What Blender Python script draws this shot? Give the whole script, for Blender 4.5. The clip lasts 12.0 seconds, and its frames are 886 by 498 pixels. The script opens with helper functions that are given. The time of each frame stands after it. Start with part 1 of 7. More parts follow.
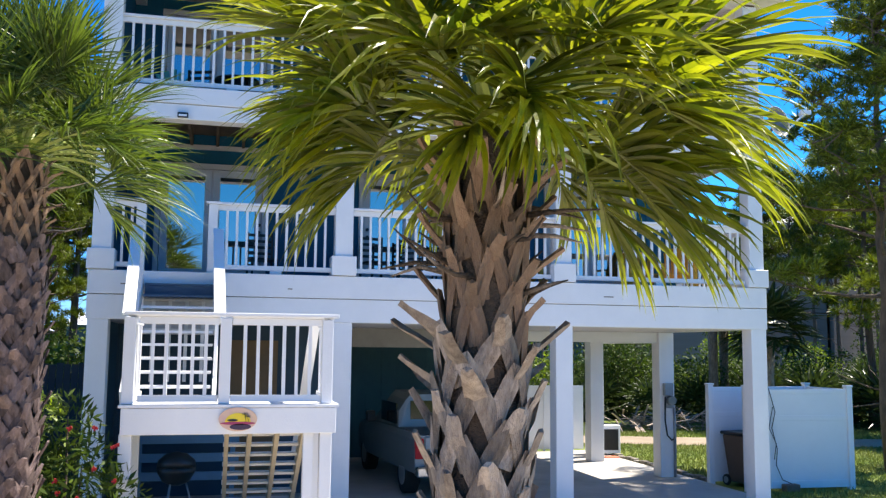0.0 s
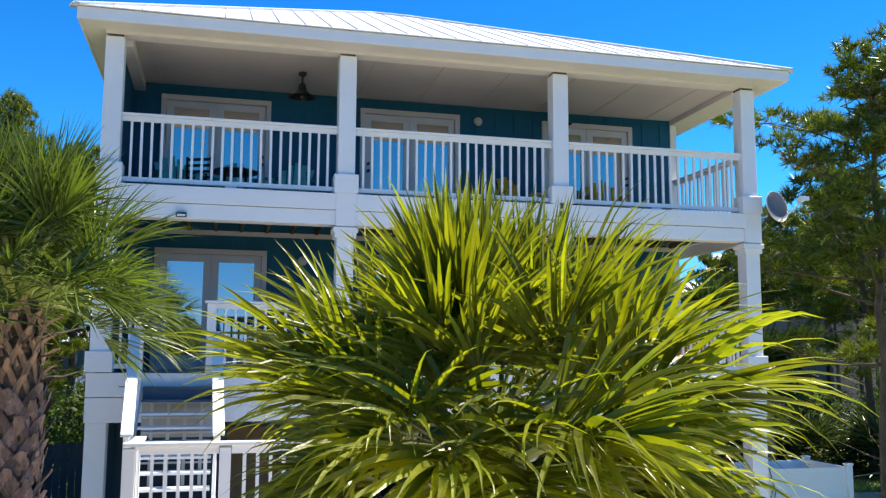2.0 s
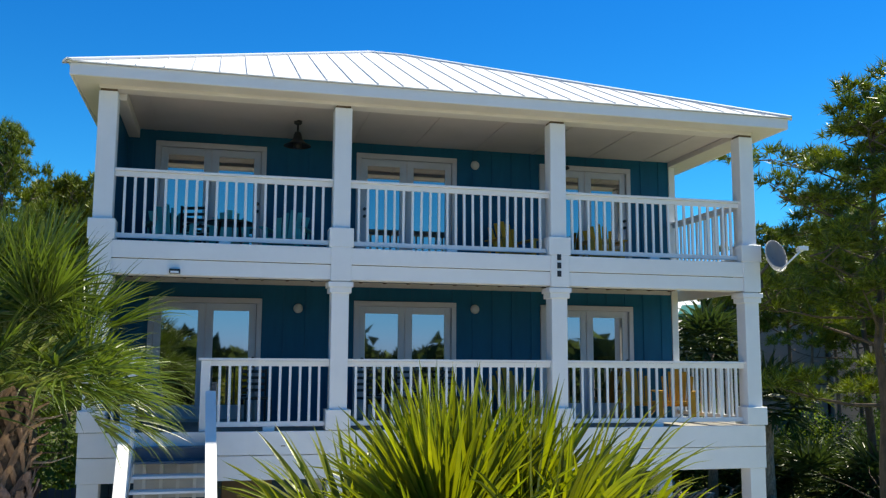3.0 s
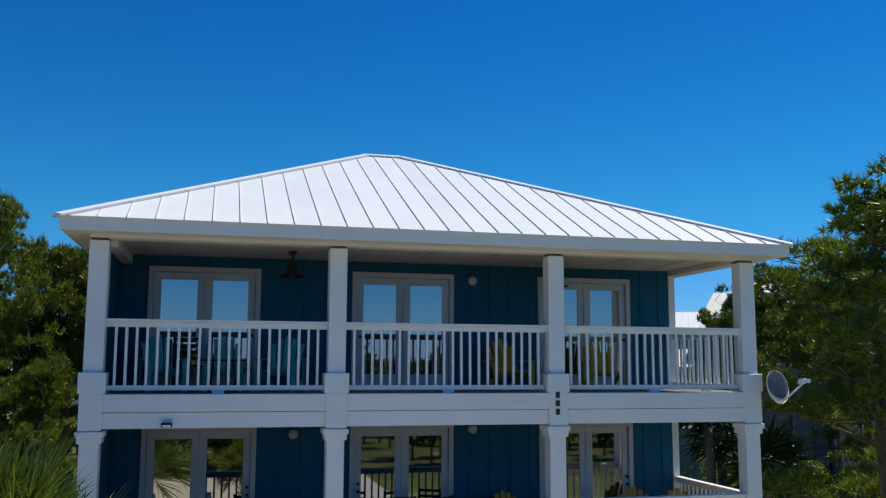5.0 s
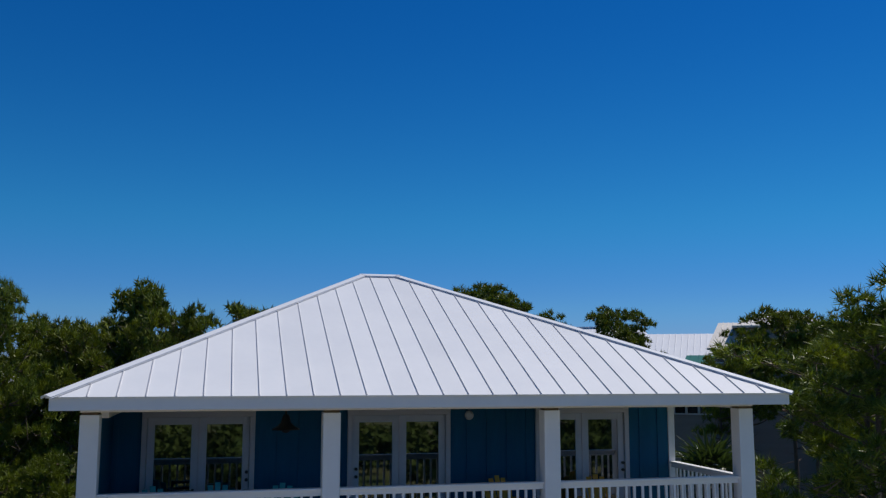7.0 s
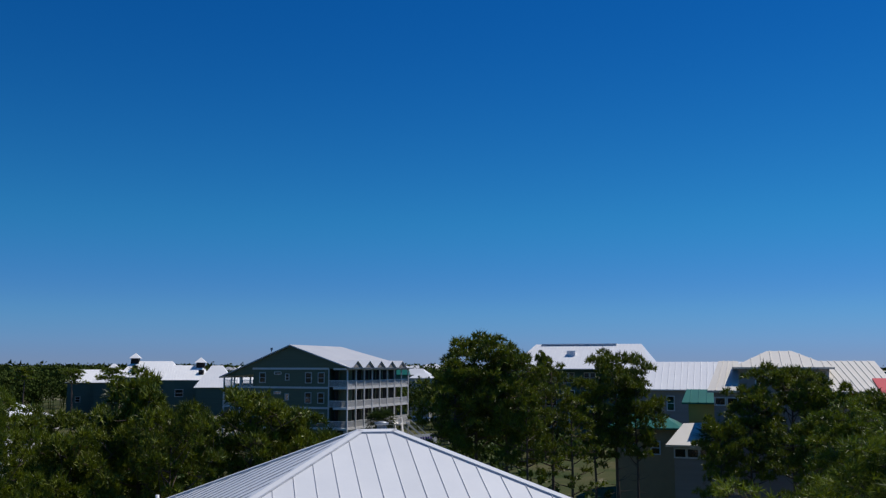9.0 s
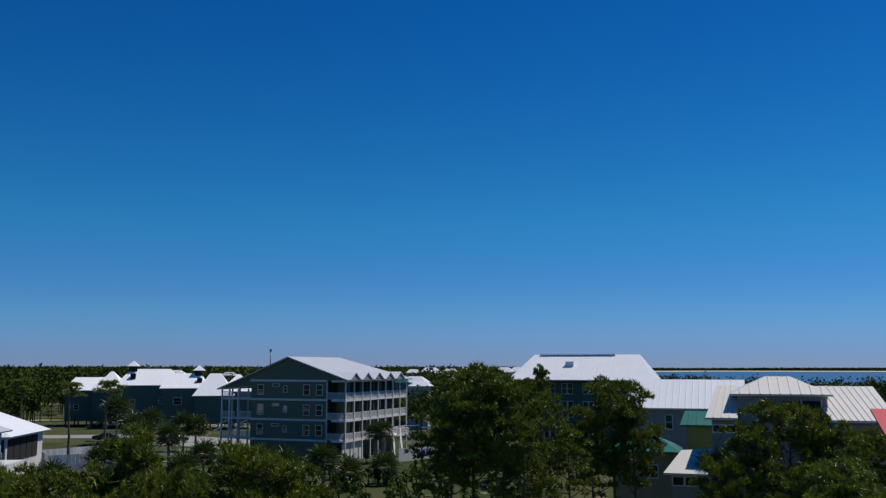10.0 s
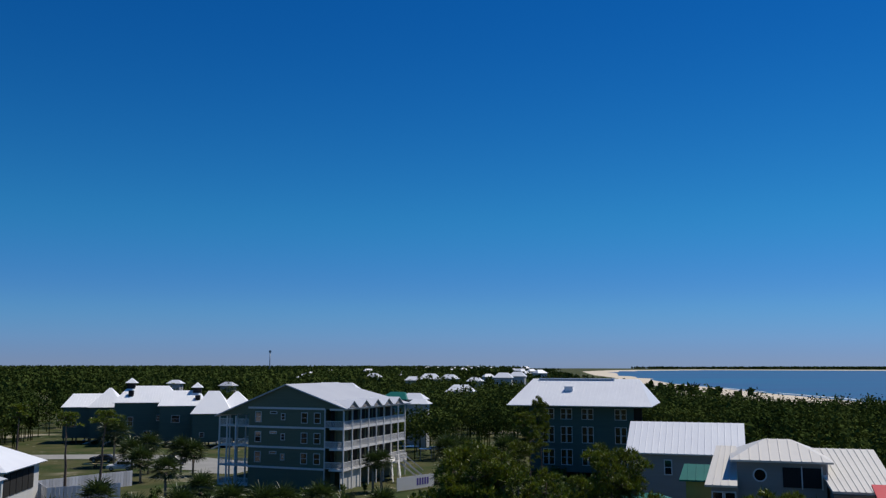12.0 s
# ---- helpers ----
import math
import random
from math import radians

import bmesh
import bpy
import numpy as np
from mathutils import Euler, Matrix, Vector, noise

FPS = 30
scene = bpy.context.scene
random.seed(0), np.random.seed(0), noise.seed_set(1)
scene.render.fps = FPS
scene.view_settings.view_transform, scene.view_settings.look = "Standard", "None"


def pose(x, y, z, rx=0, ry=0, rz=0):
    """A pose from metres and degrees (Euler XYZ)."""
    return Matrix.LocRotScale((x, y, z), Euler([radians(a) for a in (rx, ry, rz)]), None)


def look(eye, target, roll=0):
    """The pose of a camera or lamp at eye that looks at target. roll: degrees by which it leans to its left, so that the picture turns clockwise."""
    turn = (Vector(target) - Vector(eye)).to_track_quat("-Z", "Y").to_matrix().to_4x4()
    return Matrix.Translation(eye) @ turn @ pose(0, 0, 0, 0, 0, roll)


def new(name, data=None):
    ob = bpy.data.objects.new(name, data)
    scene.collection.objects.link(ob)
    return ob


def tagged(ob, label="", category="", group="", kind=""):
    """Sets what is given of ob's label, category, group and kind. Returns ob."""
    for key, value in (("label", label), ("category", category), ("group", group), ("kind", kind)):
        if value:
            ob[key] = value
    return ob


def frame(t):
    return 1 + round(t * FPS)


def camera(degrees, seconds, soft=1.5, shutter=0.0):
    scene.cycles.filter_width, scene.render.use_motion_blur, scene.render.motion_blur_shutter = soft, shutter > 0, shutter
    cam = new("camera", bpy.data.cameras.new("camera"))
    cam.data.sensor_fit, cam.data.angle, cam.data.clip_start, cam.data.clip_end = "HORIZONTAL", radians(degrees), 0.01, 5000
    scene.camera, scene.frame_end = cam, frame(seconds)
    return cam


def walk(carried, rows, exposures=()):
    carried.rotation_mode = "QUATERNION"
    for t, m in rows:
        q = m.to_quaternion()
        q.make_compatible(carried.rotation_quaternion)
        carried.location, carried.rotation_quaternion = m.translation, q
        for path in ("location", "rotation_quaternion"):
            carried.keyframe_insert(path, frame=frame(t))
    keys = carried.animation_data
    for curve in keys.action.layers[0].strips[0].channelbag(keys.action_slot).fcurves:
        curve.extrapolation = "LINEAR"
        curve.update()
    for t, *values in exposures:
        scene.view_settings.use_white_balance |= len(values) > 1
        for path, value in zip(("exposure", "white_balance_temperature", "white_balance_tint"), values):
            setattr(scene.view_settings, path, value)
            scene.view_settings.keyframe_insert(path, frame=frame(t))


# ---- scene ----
cam = camera(52.4, 12.0, 1.3)
# seconds, x, y, z, yaw, pitch, roll
PATH = [
    (0, 1.652, -14.165, 2.811, -13.69, 6.39, 0.55),
    (0.5, 1.596, -14.217, 3.151, -13.80, 6.55, 0.54),
    (1, 1.575, -14.262, 3.478, -13.83, 6.71, 0.36),
    (1.5, 1.589, -14.278, 3.802, -13.76, 6.91, 0.30),
    (2, 1.596, -14.286, 4.163, -13.81, 7.05, 0.32),
    (2.5, 1.599, -14.282, 4.548, -13.87, 7.17, 0.30),
    (3, 1.656, -14.277, 4.984, -13.82, 7.29, 0.33),
    (5, 1.666, -14.350, 7.267, -13.88, 7.37, 0.25),
    (5.5, 1.714, -14.403, 7.868, -13.78, 7.37, 0.26),
    (6, 1.743, -14.465, 8.490, -13.69, 7.37, 0.23),
    (6.5, 1.773, -14.502, 9.175, -13.59, 7.41, 0.18),
    (7, 1.804, -14.559, 9.861, -13.50, 7.44, 0.10),
    (7.5, 1.792, -14.572, 10.555, -13.51, 7.50, 0.06),
    (9.5, 1.827, -14.766, 14.205, -13.54, 7.48, 0.04),
    (10, 1.930, -14.820, 15.314, -13.58, 7.48, 0.02),
    (10.5, 1.993, -14.837, 16.524, -13.58, 7.44, -0.02),
    (11, 2.047, -14.846, 17.855, -13.57, 7.41, 0.01),
    (11.5, 2.096, -14.847, 19.246, -13.56, 7.35, 0.04),
    (12, 2.140, -14.838, 20.693, -13.60, 7.32, 0.05),
]
walk(cam, [(t, pose(x, y, z, 90 + pitch, 0, yaw) @ pose(0, 0, 0, 0, 0, roll)) for t, x, y, z, yaw, pitch, roll in PATH],
     [(0, 1.33, 6850, 10), (2.5, 1.06, 7150, 6), (3.2, 0.76, 7250, 1), (5, 0.10, 6800, 4), (6, -0.15, 6500, 7), (7.5, -0.48, 6500, 11), (9.5, -0.48, 6500, 10), (12, -0.45, 6500, 10)])

# ---- light ----
world = bpy.data.worlds.new("sky")
scene.world = world
world.use_nodes = True
wn = world.node_tree.nodes
sky = wn.new("ShaderNodeTexSky")
sky.sky_type = 'NISHITA'
sky.sun_disc = False
SUN_ELEV, SUN_AZ = 59.0, 74.0        # azimuth clockwise from +y
sky.sun_elevation = radians(SUN_ELEV)
sky.sun_rotation = radians(SUN_AZ)
sky.altitude = 0
sky.air_density, sky.dust_density, sky.ozone_density = 0.85, 0.0, 6.0
bg = wn["Background"]
bg.inputs["Strength"].default_value = 0.119
hsv = wn.new("ShaderNodeHueSaturation")
hsv.inputs["Saturation"].default_value = 1.3
tint = wn.new("ShaderNodeMix")
tint.data_type, tint.blend_type = 'RGBA', 'MULTIPLY'
tint.inputs["Factor"].default_value = 1.0
coord = wn.new("ShaderNodeTexCoord")
split = wn.new("ShaderNodeSeparateXYZ")
grade = wn.new("ShaderNodeValToRGB")     # camera's colour of a clear blue sky, by height over the horizon
grade.color_ramp.interpolation = 'EASE'
stops = ((0.0, (0.32, 0.44, 0.89)), (0.07, (0.36, 0.61, 0.90)), (0.17, (0.33, 0.79, 0.90)), (0.40, (0.25, 0.71, 0.91)), (0.65, (0.70, 0.80, 0.90)), (1.0, (0.90, 0.86, 0.86)))
while len(grade.color_ramp.elements) < len(stops):
    grade.color_ramp.elements.new(0.5)
for e, (p, c) in zip(grade.color_ramp.elements, stops):
    e.position, e.color = p, (*c, 1)
world.node_tree.links.new(coord.outputs["Generated"], split.inputs[0])
world.node_tree.links.new(split.outputs["Z"], grade.inputs[0])
world.node_tree.links.new(grade.outputs[0], tint.inputs["B"])
world.node_tree.links.new(sky.outputs[0], hsv.inputs["Color"])
world.node_tree.links.new(hsv.outputs[0], tint.inputs["A"])
world.node_tree.links.new(tint.outputs["Result"], bg.inputs[0])

sun = new("sun", bpy.data.lights.new("sun", 'SUN'))
sun.data.energy = 5.0
sun.data.angle = radians(0.55)
sun.data.color = (1.0, 0.95, 0.86)
se, sa = radians(SUN_ELEV), radians(SUN_AZ)
SUN_DIR = Vector((math.cos(se) * math.sin(sa), math.cos(se) * math.cos(sa), math.sin(se)))
sun.matrix_world = look(SUN_DIR * 50, (0, 0, 0))

# ---- materials ----
MATS = {}


def mat(name, c1, c2=None, rough=0.6, scale=6.0, bump=0.0, bscale=60.0, metal=0.0, per=0.0, stretch=(1, 1, 1), spec=0.5, trans=0.0, grime=0.0, grimec=(0.1, 0.09, 0.07)):
    """A surface with large patches from c1 to c2, fine grain in the bump, variation from piece to piece, and grime in blotches."""
    if name in MATS:
        return MATS[name]
    m = bpy.data.materials.new(name)
    m.use_nodes = True
    nt = m.node_tree
    n, l = nt.nodes, nt.links
    p = n["Principled BSDF"]
    p.inputs["Roughness"].default_value = rough
    p.inputs["Metallic"].default_value = metal
    p.inputs["Specular IOR Level"].default_value = spec
    tc = n.new("ShaderNodeTexCoord")
    mp = n.new("ShaderNodeMapping")
    mp.inputs["Scale"].default_value = stretch
    l.new(tc.outputs["Object"], mp.inputs[0])
    no = n.new("ShaderNodeTexNoise")
    no.inputs["Scale"].default_value = scale
    no.inputs["Detail"].default_value = 6
    no.inputs["Roughness"].default_value = 0.65
    l.new(mp.outputs[0], no.inputs["Vector"])
    mix = n.new("ShaderNodeMix")
    mix.data_type = 'RGBA'
    c2 = c2 or tuple(v * 0.8 for v in c1)
    mix.inputs["A"].default_value = (*c1, 1)
    mix.inputs["B"].default_value = (*c2, 1)
    ramp = n.new("ShaderNodeMapRange")
    ramp.inputs[1].default_value, ramp.inputs[2].default_value = 0.32, 0.68
    l.new(no.outputs["Fac"], ramp.inputs[0])
    l.new(ramp.outputs[0], mix.inputs["Factor"])
    col = mix.outputs["Result"]
    if per:
        oi = n.new("ShaderNodeObjectInfo")
        ge = n.new("ShaderNodeNewGeometry")
        ad = n.new("ShaderNodeMath")
        ad.operation = 'ADD'
        l.new(oi.outputs["Random"], ad.inputs[0])
        l.new(ge.outputs["Random Per Island"], ad.inputs[1])
        fr = n.new("ShaderNodeMath")
        fr.operation = 'FRACT'
        l.new(ad.outputs[0], fr.inputs[0])
        mr = n.new("ShaderNodeMapRange")
        mr.inputs[3].default_value, mr.inputs[4].default_value = 1 - per, 1 + per
        l.new(fr.outputs[0], mr.inputs[0])
        hs = n.new("ShaderNodeHueSaturation")
        l.new(col, hs.inputs["Color"])
        l.new(mr.outputs[0], hs.inputs["Value"])
        col = hs.outputs[0]
    if grime:
        g = n.new("ShaderNodeTexNoise")
        g.inputs["Scale"].default_value = scale * 0.37
        g.inputs["Detail"].default_value = 9
        g.inputs["Roughness"].default_value = 0.75
        l.new(tc.outputs["Object"], g.inputs["Vector"])
        gr = n.new("ShaderNodeMapRange")
        gr.inputs[1].default_value, gr.inputs[2].default_value = 0.52, 0.78
        gr.inputs[4].default_value = grime
        l.new(g.outputs["Fac"], gr.inputs[0])
        gm = n.new("ShaderNodeMix")
        gm.data_type = 'RGBA'
        l.new(gr.outputs[0], gm.inputs["Factor"])
        l.new(col, gm.inputs["A"])
        gm.inputs["B"].default_value = (*grimec, 1)
        col = gm.outputs["Result"]
    l.new(col, p.inputs["Base Color"])
    if bump:
        b = n.new("ShaderNodeBump")
        b.inputs["Strength"].default_value = bump
        b.inputs["Distance"].default_value = 0.02
        fn = n.new("ShaderNodeTexNoise")
        fn.inputs["Scale"].default_value = bscale
        fn.inputs["Detail"].default_value = 5
        l.new(mp.outputs[0], fn.inputs["Vector"])
        l.new(fn.outputs["Fac"], b.inputs["Height"])
        l.new(b.outputs[0], p.inputs["Normal"])
    if trans:
        t = n.new("ShaderNodeBsdfTranslucent")
        hs2 = n.new("ShaderNodeHueSaturation")
        hs2.inputs["Saturation"].default_value = 1.1
        hs2.inputs["Value"].default_value = 1.5
        l.new(col, hs2.inputs["Color"])
        l.new(hs2.outputs[0], t.inputs[0])
        ms = n.new("ShaderNodeMixShader")
        ms.inputs[0].default_value = trans
        l.new(p.outputs[0], ms.inputs[1])
        l.new(t.outputs[0], ms.inputs[2])
        l.new(ms.outputs[0], n["Material Output"].inputs[0])
    MATS[name] = m
    return m


def glass_mat(name, tint, rough=0.02, ior=2.6):
    """Window glass over a dark room: a mirror-like sheet with a dim body."""
    m = mat(name, tint, tuple(v * 0.7 for v in tint), rough=rough, scale=2.0, spec=1.0)
    m.node_tree.nodes["Principled BSDF"].inputs["IOR"].default_value = ior
    return m


WHITE = mat("white_paint", (0.80, 0.795, 0.80), (0.74, 0.74, 0.75), 0.45, 1.4, 0.12, 45, grime=0.12, grimec=(0.45, 0.44, 0.42))
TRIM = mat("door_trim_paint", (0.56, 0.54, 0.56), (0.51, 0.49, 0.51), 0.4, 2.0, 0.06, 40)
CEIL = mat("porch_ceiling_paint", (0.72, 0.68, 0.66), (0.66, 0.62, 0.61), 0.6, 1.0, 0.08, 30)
# darker copy of the ceiling paint, with the porch's shade in its colour
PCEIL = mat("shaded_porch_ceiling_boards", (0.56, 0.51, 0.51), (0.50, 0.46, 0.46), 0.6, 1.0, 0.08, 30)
TEAL = mat("teal_siding", (0.004, 0.105, 0.20), (0.004, 0.086, 0.17), 0.6, 1.2, 0.2, 30, stretch=(6, 6, 1), spec=0.25)
GARAGE = mat("garage_wall_paint", (0.03, 0.13, 0.16), (0.025, 0.10, 0.13), 0.6, 1.2, 0.2, 30)
ROOF = mat("white_metal_roof", (0.74, 0.75, 0.78), (0.68, 0.695, 0.735), 0.38, 0.8, 0.08, 8, per=0.03, spec=0.5, grime=0.1, grimec=(0.55, 0.55, 0.57))
# greyer than the roof: shadow beside ribs and caps put into the colour
SEAM = mat("roof_seam_shadow_gap", (0.60, 0.60, 0.63), None, 0.6, 5)
DECK = mat("deck_boards", (0.34, 0.32, 0.30), (0.25, 0.24, 0.23), 0.75, 2.0, 0.4, 30, per=0.12, stretch=(1, 8, 1))
STEPP = mat("blue_step_paint", (0.035, 0.09, 0.15), (0.03, 0.075, 0.13), 0.5, 3, 0.1)
GLASS = glass_mat("window_glass", (0.012, 0.016, 0.02))
BLACK = mat("black_metal", (0.012, 0.011, 0.011), (0.02, 0.02, 0.02), 0.4, 10)
RAWWOOD = mat("raw_joists", (0.16, 0.11, 0.07), (0.10, 0.07, 0.045), 0.8, 3, 0.3, per=0.15)
CREAM = mat("cream_stringer_wood", (0.58, 0.50, 0.36), (0.48, 0.40, 0.28), 0.65, 4, 0.3)
CONC = mat("concrete_slab", (0.46, 0.43, 0.39), (0.36, 0.34, 0.31), 0.85, 1.1, 0.4, 40, grime=0.5, grimec=(0.2, 0.18, 0.16))
VINYL = mat("white_vinyl", (0.80, 0.81, 0.84), (0.76, 0.77, 0.80), 0.3, 1.5, 0.04, grime=0.1, grimec=(0.5, 0.5, 0.48))
GREYM = mat("grey_metal", (0.32, 0.34, 0.36), (0.26, 0.28, 0.30), 0.4, 5, 0.1, metal=0.3)
BOOT = mat("palm_boot", (0.50, 0.40, 0.32), (0.19, 0.14, 0.11), 0.85, 7, 0.9, 60, per=0.45, stretch=(3, 3, 0.8), grime=0.5, grimec=(0.13, 0.08, 0.05))
BOOTR = mat("fresh_palm_boot", (0.33, 0.215, 0.14), (0.19, 0.11, 0.07), 0.8, 7, 0.8, 60, per=0.25, stretch=(3, 3, 0.8), grime=0.3, grimec=(0.5, 0.38, 0.24))
BOOTB = mat("purple_brown_palm_boot", (0.23, 0.16, 0.14), (0.10, 0.065, 0.055), 0.85, 7, 0.9, 60, per=0.45, stretch=(3, 3, 0.8), grime=0.4, grimec=(0.10, 0.06, 0.05))
CORE = mat("palm_fibre", (0.12, 0.085, 0.06), (0.06, 0.04, 0.03), 0.95, 12, 1.0, 90)
FROND = mat("palm_leaf", (0.225, 0.23, 0.026), (0.092, 0.125, 0.014), 0.34, 5, 0.15, 40, per=0.4, trans=0.5)
FRONDB = mat("grey_green_palm_leaf", (0.11, 0.15, 0.024), (0.06, 0.095, 0.015), 0.34, 5, 0.15, 40, per=0.3, trans=0.34)
PALMETTO = mat("palmetto_leaf", (0.062, 0.09, 0.022), (0.034, 0.056, 0.014), 0.4, 5, 0.1, 40, per=0.3, trans=0.2)
PETIOLE = mat("palm_stalk", (0.30, 0.34, 0.07), (0.20, 0.26, 0.05), 0.4, 4, 0.1, trans=0.0)
BARK = mat("pine_bark", (0.17, 0.12, 0.09), (0.08, 0.06, 0.05), 0.95, 5, 1.0, 25, stretch=(2, 2, 0.6))
NEEDLE = mat("pine_needles", (0.20, 0.235, 0.024), (0.06, 0.095, 0.012), 0.42, 0.5, per=0.5, trans=0.2, spec=0.35)
NEEDLEM = mat("dark_pine_needles", (0.19, 0.215, 0.022), (0.045, 0.072, 0.010), 0.45, 0.9, per=0.5, trans=0.16, spec=0.3)
NEEDLEF = mat("distant_pine_needles", (0.075, 0.098, 0.024), (0.026, 0.044, 0.012), 0.9, 0.045, per=0.4, trans=0.08, spec=0.0)
SHRUB = mat("shrub_leaves", (0.075, 0.11, 0.02), (0.035, 0.065, 0.012), 0.6, 0.8, per=0.3, trans=0.25, spec=0.2)
SHRUBB = mat("bright_shrub_leaves", (0.22, 0.28, 0.035), (0.12, 0.18, 0.022), 0.5, 0.8, per=0.35, trans=0.35)
REDF = mat("red_blossom", (0.42, 0.008, 0.015), (0.28, 0.005, 0.01), 0.6, 5)
GRASS = mat("lawn_grass", (0.12, 0.17, 0.03), (0.18, 0.19, 0.05), 0.7, 0.5, per=0.3, trans=0.2)
SAND = mat("pale_sand", (0.55, 0.47, 0.36), (0.44, 0.37, 0.28), 0.95, 0.7, 0.5, 30)


# ---- building blocks ----
def box(bm, x0, x1, y0, y1, z0, z1):
    vs = [bm.verts.new(p) for p in ((x0, y0, z0), (x1, y0, z0), (x1, y1, z0), (x0, y1, z0), (x0, y0, z1), (x1, y0, z1), (x1, y1, z1), (x0, y1, z1))]
    for f in ((3, 2, 1, 0), (4, 5, 6, 7), (0, 1, 5, 4), (1, 2, 6, 5), (2, 3, 7, 6), (3, 0, 4, 7)):
        bm.faces.new([vs[i] for i in f])
    return vs


def beam(bm, a, b, w, h, up=(0, 0, 1)):
    """A board from a to b, w wide and h high, centred on the line."""
    a, b = Vector(a), Vector(b)
    d = (b - a).normalized()
    s = d.cross(Vector(up))
    if s.length < 1e-4:
        s = Vector((1, 0, 0))
    s.normalize()
    u = s.cross(d)
    vs = []
    for p in (a, b):
        for i, j in ((-1, -1), (1, -1), (1, 1), (-1, 1)):
            vs.append(bm.verts.new(p + s * (w / 2 * i) + u * (h / 2 * j)))
    for f in ((0, 1, 2, 3), (7, 6, 5, 4), (0, 4, 5, 1), (1, 5, 6, 2), (2, 6, 7, 3), (3, 7, 4, 0)):
        bm.faces.new([vs[i] for i in f])
    return vs


def tube(bm, pts, radii, seg=8, cap=True):
    """A round tapered tube through the points."""
    rings = []
    prev = None
    for i, p in enumerate(pts):
        p = Vector(p)
        d = (Vector(pts[min(i + 1, len(pts) - 1)]) - Vector(pts[max(i - 1, 0)])).normalized()
        s = d.cross(Vector((0, 1, 0)) if abs(d.y) < 0.9 else Vector((1, 0, 0))).normalized()
        u = s.cross(d)
        ring = [bm.verts.new(p + (s * math.cos(k * math.tau / seg) + u * math.sin(k * math.tau / seg)) * radii[i]) for k in range(seg)]
        if prev:
            for k in range(seg):
                f = bm.faces.new((prev[k], prev[(k + 1) % seg], ring[(k + 1) % seg], ring[k]))
                f.smooth = True
        prev = ring
        rings.append(ring)
    if cap:
        bm.faces.new(rings[0][::-1])
        bm.faces.new(rings[-1])


def finish(bm, bevel=0.0):
    if bevel:
        bmesh.ops.bevel(bm, geom=bm.edges[:], offset=bevel, segments=1, affect='EDGES', profile=0.5)
    bmesh.ops.recalc_face_normals(bm, faces=bm.faces[:])


def mesh(name, bm, m, bevel=0.0):
    finish(bm, bevel)
    me = bpy.data.meshes.new(name)
    bm.to_mesh(me)
    bm.free()
    me.materials.append(m)
    return me


def part(name, bm, m, parent=None, label="", bevel=0.0):
    """One mesh object under a thing or a part."""
    ob = new(name, mesh(name, bm, m, bevel) if isinstance(bm, bmesh.types.BMesh) else bm)
    if parent:
        ob.parent = parent
    if label:
        ob["label"] = label
    return ob


def solid(name, boxes, m, parent=None, label="", bevel=0.0):
    bm = bmesh.new()
    for b in boxes:
        box(bm, *b)
    return part(name, bm, m, parent, label, bevel)


def thing(name, label, category, group="", kind="", at=None):
    ob = new(name)
    ob.empty_display_size = 0.2
    if at is not None:
        ob.matrix_basis = at
    return tagged(ob, label, category, group, kind)


def raw_mesh(name, verts, faces, m):
    me = bpy.data.meshes.new(name)
    me.from_pydata(verts, [], faces)
    me.materials.append(m)
    me.update()
    return me


# ---- ground, sea ----
SHORE = [(60, -1500), (260, -200), (363, 399), (426, 622), (519, 953), (800, 1750), (1223, 2768), (1700, 3500), (2350, 3900), (3200, 3300), (3900, 2700), (4300, 2000)]


def shore_distance(x, y):
    """Metres inland from the shoreline; negative over the sea."""
    best, side = 1e9, 1
    for (ax, ay), (bx, by) in zip(SHORE, SHORE[1:]):
        dx, dy = bx - ax, by - ay
        k = max(0, min(1, ((x - ax) * dx + (y - ay) * dy) / (dx * dx + dy * dy)))
        d = math.hypot(x - ax - k * dx, y - ay - k * dy)
        if d < best:
            best, side = d, 1 if dx * (y - ay) - dy * (x - ax) > 0 else -1
    return best * side


def ground_z(x, y):
    d = shore_distance(x, y) if x > 40 or y > 150 else 200
    r = math.hypot(x - 4, y)
    z = 1.2 * min(1, max(0, (r - 45) / 60))
    if r > 25:
        z += 0.25 * noise.noise((x * 0.03, y * 0.03, 0)) * min(1, (r - 25) / 30)
    if d < 130:
        z = min(z, 1.5) * max(0, (d - 50) / 80) + (d * 0.02 if d < 50 else 1.0 - 1.0 * max(0, (d - 50) / 80)) - 1.0 * max(0, 1 - max(d, 0) / 60)
        if d < 0:
            z = -1.0 + d * 0.04
    return max(z, -4)


RAISE = 0.175                    # the lot round the house stands this much over the datum
FAR_FROM, FAR_TO, FAR_TURN, FAR_SCALE = Vector((1.48, -13.44, 15.85)), Vector((2.00, -14.83, 16.15)), 1.72, 1.18


def far_place(d):
    """Where the country d metres off is laid: stretched nearby, at its own scale towards the horizon."""
    k = FAR_SCALE + (1.0 - FAR_SCALE) * max(0, min(1, (d - 700) / 900))
    return Matrix.Translation(FAR_TO) @ pose(0, 0, 0, 0, 0, FAR_TURN) @ Matrix.Scale(k, 4) @ Matrix.Translation(-FAR_FROM)


def smooth(a, b, v):
    k = max(0, min(1, (v - a) / (b - a)))
    return k * k * (3 - 2 * k)


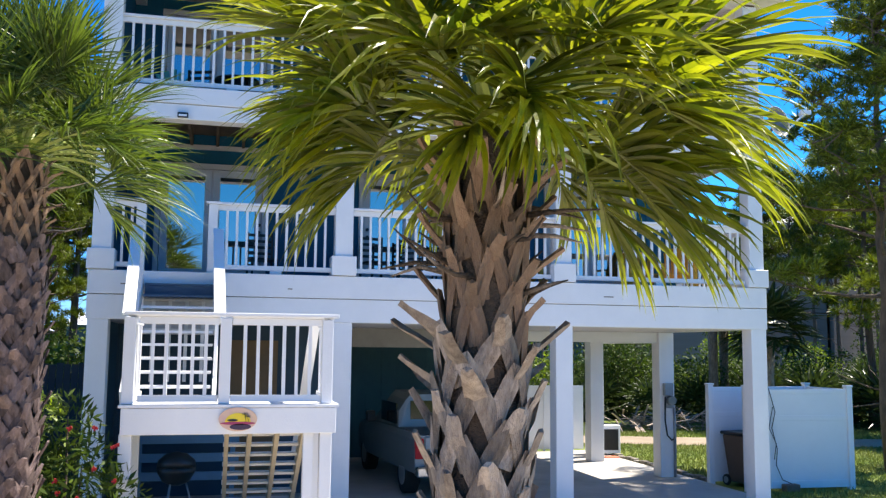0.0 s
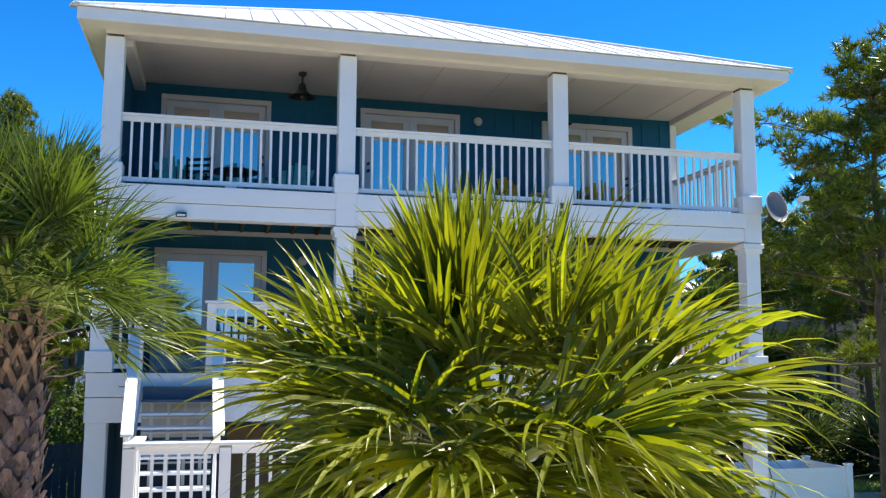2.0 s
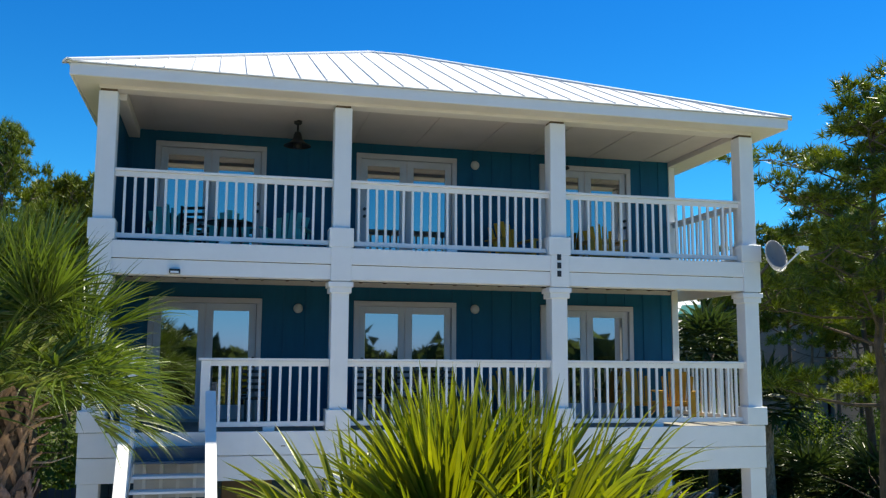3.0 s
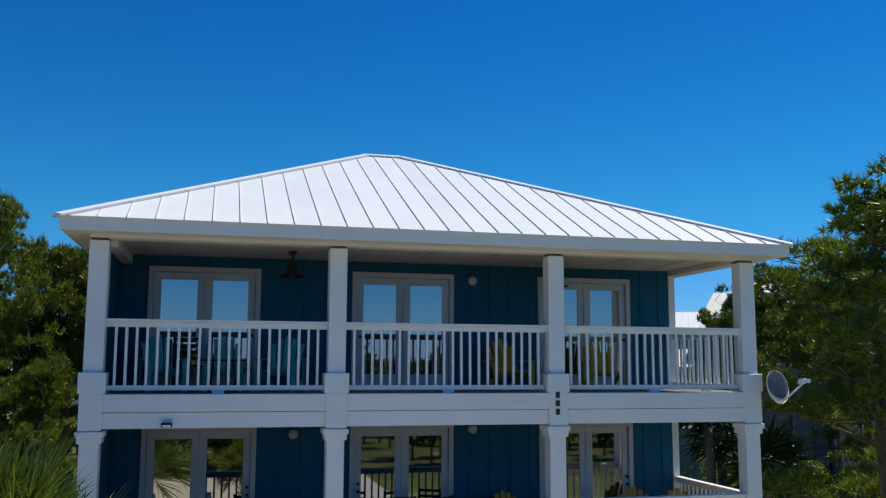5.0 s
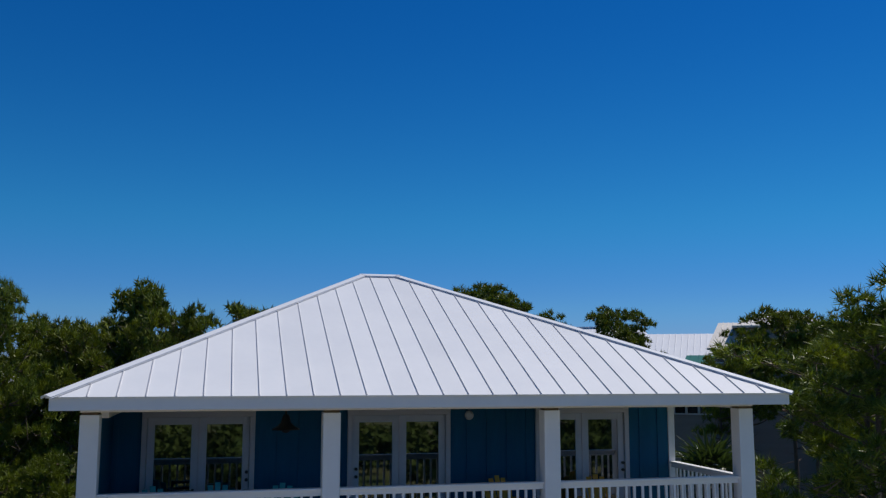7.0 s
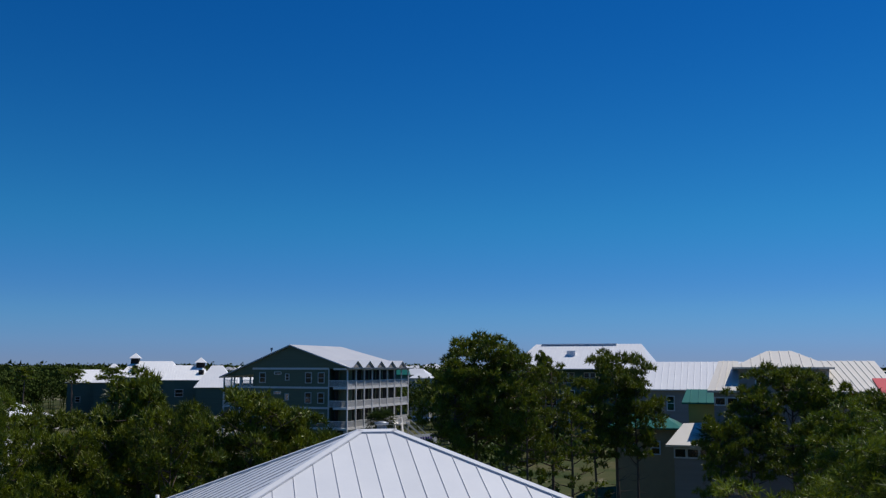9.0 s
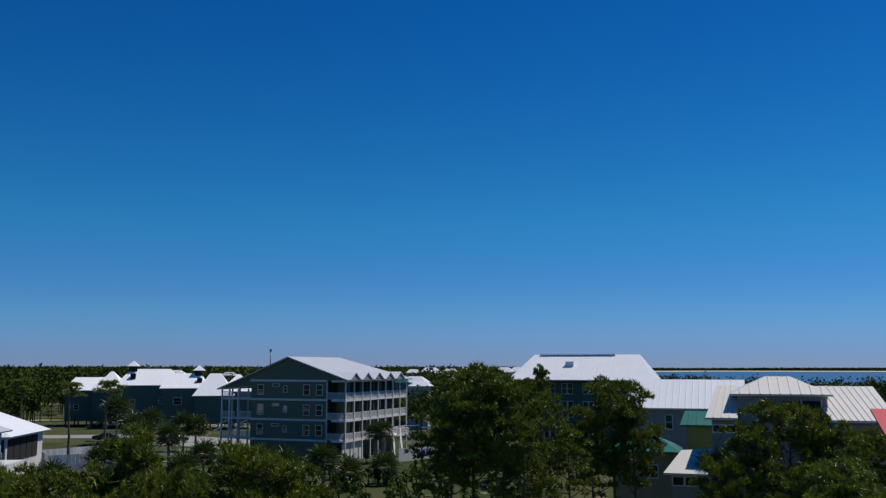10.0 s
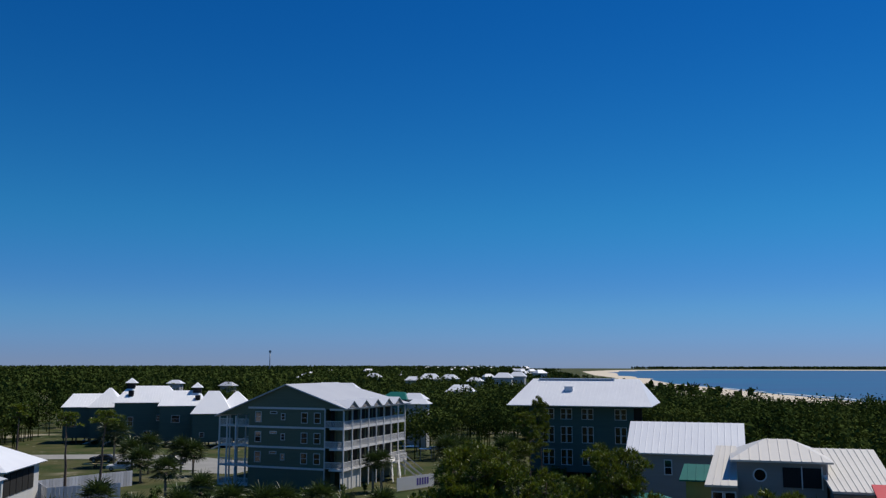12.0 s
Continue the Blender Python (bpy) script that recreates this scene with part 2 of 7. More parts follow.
def settled(x, y, z):
    """A point of the ground: the raised lot near the house, going over into the lower country behind it."""
    w = smooth(34, 60, math.hypot(x - 4, y)) * smooth(-10, 15, y)
    return tuple(Vector((x, y, z + RAISE)).lerp(far_place(math.hypot(x, y)) @ Vector((x, y, z)), w))


def build_ground():
    rad = [0.0, 6, 12, 18, 24, 30]
    while rad[-1] < 4950:
        rad.append(rad[-1] * 1.045 + 0.2)
    rad[-1] = 4950
    n = 300
    verts, faces = [(4, 0, RAISE)], []
    for r in rad[1:]:
        for k in range(n):
            a = k * math.tau / n
            x, y = 4 + r * math.cos(a), r * math.sin(a)
            verts.append(settled(x, y, ground_z(x, y)))
    for k in range(n):
        faces.append((0, 1 + k, 1 + (k + 1) % n))
    for i in range(len(rad) - 2):
        a, b = 1 + i * n, 1 + (i + 1) * n
        for k in range(n):
            faces.append((a + k, b + k, b + (k + 1) % n, a + (k + 1) % n))
    m = bpy.data.materials.new("ground_cover")
    m.use_nodes = True
    nt, l = m.node_tree.nodes, m.node_tree.links
    p = nt["Principled BSDF"]
    p.inputs["Roughness"].default_value = 0.95
    p.inputs["Specular IOR Level"].default_value = 0.1
    ge = nt.new("ShaderNodeNewGeometry")

    def nz(scale, detail=6):
        q = nt.new("ShaderNodeTexNoise")
        q.inputs["Scale"].default_value = scale
        q.inputs["Detail"].default_value = detail
        l.new(ge.outputs["Position"], q.inputs["Vector"])
        return q.outputs["Fac"]

    def mx(f, a, b, lo, hi):
        r = nt.new("ShaderNodeMapRange")
        r.inputs[1].default_value, r.inputs[2].default_value = lo, hi
        l.new(f, r.inputs[0])
        q = nt.new("ShaderNodeMix")
        q.data_type = 'RGBA'
        l.new(r.outputs[0], q.inputs["Factor"])
        for s, v in (("A", a), ("B", b)):
            if isinstance(v, tuple):
                q.inputs[s].default_value = (*v, 1)
            else:
                l.new(v, q.inputs[s])
        return q.outputs["Result"]
    grass = mx(nz(1.3, 8), (0.10, 0.15, 0.03), (0.18, 0.20, 0.055), 0.35, 0.65)
    scrub = mx(nz(0.11, 8), (0.038, 0.056, 0.017), (0.085, 0.082, 0.036), 0.38, 0.62)
    near = nt.new("ShaderNodeVectorMath")
    near.operation = 'LENGTH'
    l.new(ge.outputs["Position"], near.inputs[0])
    base = mx(near.outputs["Value"], grass, scrub, 26, 44)
    patch = mx(nz(0.35, 9), base, (0.36, 0.30, 0.22), 0.64, 0.76)
    sep = nt.new("ShaderNodeSeparateXYZ")
    l.new(ge.outputs["Position"], sep.inputs[0])
    dune = nt.new("ShaderNodeMath")
    dune.operation = 'ADD'
    l.new(sep.outputs["Z"], dune.inputs[0])      # the beach lies low
    l.new(nz(0.05, 8), dune.inputs[1])
    far = mx(near.outputs["Value"], (0.2, 0.2, 0.2), (1.0, 1.0, 1.0), 150, 260)
    beach = nt.new("ShaderNodeMapRange")
    beach.inputs[1].default_value, beach.inputs[2].default_value = -0.97, -0.66
    beach.inputs[3].default_value, beach.inputs[4].default_value = 1, 0
    l.new(dune.outputs[0], beach.inputs[0])
    mul = nt.new("ShaderNodeMath")
    mul.operation = 'MULTIPLY'
    l.new(beach.outputs[0], mul.inputs[0])
    l.new(far, mul.inputs[1])
    out = mx(mul.outputs[0], patch, (0.62, 0.54, 0.43), 0.2, 0.9)
    l.new(out, p.inputs["Base Color"])
    b = nt.new("ShaderNodeBump")
    b.inputs["Strength"].default_value = 0.6
    b.inputs["Distance"].default_value = 0.05
    l.new(nz(9, 8), b.inputs["Height"])
    l.new(b.outputs[0], p.inputs["Normal"])
    me = raw_mesh("ground", verts, faces, m)
    for f in me.polygons:
        f.use_smooth = True
    tagged(new("ground", me), "sandy coastal ground with lawn, scrub and beach", "ground", kind="structure")


build_ground()

# the purple second colour stands in for cloud shadows on the water
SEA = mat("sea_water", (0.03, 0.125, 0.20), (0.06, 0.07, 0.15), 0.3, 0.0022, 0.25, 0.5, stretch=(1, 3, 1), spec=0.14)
verts = [(4000 + 6000 * math.cos(k * math.tau / 96), 2000 + 6000 * math.sin(k * math.tau / 96), -0.9) for k in range(96)]
tagged(new("water", raw_mesh("water", verts, [tuple(range(96))], SEA)), "calm blue sea with cloud shadows coloured in as purple patches", "sea", kind="structure")
# surf line along the beach
FOAM = mat("surf_foam", (0.75, 0.78, 0.8), (0.5, 0.55, 0.6), 0.8, 0.05)
verts, faces = [], []
pts = []
for (ax, ay), (bx, by) in zip(SHORE[1:8], SHORE[2:9]):
    steps = max(6, int(math.hypot(bx - ax, by - ay) / 25))
    pts += [(ax + (bx - ax) * i / steps, ay + (by - ay) * i / steps) for i in range(steps)]
for i, (x, y) in enumerate(pts):
    w = 3 + 7 * abs(noise.noise((i * 0.35, 1, 0)))
    o = 6 + 4 * noise.noise((i * 0.2, 5, 0))
    verts += [(x + o, y, -0.82), (x + o + w, y - w * 0.3, -0.82)]
for i in range(len(pts) - 1):
    if noise.noise((i * 0.5, 9, 0)) > -0.25:
        a = 2 * i
        faces.append((a, a + 1, a + 3, a + 2))
tagged(new("surf", raw_mesh("surf", verts, faces, FOAM)), "thin white line of surf along the beach", "surf", kind="stuff")


def strip(name, pts, width, m, label, category, z=0.006, kind="structure", wob=0.15):
    """A flat way along the points, following the ground."""
    verts, faces = [], []
    fine = []
    for (ax, ay), (bx, by) in zip(pts, pts[1:]):
        s = max(2, int(math.hypot(bx - ax, by - ay) / 1.2))
        fine += [(ax + (bx - ax) * i / s, ay + (by - ay) * i / s) for i in range(s)]
    fine.append(pts[-1])
    cols = 6
    for i, (x, y) in enumerate(fine):
        x2, y2 = fine[min(i + 1, len(fine) - 1)]
        x1, y1 = fine[max(i - 1, 0)]
        d = Vector((x2 - x1, y2 - y1, 0)).normalized()
        sx, sy = -d.y, d.x
        w1 = width / 2 + wob * noise.noise((x * 0.6, y * 0.6, 3))
        w2 = width / 2 + wob * noise.noise((x * 0.6, y * 0.6, 8))
        for c in range(cols):
            o = -w1 + (w1 + w2) * c / (cols - 1)
            px, py = x + sx * o, y + sy * o
            verts.append((px, py, ground_z(px, py) + z + (0.02 if math.hypot(px, py) > 45 else 0)))
    for i in range(len(fine) - 1):
        for c in range(cols - 1):
            a = i * cols + c
            faces.append((a, a + 1, a + cols + 1, a + cols))
    return tagged(new(name, raw_mesh(name, verts, faces, m)), label, category, kind=kind)


strip("path", [(9, 12.2), (13, 11.3), (17, 10.1), (24, 8.3), (36, 5)], 2.3, mat("sandy_track", (0.30, 0.235, 0.165), (0.22, 0.17, 0.115), 0.95, 0.9, 0.6, 25), "pale sand track across the lawn", "sand path", 0.008, wob=0.5)
ASPH = mat("pale_asphalt", (0.30, 0.29, 0.27), (0.24, 0.235, 0.22), 0.9, 0.3, 0.3, 20)
strip("road", [(-60, 193), (-30, 187), (-14, 183), (-2, 176), (8, 164), (9, 156), (5, 150)], 9, ASPH, "pale grey curving asphalt parking road", "road", 0.03)
strip("road", [(-6, 166), (4, 158), (14, 158)], 7, ASPH, "pale grey parking apron beside the apartments", "road", 0.05)
tagged(solid("slab", [(-0.6, 11.3, -0.35, 8.6, -0.15, 0.03)], CONC, bevel=0.01), "pale concrete slab under the raised house", "slab", kind="structure")
# out of view: pale ground added to throw sunlight up at the shaded front
tagged(solid("driveway", [(3.2, 11.2, -40, -0.36, -0.1, 0.022)], CONC, bevel=0.01), "unseen pale concrete driveway added to bounce light at the house", "driveway", kind="structure")
# unseen pale sand beside it, added for the same bounce
yardv = [(-14, -40, 0.004), (3.19, -40, 0.004), (3.19, -0.36, 0.004), (-0.6, -0.36, 0.004), (-3.0, -0.2, 0.004), (-14, -6, 0.004)]
tagged(new("sand_yard", raw_mesh("sand_yard", yardv, [tuple(range(6))], SAND)), "unseen pale sand round the palms, added to bounce light", "yard", kind="structure")

# ---- the beach house ----
house = thing("beach_house", "two-storey teal beach house on white posts with porches", "house")
PX = [-0.14, 3.49, 7.20, 10.85]          # post centres along the front
HW = 0.14                                # half a post
WALL_Y = 2.72
Z_D1, Z_D2, Z_BEAM = 3.93, 6.80, 9.17    # deck tops, underside of the eaves beam


def bmnew():
    return bmesh.new()


# posts of the front row, with collars and capitals
for i, x in enumerate(PX):
    part("post", mesh("post", (lambda b: (box(b, x - 0.15, x + 0.15, 0.0, 0.3, 0.0, 3.22), b)[1])(bmnew()), WHITE, 0.008), None, house)
    mid = part("post", mesh("post", (lambda b: (box(b, x - HW, x + HW, 0.0, 0.28, 3.98, 6.31), b)[1])(bmnew()), WHITE, 0.008), None, house)
    part("collar", mesh("collar", (lambda b: (box(b, x - 0.195, x + 0.195, -0.055, 0.335, 3.96, 4.27), b)[1])(bmnew()), WHITE, 0.006), None, mid)
    part("capital", mesh("capital", (lambda b: (box(b, x - 0.20, x + 0.20, -0.055, 0.335, 6.19, 6.275), box(b, x - 0.175, x + 0.175, -0.03, 0.31, 6.10, 6.19), b)[2])(bmnew()), WHITE, 0.006), None, mid)
    top = part("post", mesh("post", (lambda b: (box(b, x - HW, x + HW, 0.0, 0.28, 6.82, Z_BEAM - 0.04), b)[1])(bmnew()), WHITE, 0.008), None, house)
    part("collar", mesh("collar", (lambda b: (box(b, x - 0.195, x + 0.195, -0.055, 0.335, 6.83, 7.14), b)[1])(bmnew()), WHITE, 0.006), None, top)
    part("apron", mesh("apron", (lambda b: (box(b, x - 0.165, x + 0.165, -0.05, 0.0, 6.29, 6.83), b)[1])(bmnew()), WHITE, 0.006), None, top)
    part("shim", mesh("shim", (lambda b: (box(b, x - 0.12, x + 0.12, 0.02, 0.26, Z_BEAM - 0.045, Z_BEAM + 0.01), b)[1])(bmnew()), RAWWOOD), None, top)

# ground-level posts further back
for x, y in ((10.85, 3.6), (10.85, 7.2), (7.20, 3.6), (7.20, 7.2), (3.49, 3.6), (10.45, 6.35)):
    w = 0.17 if y < 7 else 0.15
    part("post", mesh("post", (lambda b: (box(b, x - w, x + w, y - w, y + w, 0.0, 3.22), b)[1])(bmnew()), WHITE, 0.008), None, house)

# deck edges: two boards each, the lower one set back
for z0, z1, y0, y1 in ((3.595, 3.95, -0.028, 0.03), (3.22, 3.585, -0.012, 0.30), (6.555, 6.82, -0.03, 0.02), (6.31, 6.545, -0.005, 0.28)):
    solid("fascia_board", [(-0.285, 10.995, y0, y1, z0, z1)], WHITE, house, bevel=0.006)
    solid("fascia_board", [(10.99 + y0 * 0 + 0.004, 11.02 - y0 * 0.3, 0.0, 8.5, z0, z1)], WHITE, house, bevel=0.004)
    solid("fascia_board", [(-0.31, -0.285, 0.0, 8.5, z0, z1)], WHITE, house, bevel=0.004)
# worn marks on the lower deck edge
for x, z, w in ((0.16, 3.74, 0.14), (2.62, 3.72, 0.07), (7.9, 3.72, 0.18)):
    solid("paint_chip", [(x, x + w, -0.031, -0.027, z, z + 0.015)], RAWWOOD, house)

# decks: boards with gaps
for z in (Z_D1, Z_D2):
    dk = solid("deck", [(-0.26, 10.97, 0.31, WALL_Y + 0.02, z - 0.09, z - 0.035)], RAWWOOD, house, "joists under the porch deck")
    n = 19
    for k in range(n):
        y = 0.035 + k * 0.1475
        solid("deck_board", [(-0.26, 10.97, y, y + 0.14, z - 0.03, z)], DECK, dk)
    for k in range(24):
        x = 0.05 + k * 0.46
        if z == Z_D2:
            solid("joist", [(x, x + 0.05, 0.29, WALL_Y, z - 0.30, z - 0.092)], RAWWOOD, dk)

# walls behind the porches: boards and battens
LEVELS = ((Z_D1, 6.765), (Z_D2, 9.24))
DOORS = (0.39, 4.10, 7.84)      # left edges of the door casings, 2 m wide
DW = 2.0


def door_top(z):
    return z + 2.24


for z0, z1 in LEVELS:
    for bx in ((-0.25, DOORS[0] + 0.05), (DOORS[0] + DW - 0.05, DOORS[1] + 0.05), (DOORS[1] + DW - 0.05, DOORS[2] + 0.05), (DOORS[2] + DW - 0.05, 10.74)):
        wall = solid("wall", [(*bx, WALL_Y, WALL_Y + 0.14, z0 - 0.03, z1)], TEAL, house, "teal board siding")
    for d in DOORS:
        solid("wall", [(d + 0.051, d + DW - 0.051, WALL_Y, WALL_Y + 0.14, door_top(z0) - 0.05, z1)], TEAL, house, "teal board siding")
    for k in range(27):
        x = -0.05 + k * 0.405
        segs = [(z0, z1)]
        for d in DOORS:
            if d - 0.03 < x < d + DW + 0.01:
                segs = [(door_top(z0) + 0.01, z1)]
        for a, b in segs:
            if b - a > 0.05:
                solid("batten", [(x, x + 0.045, WALL_Y - 0.018, WALL_Y - 0.001, a, b - 0.005)], TEAL, wall)
    solid("corner_board", [(10.72, 10.86, WALL_Y - 0.03, WALL_Y + 0.16, z0, z1)], WHITE, house, bevel=0.004)
    # side and back walls of the rooms
    solid("wall", [(-0.24, -0.10, 0.30, 8.4, z0 - 0.03, z1)], TEAL, house, "teal side wall of the rooms")
    solid("wall", [(10.70, 10.84, WALL_Y + 0.17, 8.4, z0 - 0.03, z1)], TEAL, house, "teal side wall of the rooms")
    solid("wall", [(-0.10, 10.70, 8.26, 8.40, z0 - 0.03, z1)], TEAL, house, "teal back wall of the rooms")
solid("floor_plate", [(-0.26, 10.86, WALL_Y + 0.15, 8.42, 3.62, 3.88)], RAWWOOD, house, "underside of the lower floor")
solid("frieze", [(-0.1, 10.7, WALL_Y - 0.03, WALL_Y - 0.002, 6.43, 6.52)], TRIM, house, bevel=0.004)

# glazed double doors
KNOB = BLACK
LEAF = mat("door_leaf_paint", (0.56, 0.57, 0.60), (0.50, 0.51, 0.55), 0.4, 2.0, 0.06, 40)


def double_door(x, z0, top):
    d = thing("door", "pair of grey-white glazed doors in a pale casing", "door")
    d.parent = house
    y = WALL_Y
    bm = bmnew()
    box(bm, x, x + 0.095, y - 0.045, y + 0.10, z0, top - 0.1)
    box(bm, x + DW - 0.095, x + DW, y - 0.045, y + 0.10, z0, top - 0.1)
    box(bm, x, x + DW, y - 0.045, y + 0.10, top - 0.1, top)
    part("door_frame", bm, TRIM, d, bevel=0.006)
    a, b = x + 0.10, x + DW - 0.10
    m = (a + b) / 2
    solid("threshold", [(a - 0.004, b + 0.004, y - 0.02, y + 0.10, z0, z0 + 0.05)], GREYM, d)
    for p, q in ((a, m - 0.012), (m + 0.012, b)):
        gx0, gx1, gz0, gz1 = p + 0.125, q - 0.125, z0 + 0.30, top - 0.235
        bm = bmnew()
        box(bm, p, gx0, y + 0.01, y + 0.055, z0 + 0.052, top - 0.104)
        box(bm, gx1, q, y + 0.01, y + 0.055, z0 + 0.052, top - 0.104)
        box(bm, gx0, gx1, y + 0.01, y + 0.055, z0 + 0.052, gz0)
        box(bm, gx0, gx1, y + 0.01, y + 0.055, gz1, top - 0.104)
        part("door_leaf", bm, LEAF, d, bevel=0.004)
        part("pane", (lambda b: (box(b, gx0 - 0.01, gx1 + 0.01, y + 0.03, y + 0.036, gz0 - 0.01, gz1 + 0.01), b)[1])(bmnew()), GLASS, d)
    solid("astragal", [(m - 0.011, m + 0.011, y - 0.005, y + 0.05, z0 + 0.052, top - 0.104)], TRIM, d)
    for zz in (1.0, 1.14):
        bm = bmnew()
        tube(bm, [(m + 0.86 if x < 1 or x > 7 else a + 0.07, y + 0.012, z0 + zz), (m + 0.86 if x < 1 or x > 7 else a + 0.07, y - 0.05, z0 + zz)], [0.03, 0.03], 10)
        part("door_knob", bm, KNOB, d)
    return d


for z0, z1 in LEVELS:
    for x in DOORS:
        double_door(x, z0, door_top(z0))

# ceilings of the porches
solid("porch_ceiling", [(-0.28, 10.99, 0.29, WALL_Y + 0.2, 9.24, 9.28)], PCEIL, house, "boarded porch ceiling with its shade put into the colour")
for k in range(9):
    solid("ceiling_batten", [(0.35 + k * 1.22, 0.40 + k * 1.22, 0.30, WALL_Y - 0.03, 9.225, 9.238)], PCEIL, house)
solid("eaves_beam", [(-0.28, 10.99, 0.0, 0.28, Z_BEAM, 9.28)], CEIL, house, "pale beam under the eaves", bevel=0.006)
solid("eaves_beam", [(10.71, 10.99, 0.285, WALL_Y - 0.04, Z_BEAM - 0.04, 9.235)], CEIL, house, bevel=0.006)
solid("eaves_beam", [(-0.09, 0.10, 0.285, WALL_Y - 0.02, Z_BEAM - 0.10, 9.235)], CEIL, house, bevel=0.006)
for bx in ((-0.61, 11.41, -0.38, -0.004), (-0.61, -0.285, 0.0, 9.93), (11.0, 11.41, 0.0, 9.93)):
    solid("soffit", [(*bx, 9.225, 9.255)], CEIL, house, "pale soffit boards")
for bx in ((-0.65, 11.45, -0.425, -0.382), (-0.65, -0.612, -0.38, 9.97), (11.412, 11.45, -0.38, 9.97), (-0.61, 11.41, 9.93, 9.97)):
    solid("gutter_board", [(*bx, 9.215, 9.405)], WHITE, house, "white eaves fascia", bevel=0.006)

# hip roof of standing-seam panels
E0, E1, EY0, EY1, EZ = -0.69, 11.49, -0.47, 10.02, 9.415
R0, R1, RY, RZ = 4.64, 5.41, 4.775, 11.82
roof = solid("roof", [(E0 + 0.5, E1 - 0.5, EY0 + 0.5, EY1 - 0.5, 9.29, 9.31)], CEIL, house, "white standing-seam metal hip roof")


def roof_face(origin, along, inward, length, ridge_a, ridge_b, run, rise, step, first=None):
    """Panels of one slope. origin: the eaves' first corner; ridge_a, ridge_b: where the ridge starts and ends along the eaves."""
    o, u, v = Vector(origin), Vector(along), Vector(inward)
    nrm = u.cross(v * run + Vector((0, 0, rise))).normalized()
    if nrm.z < 0:
        nrm = -nrm

    def top(s):
        if s < ridge_a:
            return s / ridge_a
        if s > ridge_b:
            return (length - s) / (length - ridge_b)
        return 1.0

    def pt(s, k, h):
        return o + u * s + v * (run * k) + Vector((0, 0, rise * k)) + nrm * h
    n = int(round(length / step))
    joints = [length * i / n for i in range(n + 1)]
    if first:
        joints = [0.0] + [first + step * i for i in range(int((length - first - 0.2) / step) + 1)] + [length]
    for i, (s0, s1) in enumerate(zip(joints, joints[1:])):
        outline = [(s0, 0.0), (s1, 0.0), (s1, top(s1))]
        for r in (ridge_b, ridge_a):
            if s0 < r < s1:
                outline.append((r, 1.0))
        if top(s0) > 0.001:
            outline.append((s0, top(s0)))
        bm = bmnew()
        if top(s1) < 0.001:
            outline = [q for i2, q in enumerate(outline) if i2 != 2]
        up = [bm.verts.new(pt(s, k, 0.0)) for s, k in outline]
        dn = [bm.verts.new(pt(s, k, -0.02)) for s, k in outline]
        bm.faces.new(up)
        bm.faces.new(dn[::-1])
        for a in range(len(up)):
            b = (a + 1) % len(up)
            bm.faces.new((up[a], up[b], dn[b], dn[a]))
        part("roof_panel", bm, ROOF, roof)
        if i and top(s0) > 0.02:
            bm = bmnew()
            beam(bm, pt(s0, 0.0, 0.012), pt(s0, top(s0) * 0.985, 0.008), 0.010, 0.016, nrm)
            part("seam", bm, SEAM, roof)


roof_face((E0, EY0, EZ), (1, 0, 0), (0, 1, 0), E1 - E0, R0 - E0, R1 - E0, RY - EY0, RZ - EZ, 0.4105, 0.56)
roof_face((E0, EY1, EZ), (0, -1, 0), (1, 0, 0), EY1 - EY0, EY1 - RY - 0.01, EY1 - RY + 0.01, R0 - E0, RZ - EZ, 0.415)
roof_face((E1, EY0, EZ), (0, 1, 0), (-1, 0, 0), EY1 - EY0, RY - EY0 - 0.01, RY - EY0 + 0.01, E1 - R1, RZ - EZ, 0.415)
roof_face((E1, EY1, EZ), (-1, 0, 0), (0, -1, 0), E1 - E0, E1 - R1, E1 - R0, EY1 - RY, RZ - EZ, 0.415)
RISE = RZ - EZ
NF, NB = Vector((0, -RISE, RY - EY0)).normalized(), Vector((0, RISE, EY1 - RY)).normalized()
NL, NR = Vector((-RISE, 0, R0 - E0)).normalized(), Vector((RISE, 0, E1 - R1)).normalized()
for a, b, n1, n2 in (((E0, EY0, EZ), (R0, RY, RZ), NF, NL), ((E1, EY0, EZ), (R1, RY, RZ), NF, NR), ((E0, EY1, EZ), (R0, RY, RZ), NB, NL), ((E1, EY1, EZ), (R1, RY, RZ), NB, NR), ((R0 - 0.05, RY, RZ), (R1 + 0.05, RY, RZ), NF, NB)):
    a, b = Vector(a), Vector(b)
    cap, gap = bmnew(), bmnew()
    for n, other in ((n1, n2), (n2, n1)):
        side = n.cross(b - a).normalized()
        side = side if side.dot(other) < 0 else -side
        beam(cap, a + side * 0.055 + n * 0.026, b + side * 0.055 + n * 0.026, 0.115, 0.024, n)
        # thin grey strip drawn as the shadow line along the cap's edge
        beam(gap, a + side * 0.117 + n * 0.010, b + side * 0.117 + n * 0.010, 0.014, 0.018, n)
    part("ridge_cap", cap, ROOF, roof)
    part("cap_gap", gap, SEAM, roof)
# vent pipes on the roof
PVC = mat("white_pipe", (0.75, 0.76, 0.78), None, 0.4, 5)
